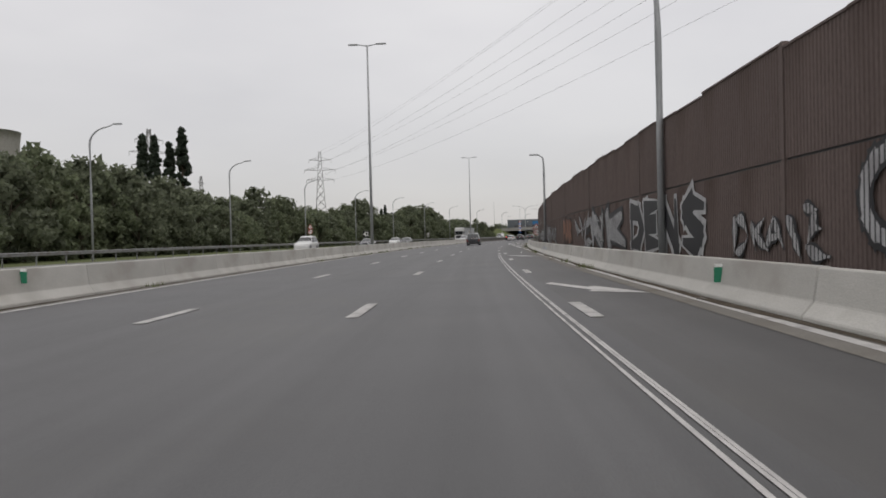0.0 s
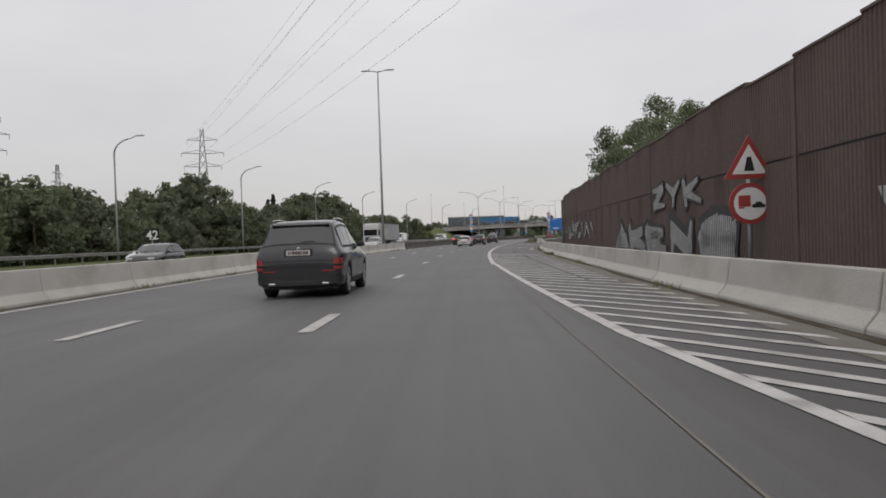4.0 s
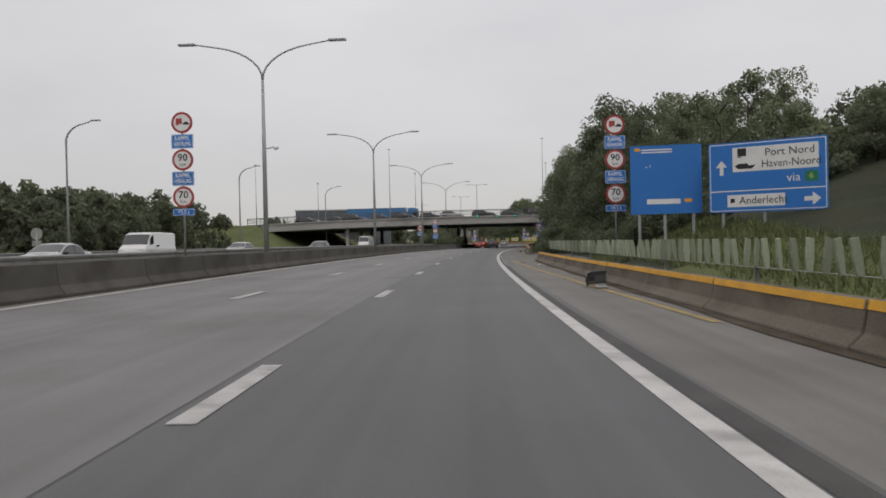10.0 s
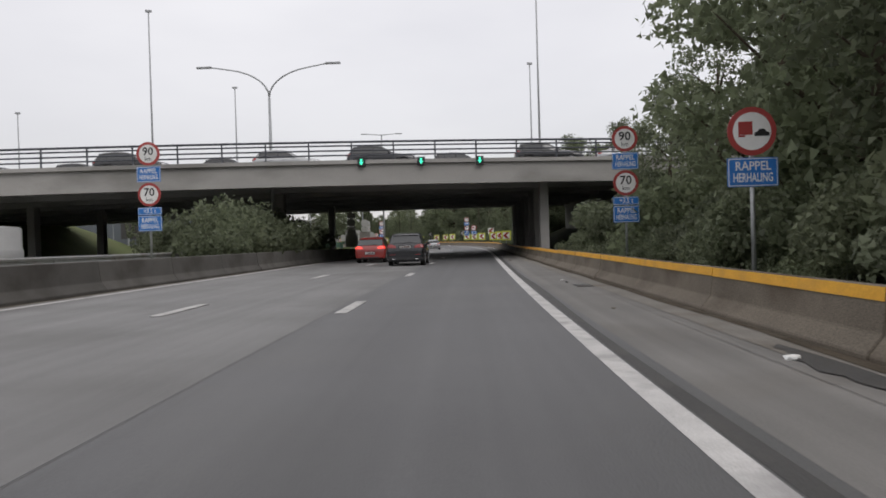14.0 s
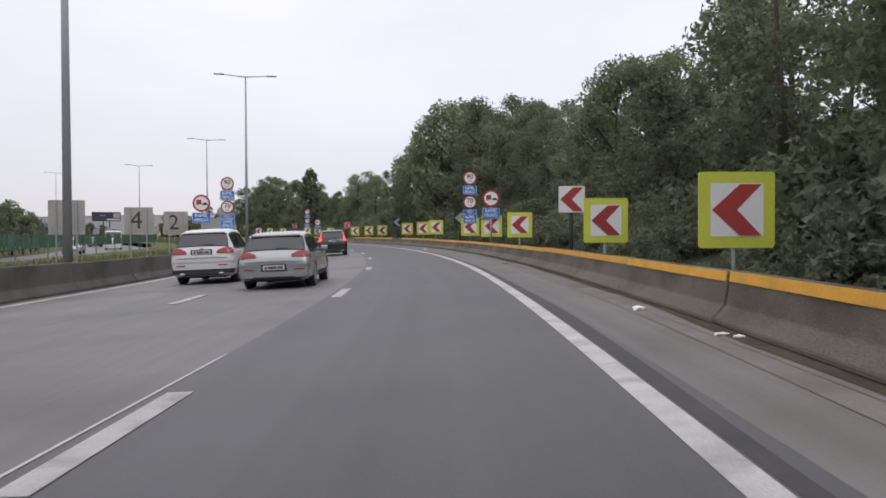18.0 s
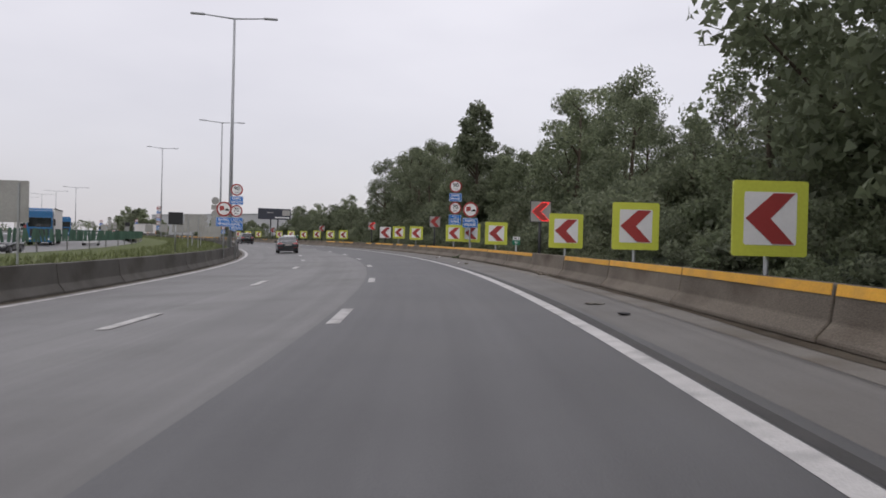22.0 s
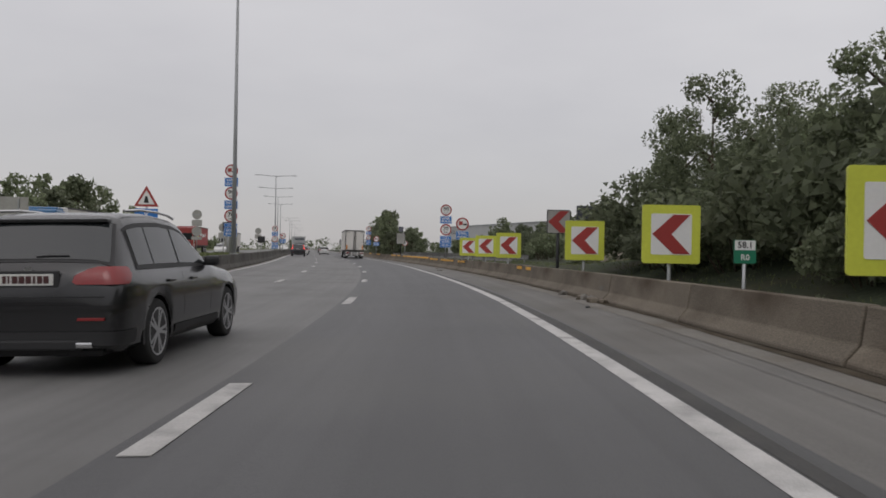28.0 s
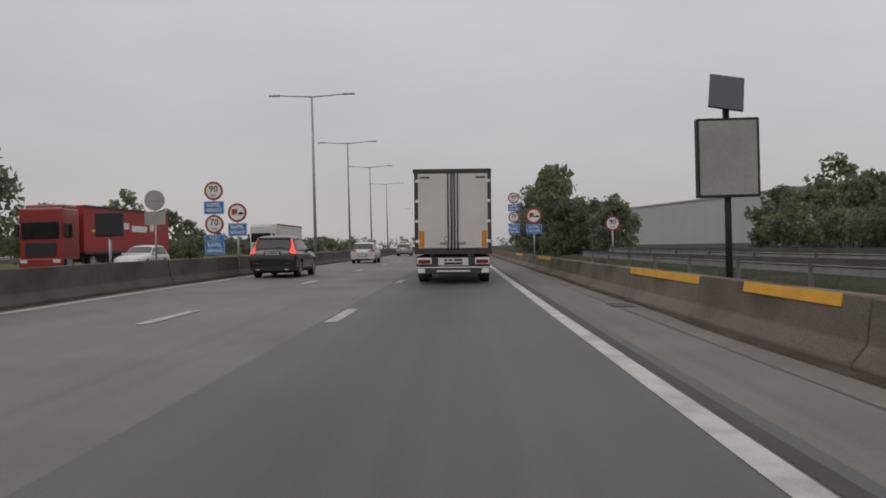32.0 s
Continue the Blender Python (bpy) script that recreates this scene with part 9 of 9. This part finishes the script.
# ---------------------------------------------------------------- debris on the shoulder
bump = empty("lost_bumper", "torn-off dark grey car bumper lying on the shoulder", "debris", at(264.1, 2.0, 0.0, 62))
bm = bmesh.new()
rings = []
for k in range(15):
    a = -0.9 + 1.8 * k / 14
    x, y = 0.95 * math.sin(a), 0.45 * math.cos(a) - 0.3
    rings.append([bm.verts.new((x * q, y * q + o, z)) for q, o, z in ((1.0, 0, 0.02), (1.04, 0.03, 0.16), (1.0, 0, 0.33), (0.86, -0.05, 0.38), (0.86, -0.05, 0.35), (0.95, 0, 0.30), (0.98, 0.0, 0.16), (0.95, 0, 0.03))])
for a, b in zip(rings, rings[1:]):
    for k in range(8):
        bm.faces.new((a[k], a[(k + 1) % 8], b[(k + 1) % 8], b[k])).smooth = True
part("shell", bm, mat("bumper_plastic", (0.09, 0.095, 0.10), 0.5, 0, 0.2, 3, 20, 0.1), bump)
part("grille_strip", boxed(-0.35, 0.35, 0.13, 0.19, 0.12, 0.26, 0.02), M["trim"], bump)
part("broken_lip", boxed(-0.98, -0.6, -0.3, 0.0, 0.0, 0.05, 0.02, Matrix.Rotation(0.3, 4, "Z")), M["car_silver"], bump)
junk = random.Random(31)
for k in range(46):
    s = junk.uniform(5, 705)
    d = knots(YELLOW_BARRIER, s) - junk.uniform(0.5, 1.6) if s > 240 else knots(RIGHT_BARRIER, s) - junk.uniform(0.35, 1.5)
    if 205 < s < 240:
        d = junk.uniform(1.5, 5.0)
    bm = bmesh.new()
    bmesh.ops.create_icosphere(bm, subdivisions=1, radius=1)
    for v in bm.verts:
        v.co *= junk.uniform(0.7, 1.2)
    w = junk.uniform(0.04, 0.13)
    bmesh.ops.scale(bm, vec=(w, w * junk.uniform(0.6, 2.0), w * 0.3), verts=bm.verts)
    kind = junk.choice(("gutter", "trim", "concrete", "sign_white"))
    ob = part("litter", bm, M[kind])
    p = road(s, d, w * 0.2)
    ob.matrix_basis = Matrix.Translation(p) @ Matrix.Rotation(junk.uniform(0, 6), 4, "Z")
    tagged(ob, {"gutter": "crumbled piece of concrete on the shoulder", "trim": "scrap of black rubber on the shoulder", "concrete": "broken stone lying in the gutter", "sign_white": "scrap of white litter in the gutter"}[kind], "litter")
def lump(name, label, category, s, d, size, material, seed, flat=0.6):
    """A broken, angular piece lying on the ground."""
    rough = random.Random(seed)
    bm = bmesh.new()
    bmesh.ops.create_icosphere(bm, subdivisions=1, radius=1)
    for v in bm.verts:
        v.co *= rough.uniform(0.65, 1.15)
    bmesh.ops.scale(bm, vec=(size * 0.5, size * 0.5 * rough.uniform(0.7, 1.4), size * 0.5 * flat), verts=bm.verts)
    ob = part(name, bm, material)
    ob.matrix_basis = Matrix.Translation(road(s, d, size * 0.22 * flat)) @ Matrix.Rotation(rough.uniform(0, 6), 4, "Z")
    return tagged(ob, label, category)


for k, (s, d, size) in enumerate(((331.0, 2.05, 0.34), (85.3, 3.0, 0.3))):
    lump("debris", "dark crumpled lump of debris at the foot of the barrier", "debris", s, d, size, M["trim"], 60 + k, 0.9)
    ob = part("plank", boxed(-0.05, 0.05, -0.35, 0.35, 0, 0.03, 0.006), M["dirt"])
    ob.matrix_basis = at(s - 0.6, d - 0.25, 0.0, 35)
    tagged(ob, "short dirty board lying beside the barrier", "debris")
for k in range(16):
    s = 639.5 + junk.gauss(0, 0.8)
    lump("rubble", "broken piece of concrete fallen from the cracked barrier", "rubble", s, knots(YELLOW_BARRIER, s) - junk.uniform(0.3, 0.52), junk.uniform(0.1, 0.32), M["concrete" if k % 3 else "gutter"], 80 + k, 0.7)
for s, d in ((227.6, 1.07), (228.2, 1.92), (224.7, 1.21), (143.5, 1.88), (141.7, 2.29), (143.5, 0.77), (154.3, 1.97), (637.4, 2.0)):
    lump("litter", "scrap of black rubber on the asphalt", "litter", s, d, 0.13, M["trim"], int(s * 10), 0.5)
for k in range(14):
    s = junk.uniform(229, 235)
    lump("rubble", "crumb of concrete beside the loose blocks", "rubble", s, junk.uniform(2.6, 4.0), junk.uniform(0.06, 0.2), M["gutter"], 120 + k, 0.6)
# a black box on the face paints the shade inside each drain hole
for s in (84.7, 152.7):
    m, _ = between(s, s + 0.3, lambda v: knots(RIGHT_BARRIER, v))
    ob = part("drain_outlet", boxed(-0.315, -0.27, 0, 0.26, 0.012, 0.15, 0.01), M["seam"])
    ob.matrix_basis = m
    tagged(ob, "dark drain outlet at the barrier's foot", "drain")
# the crack in the broken barrier block
verts, faces = [], []


def crack_place(x, z, off):
    m, _ = between(640.3, 640.8, lambda v: knots(YELLOW_BARRIER, v))
    return tuple(m @ Vector((-0.155 + max(z - 0.24, 0) * 0.15 - off, -x, z)))


ribbon([(0.0, 0.58), (-0.05, 0.46), (0.03, 0.36), (-0.12, 0.25)], 0.1, 0.0, 0, verts, faces, crack_place)
ribbon([(-0.1, 0.27), (0.3, 0.3), (0.6, 0.25)], 0.09, 0.0, 0, verts, faces, crack_place)
for s, z, w, h in ((531.2, 0.34, 0.5, 0.22), (530.2, 0.46, 0.35, 0.12), (532.0, 0.22, 0.4, 0.14), (639.6, 0.3, 0.45, 0.16)):
    m, _ = between(s, s + 0.5, lambda v: knots(YELLOW_BARRIER, v))
    chip = random.Random(int(s * 10))
    rim = [(w * 0.5 * math.cos(k * 0.7) * chip.uniform(0.6, 1.15), z + h * 0.5 * math.sin(k * 0.7) * chip.uniform(0.6, 1.15)) for k in range(9)]
    obj("spalled_patch", [tuple(m @ Vector((-0.158 + max(q - 0.24, 0) * 0.14, y, q))) for y, q in rim], [tuple(range(9))], M["gutter"], right_c, "pale spalled patch of bare concrete")
for k in range(7):
    s = 531.0 + junk.gauss(0, 0.7)
    lump("rubble", "broken piece of concrete fallen from the cracked barrier", "rubble", s, knots(YELLOW_BARRIER, s) - junk.uniform(0.32, 0.5), junk.uniform(0.08, 0.2), M["concrete"], 140 + k, 0.7)
obj("crack", verts, faces, M["seam"], right_c, "dark crack running down the barrier")
for s, d, size in ((349.2, 1.75, 0.2), (440.9, 1.75, 0.22), (438.0, 1.9, 0.2), (437.8, 2.0, 0.16)):
    lump("litter", "crumpled scrap of white litter on the shoulder", "litter", s, d, size, M["sign_white"], int(s * 7), 0.4)
for s, d, w in ((498.5, 1.9, 0.5), (712.0, 1.5, 0.9), (690.0, 1.3, 0.5), (458.0, 2.0, 0.5), (361.0, 1.5, 0.9)):
    dr = empty("drain_grate", "dark sunken drain grate in the shoulder", "drain", flat_on_road(s, d, 0.006))
    part("frame", boxed(-0.2, 0.2, -w / 2, w / 2, 0, 0.008), M["seam"], dr)
    for k in range(5):
        y = -w / 2 + w * (k + 0.5) / 5
        part("bar", boxed(-0.17, 0.17, y - 0.02, y + 0.02, 0.008, 0.016), M["rail_old"], dr)


# ---------------------------------------------------------------- pylons and power lines
def pylon(h, arms):
    thing = empty("pylon", "grey lattice power pylon with cross-arms", "pylon")
    bm = bmesh.new()

    def half(z):
        return h * (0.075 * (1 - z / h) ** 1.3 + 0.012)

    levels = [h * k / 12 for k in range(13)]
    for a, b in zip(levels, levels[1:]):
        for sx, sy in ((1, 1), (1, -1), (-1, -1), (-1, 1)):
            tube(bm, [(sx * half(a), sy * half(a), a), (sx * half(b), sy * half(b), b)], 0.13, seg=4, caps=False)
        for (x0, y0), (x1, y1) in (((1, 1), (1, -1)), ((1, -1), (-1, -1)), ((-1, -1), (-1, 1)), ((-1, 1), (1, 1))):
            tube(bm, [(x0 * half(a), y0 * half(a), a), (x1 * half(b), y1 * half(b), b)], 0.08, seg=4, caps=False)
            tube(bm, [(x1 * half(a), y1 * half(a), a), (x0 * half(b), y0 * half(b), b)], 0.08, seg=4, caps=False)
    part("tower", bm, M["rail_old"], thing)
    for z, w in arms:
        bm = bmesh.new()
        for sg in (1, -1):
            for oy in (-0.5, 0.5):
                tube(bm, [(sg * half(z), oy, z), (sg * w, 0, z + 0.3)], 0.09, seg=4, caps=False)
            tube(bm, [(sg * half(z), 0, z + 1.6), (sg * w, 0, z + 0.3)], 0.09, seg=4, caps=False)
            for q in (0.3, 0.55, 0.8):
                tube(bm, [(sg * (half(z) + (w - half(z)) * q), 0, z), (sg * (half(z) + (w - half(z)) * q), 0, z + 1.6 * (1 - q) + 0.3 * q)], 0.06, seg=4, caps=False)
            tube(bm, [(sg * w, 0, z + 0.3), (sg * w, 0, z - 1.4)], 0.09, seg=5, caps=False)
        part("cross_arm", bm, M["rail_old"], thing)
    return thing


P1 = road(388, -152)
pa = pylon(52, ((36, 7.5), (41.5, 8.5), (47, 6.0)))
pa.matrix_basis = Matrix.Translation((P1.x, P1.y, -1.5)) @ Matrix.Rotation(radians(20), 4, "Z")
for s, d, k in ((393, -273, 1.42), (620, -260, 0.9), (640, -320, 0.95), (980, -230, 0.7), (1010, -280, 0.75)):
    p = road(min(s, 1200), d)
    ob = copy_thing(pa, Matrix.Translation((p.x, p.y, -1.5)) @ Matrix.Rotation(radians(20 + s), 4, "Z"))
    ob.scale = (k, k, k)

# lines that sag across the motorway
for off, z in ((-8.5, 42), (8.5, 42), (-7.5, 36.5), (7.5, 36.5), (-6, 47.5), (6, 47.5), (0, 52)):
    pts = []
    A = Vector((P1.x + off * 0.9, P1.y + off * 0.3, z - 1.5))
    B = road(-40, 95) + Vector((off * 0.9, off * 0.3, z + 12))
    for q in np.linspace(0, 1, 22):
        p = A.lerp(B, float(q))
        p.z -= 22 * 4 * q * (1 - q) * 0.35
        pts.append(p)
    ob = part("power_line", tube(bmesh.new(), pts, 0.024, seg=4), M["seam"])
    tagged(ob, "thin dark sagging overhead power line", "power line", "overhead power lines")


# ---------------------------------------------------------------- buildings
def hall(name, label, s, d, along, deep, h, material, turn, windows=(), logo=None):
    thing = empty(name, label, "building")
    p = road(s, d)
    thing.matrix_basis = Matrix.Translation((p.x, p.y, -1.0)) @ Matrix.Rotation(heading(s) + radians(turn), 4, "Z")
    part("wall", boxed(0, deep, 0, along, 0, h, 0.05), material, thing)
    part("roof", boxed(-0.2, deep + 0.2, -0.2, along + 0.2, h, h + 0.35, 0.04), M["clad"], thing)
    n = int(deep / 5)
    for k in range(n):
        part("cladding_joint", boxed(k * deep / n - 0.03, k * deep / n + 0.03, -0.02, 0.0, 0.3, h - 0.1), M["clad"], thing)
    for k in range(int(along / 4)):
        part("cladding_joint", boxed(-0.03, 0.0, k * 4 - 0.03, k * 4 + 0.03, 0.3, h - 0.1), M["clad"], thing)
    for x0, x1, z0, z1 in windows:
        w = part("window", boxed(x0, x1, -0.06, 0.02, z0, z1), M["window"], thing)
        for q in range(1, 6):
            x = x0 + (x1 - x0) * q / 6
            part("mullion", boxed(x - 0.05, x + 0.05, -0.09, -0.05, z0, z1), M["clad_white"], w)
    return thing


car_hall = hall("factory_hall", "long grey factory hall with four plain rings on its end wall", 905, 42, 60, 130, 10.7, M["clad_white"], -77.7, ())
for k in range(4):
    ring = bmesh.new()
    for q in range(24):
        a, b = 2 * math.pi * q / 24, 2 * math.pi * (q + 1) / 24
        ring.faces.new([ring.verts.new((3.2 + k * 0.95 + r * math.cos(t), -0.05, 8.9 + r * math.sin(t))) for r, t in ((0.62, a), (0.62, b), (0.45, b), (0.45, a))])
    part("ring", ring, M["trim"], car_hall)
hall("warehouse", "blue-grey metal-clad warehouse beside the overpass", 460, -61.5, 40, 26, 11.6, M["clad_blue"], 4, ((16, 24, 2.2, 3.6),))
hall("warehouse", "pale low hall beyond the trees", 640, -105, 34, 24, 6.0, M["clad_white"], 0)
hall("warehouse", "white hall behind the opposite trees", 300, -100, 50, 20, 7.5, M["clad_white"], 0)
for s, d, h, w in ((1180, -20, 10, 8),):
    t = hall("tower_block", "hazy grey tower block in the distance", s, d, w, w, h, M["clad"], 10)
    for fl in range(int(h / 3.2)):
        part("window_band", boxed(0.8, w - 0.8, -0.06, 0.02, 1.4 + fl * 3.2, 2.8 + fl * 3.2), M["window"], t)

# cooling tower far off
tower = empty("cooling_tower", "pale concrete cooling tower behind the trees", "cooling tower")
bm = bmesh.new()
rings = []
for k in range(13):
    z = 78 * k / 12
    r = 22 + 12 * ((z - 58) / 58) ** 2
    rings.append([bm.verts.new((r * math.cos(2 * math.pi * q / 40), r * math.sin(2 * math.pi * q / 40), z)) for q in range(40)])
for a, b in zip(rings, rings[1:]):
    for q in range(40):
        bm.faces.new((a[q], a[(q + 1) % 40], b[(q + 1) % 40], b[q])).smooth = True
bmesh.ops.solidify(bm, geom=bm.faces[:], thickness=0.8)
part("shell", bm, M["concrete_light"], tower)
tower.matrix_basis = Matrix.Translation((-398, 428, -1.5))

# advertising board on two posts
bill = empty("billboard", "dark advertising board with pale bars on two posts", "billboard", at(770, 50, 0, -12))
f = part("board", boxed(-5.5, 5.5, 0, 0.5, 6.9, 10.6, 0.05), M["billboard"], bill)
poly("picture_bar", rounded(5.0, 0.4, 0.05, 2.6, 7.6), -0.02, M["sign_white"], f)
poly("picture_bar", rounded(2.2, 0.3, 0.05, -1.5, 9.2), -0.02, M["sign_back"], f)
poly("picture_bar", rounded(2.6, 1.9, 0.3, 3.9, 9.2), -0.02, M["sign_back"], f)
for x in (-1.2, 1.2):
    part("post", boxed(x - 0.2, x + 0.2, 0.1, 0.4, -1.5, 7.2), M["trim"], bill)

# rubble heap behind the barrier
bm = bmesh.new()
rings = [[bm.verts.new((0, 0, 5.0))]]
for i in range(1, 27):
    q = i / 26
    line = []
    for k in range(64):
        a = 2 * math.pi * k / 64
        x, y = q * math.cos(a) * 13, q * math.sin(a) * 16
        n = noise.fractal((x * 0.25, y * 0.25, 1.7), 0.9, 2.1, 6)
        line.append(bm.verts.new((x * (1 + 0.04 * n), y, 5.0 * (1 - q * q) ** 1.3 * (1 + 0.10 * n) + 0.12 * n)))
    rings.append(line)
for k in range(64):
    bm.faces.new((rings[0][0], rings[1][k], rings[1][(k + 1) % 64])).smooth = True
for p0, p1 in zip(rings[1:], rings[2:]):
    for k in range(64):
        bm.faces.new((p0[k], p1[k], p1[(k + 1) % 64], p0[(k + 1) % 64])).smooth = True
heap = part("earth_mound", bm, M["gravel"])
p = road(664, 21.5)
heap.matrix_basis = Matrix.Translation((p.x, p.y, -0.1)) @ Matrix.Rotation(heading(664), 4, "Z")
tagged(heap, "heap of earth and rubble behind the barrier", "mound")
rng = np.random.default_rng(17)
verts, faces, sprigs = [], [], []
for k in range(900):
    q, a = 0.25 + 0.72 * rng.random(), rng.random() * 2 * math.pi
    x, y = q * math.cos(a) * 13, q * math.sin(a) * 16
    n = noise.fractal((x * 0.25, y * 0.25, 1.7), 0.9, 2.1, 6)
    c = heap.matrix_basis @ Vector((x * (1 + 0.04 * n), y, 5.0 * (1 - q * q) ** 1.3 * (1 + 0.10 * n) + 0.12 * n))
    if k % 3 == 0:
        sprigs.append(c)
        continue
    w = 0.08 + 0.3 * rng.random() ** 2.5
    base = len(verts)
    for i in range(8):
        o = Vector(((i & 1) - 0.5, (i >> 1 & 1) - 0.5, (i >> 2) - 0.5)) + Vector(rng.uniform(-0.25, 0.25, 3))
        verts.append(tuple(c + o * w))
    faces += [tuple(base + i for i in f) for f in ((0, 2, 3, 1), (4, 5, 7, 6), (0, 1, 5, 4), (2, 6, 7, 3), (0, 4, 6, 2), (1, 3, 7, 5))]
obj("rubble", verts, faces, M["gutter"], None, "broken stones and rubble strewn over the earth heap", False, "stuff", "rubble")
verts, faces = [], []
for c in sprigs:
    for _ in range(14):
        o, t = rng.normal(0, 0.22, 2), rng.normal(0, 0.12, 2)
        h = rng.uniform(0.15, 0.5)
        base = len(verts)
        verts += [(c.x + o[0] - 0.02, c.y + o[1], c.z - 0.05), (c.x + o[0] + 0.02, c.y + o[1] + 0.02, c.z - 0.05), (c.x + o[0] + t[0], c.y + o[1] + t[1], c.z + h)]
        faces.append((base, base + 1, base + 2))
obj("weeds", verts, faces, M["blade"], None, "scrubby weeds growing on the earth heap", False, "stuff", "weeds")

# the black and white number board left of the road, and round backs near it
nb = empty("number_board", "white board with bold black figures on a post", "road sign", at(176, -35.6, 0.3))
b = poly("board", rounded(1.5, 1.5, 0.03, z=2.2), -0.05, M["sign_black"], nb, depth=0.05)
lettering("figures_text", "42", 1.35, M["sign_white"], b, 0, -0.055, 2.2, bold=0.02)
part("post", bar([(0, 0, -0.5), (0, 0, 2.2)], 0.06), M["steel"], nb)
for s, d in ((196.7, -14.6), (232.0, -34.0), (300.0, -34.2)):
    rb = empty("road_sign", "pale round sign back on a thin post", "road sign", at(s, d, 0.2))
    poly("sign_disc", disc(0.45, z=2.3), -0.03, M["sign_back"], rb, depth=0.02)
    poly("supplementary_plate", rounded(0.7, 0.4, 0.02, z=1.6), -0.03, M["sign_back"], rb, depth=0.02)
    part("post", bar([(0, 0, -0.4), (0, 0, 2.5)], 0.04), M["steel"], rb)
# backs of the large boards between the trees and the bend
for s, d, w, h in ((455, -46, 5, 3.4), (505, -36, 3.0, 2.6)):
    bb = empty("billboard", "dark back of a roadside board on posts", "billboard", at(s, d, 0))
    part("board", boxed(-w / 2, w / 2, 0, 0.2, 2.6, 2.6 + h, 0.03), M["trailer_frame"], bb)
    for x in (-w * 0.3, w * 0.3):
        part("post", boxed(x - 0.1, x + 0.1, 0.0, 0.2, -0.8, 2.7), M["steel"], bb)

# backs of the signs in the median, past the bend
for s, top, n in ((704.9, 2.85, 2), (705.9, 2.2, 1)):
    rb = empty("road_sign", "pale round sign back with plates on a thin post", "road sign", at(s, -15.5, 0.0))
    for k in range(n):
        poly("sign_disc", disc(0.36, z=top - 0.36 - 1.15 * k), -0.03, M["sign_back"], rb, depth=0.02)
        poly("supplementary_plate", rounded(0.7, 0.4, 0.02, z=top - 0.95 - 1.15 * k), -0.03, M["sign_back"], rb, depth=0.02)
    part("post", bar([(0, 0, -0.3), (0, 0, top)], 0.04), M["steel"], rb)
bb = empty("road_sign", "tall weathered sign back on two posts", "road sign", at(708.3, -15.5, 0.0))
part("board", boxed(-0.5, 0.5, 0, 0.05, 0.95, 2.85, 0.02), M["sign_back"], bb)
for x in (-0.36, 0.36):
    part("post", bar([(x, 0.08, -0.3), (x, 0.08, 2.8)], 0.035), M["steel"], bb)

# weeds along the foot and the crest of the mound
for k in range(16):
    a = plant.uniform(2.2, 4.6)
    q = plant.uniform(0.55, 1.0)
    s, d = 664 + 15 * q * math.sin(a), 21.5 + 12.5 * q * math.cos(a)
    stand(bushes[k % 3], s, d, max(5.0 * (1 - q * q) ** 1.3 - 0.3, bank(s, d) - 0.15), plant.uniform(0.3, 0.62))

# sign backs in the median past the overpass
rb = empty("road_sign", "pale round sign back above a brown board, on a post", "road sign", at(436, -13.5, 0.0))
poly("sign_disc", disc(0.43, z=3.48), -0.03, M["sign_back"], rb, depth=0.02)
poly("supplementary_plate", rounded(0.8, 0.5, 0.02, z=2.72), -0.03, M["sign_back"], rb, depth=0.02)
part("board", boxed(-0.62, 0.62, -0.02, 0.02, 1.0, 2.42, 0.02), M["gutter"], rb)
part("post", bar([(0, 0.06, -0.3), (0, 0.06, 3.7)], 0.045), M["steel"], rb)
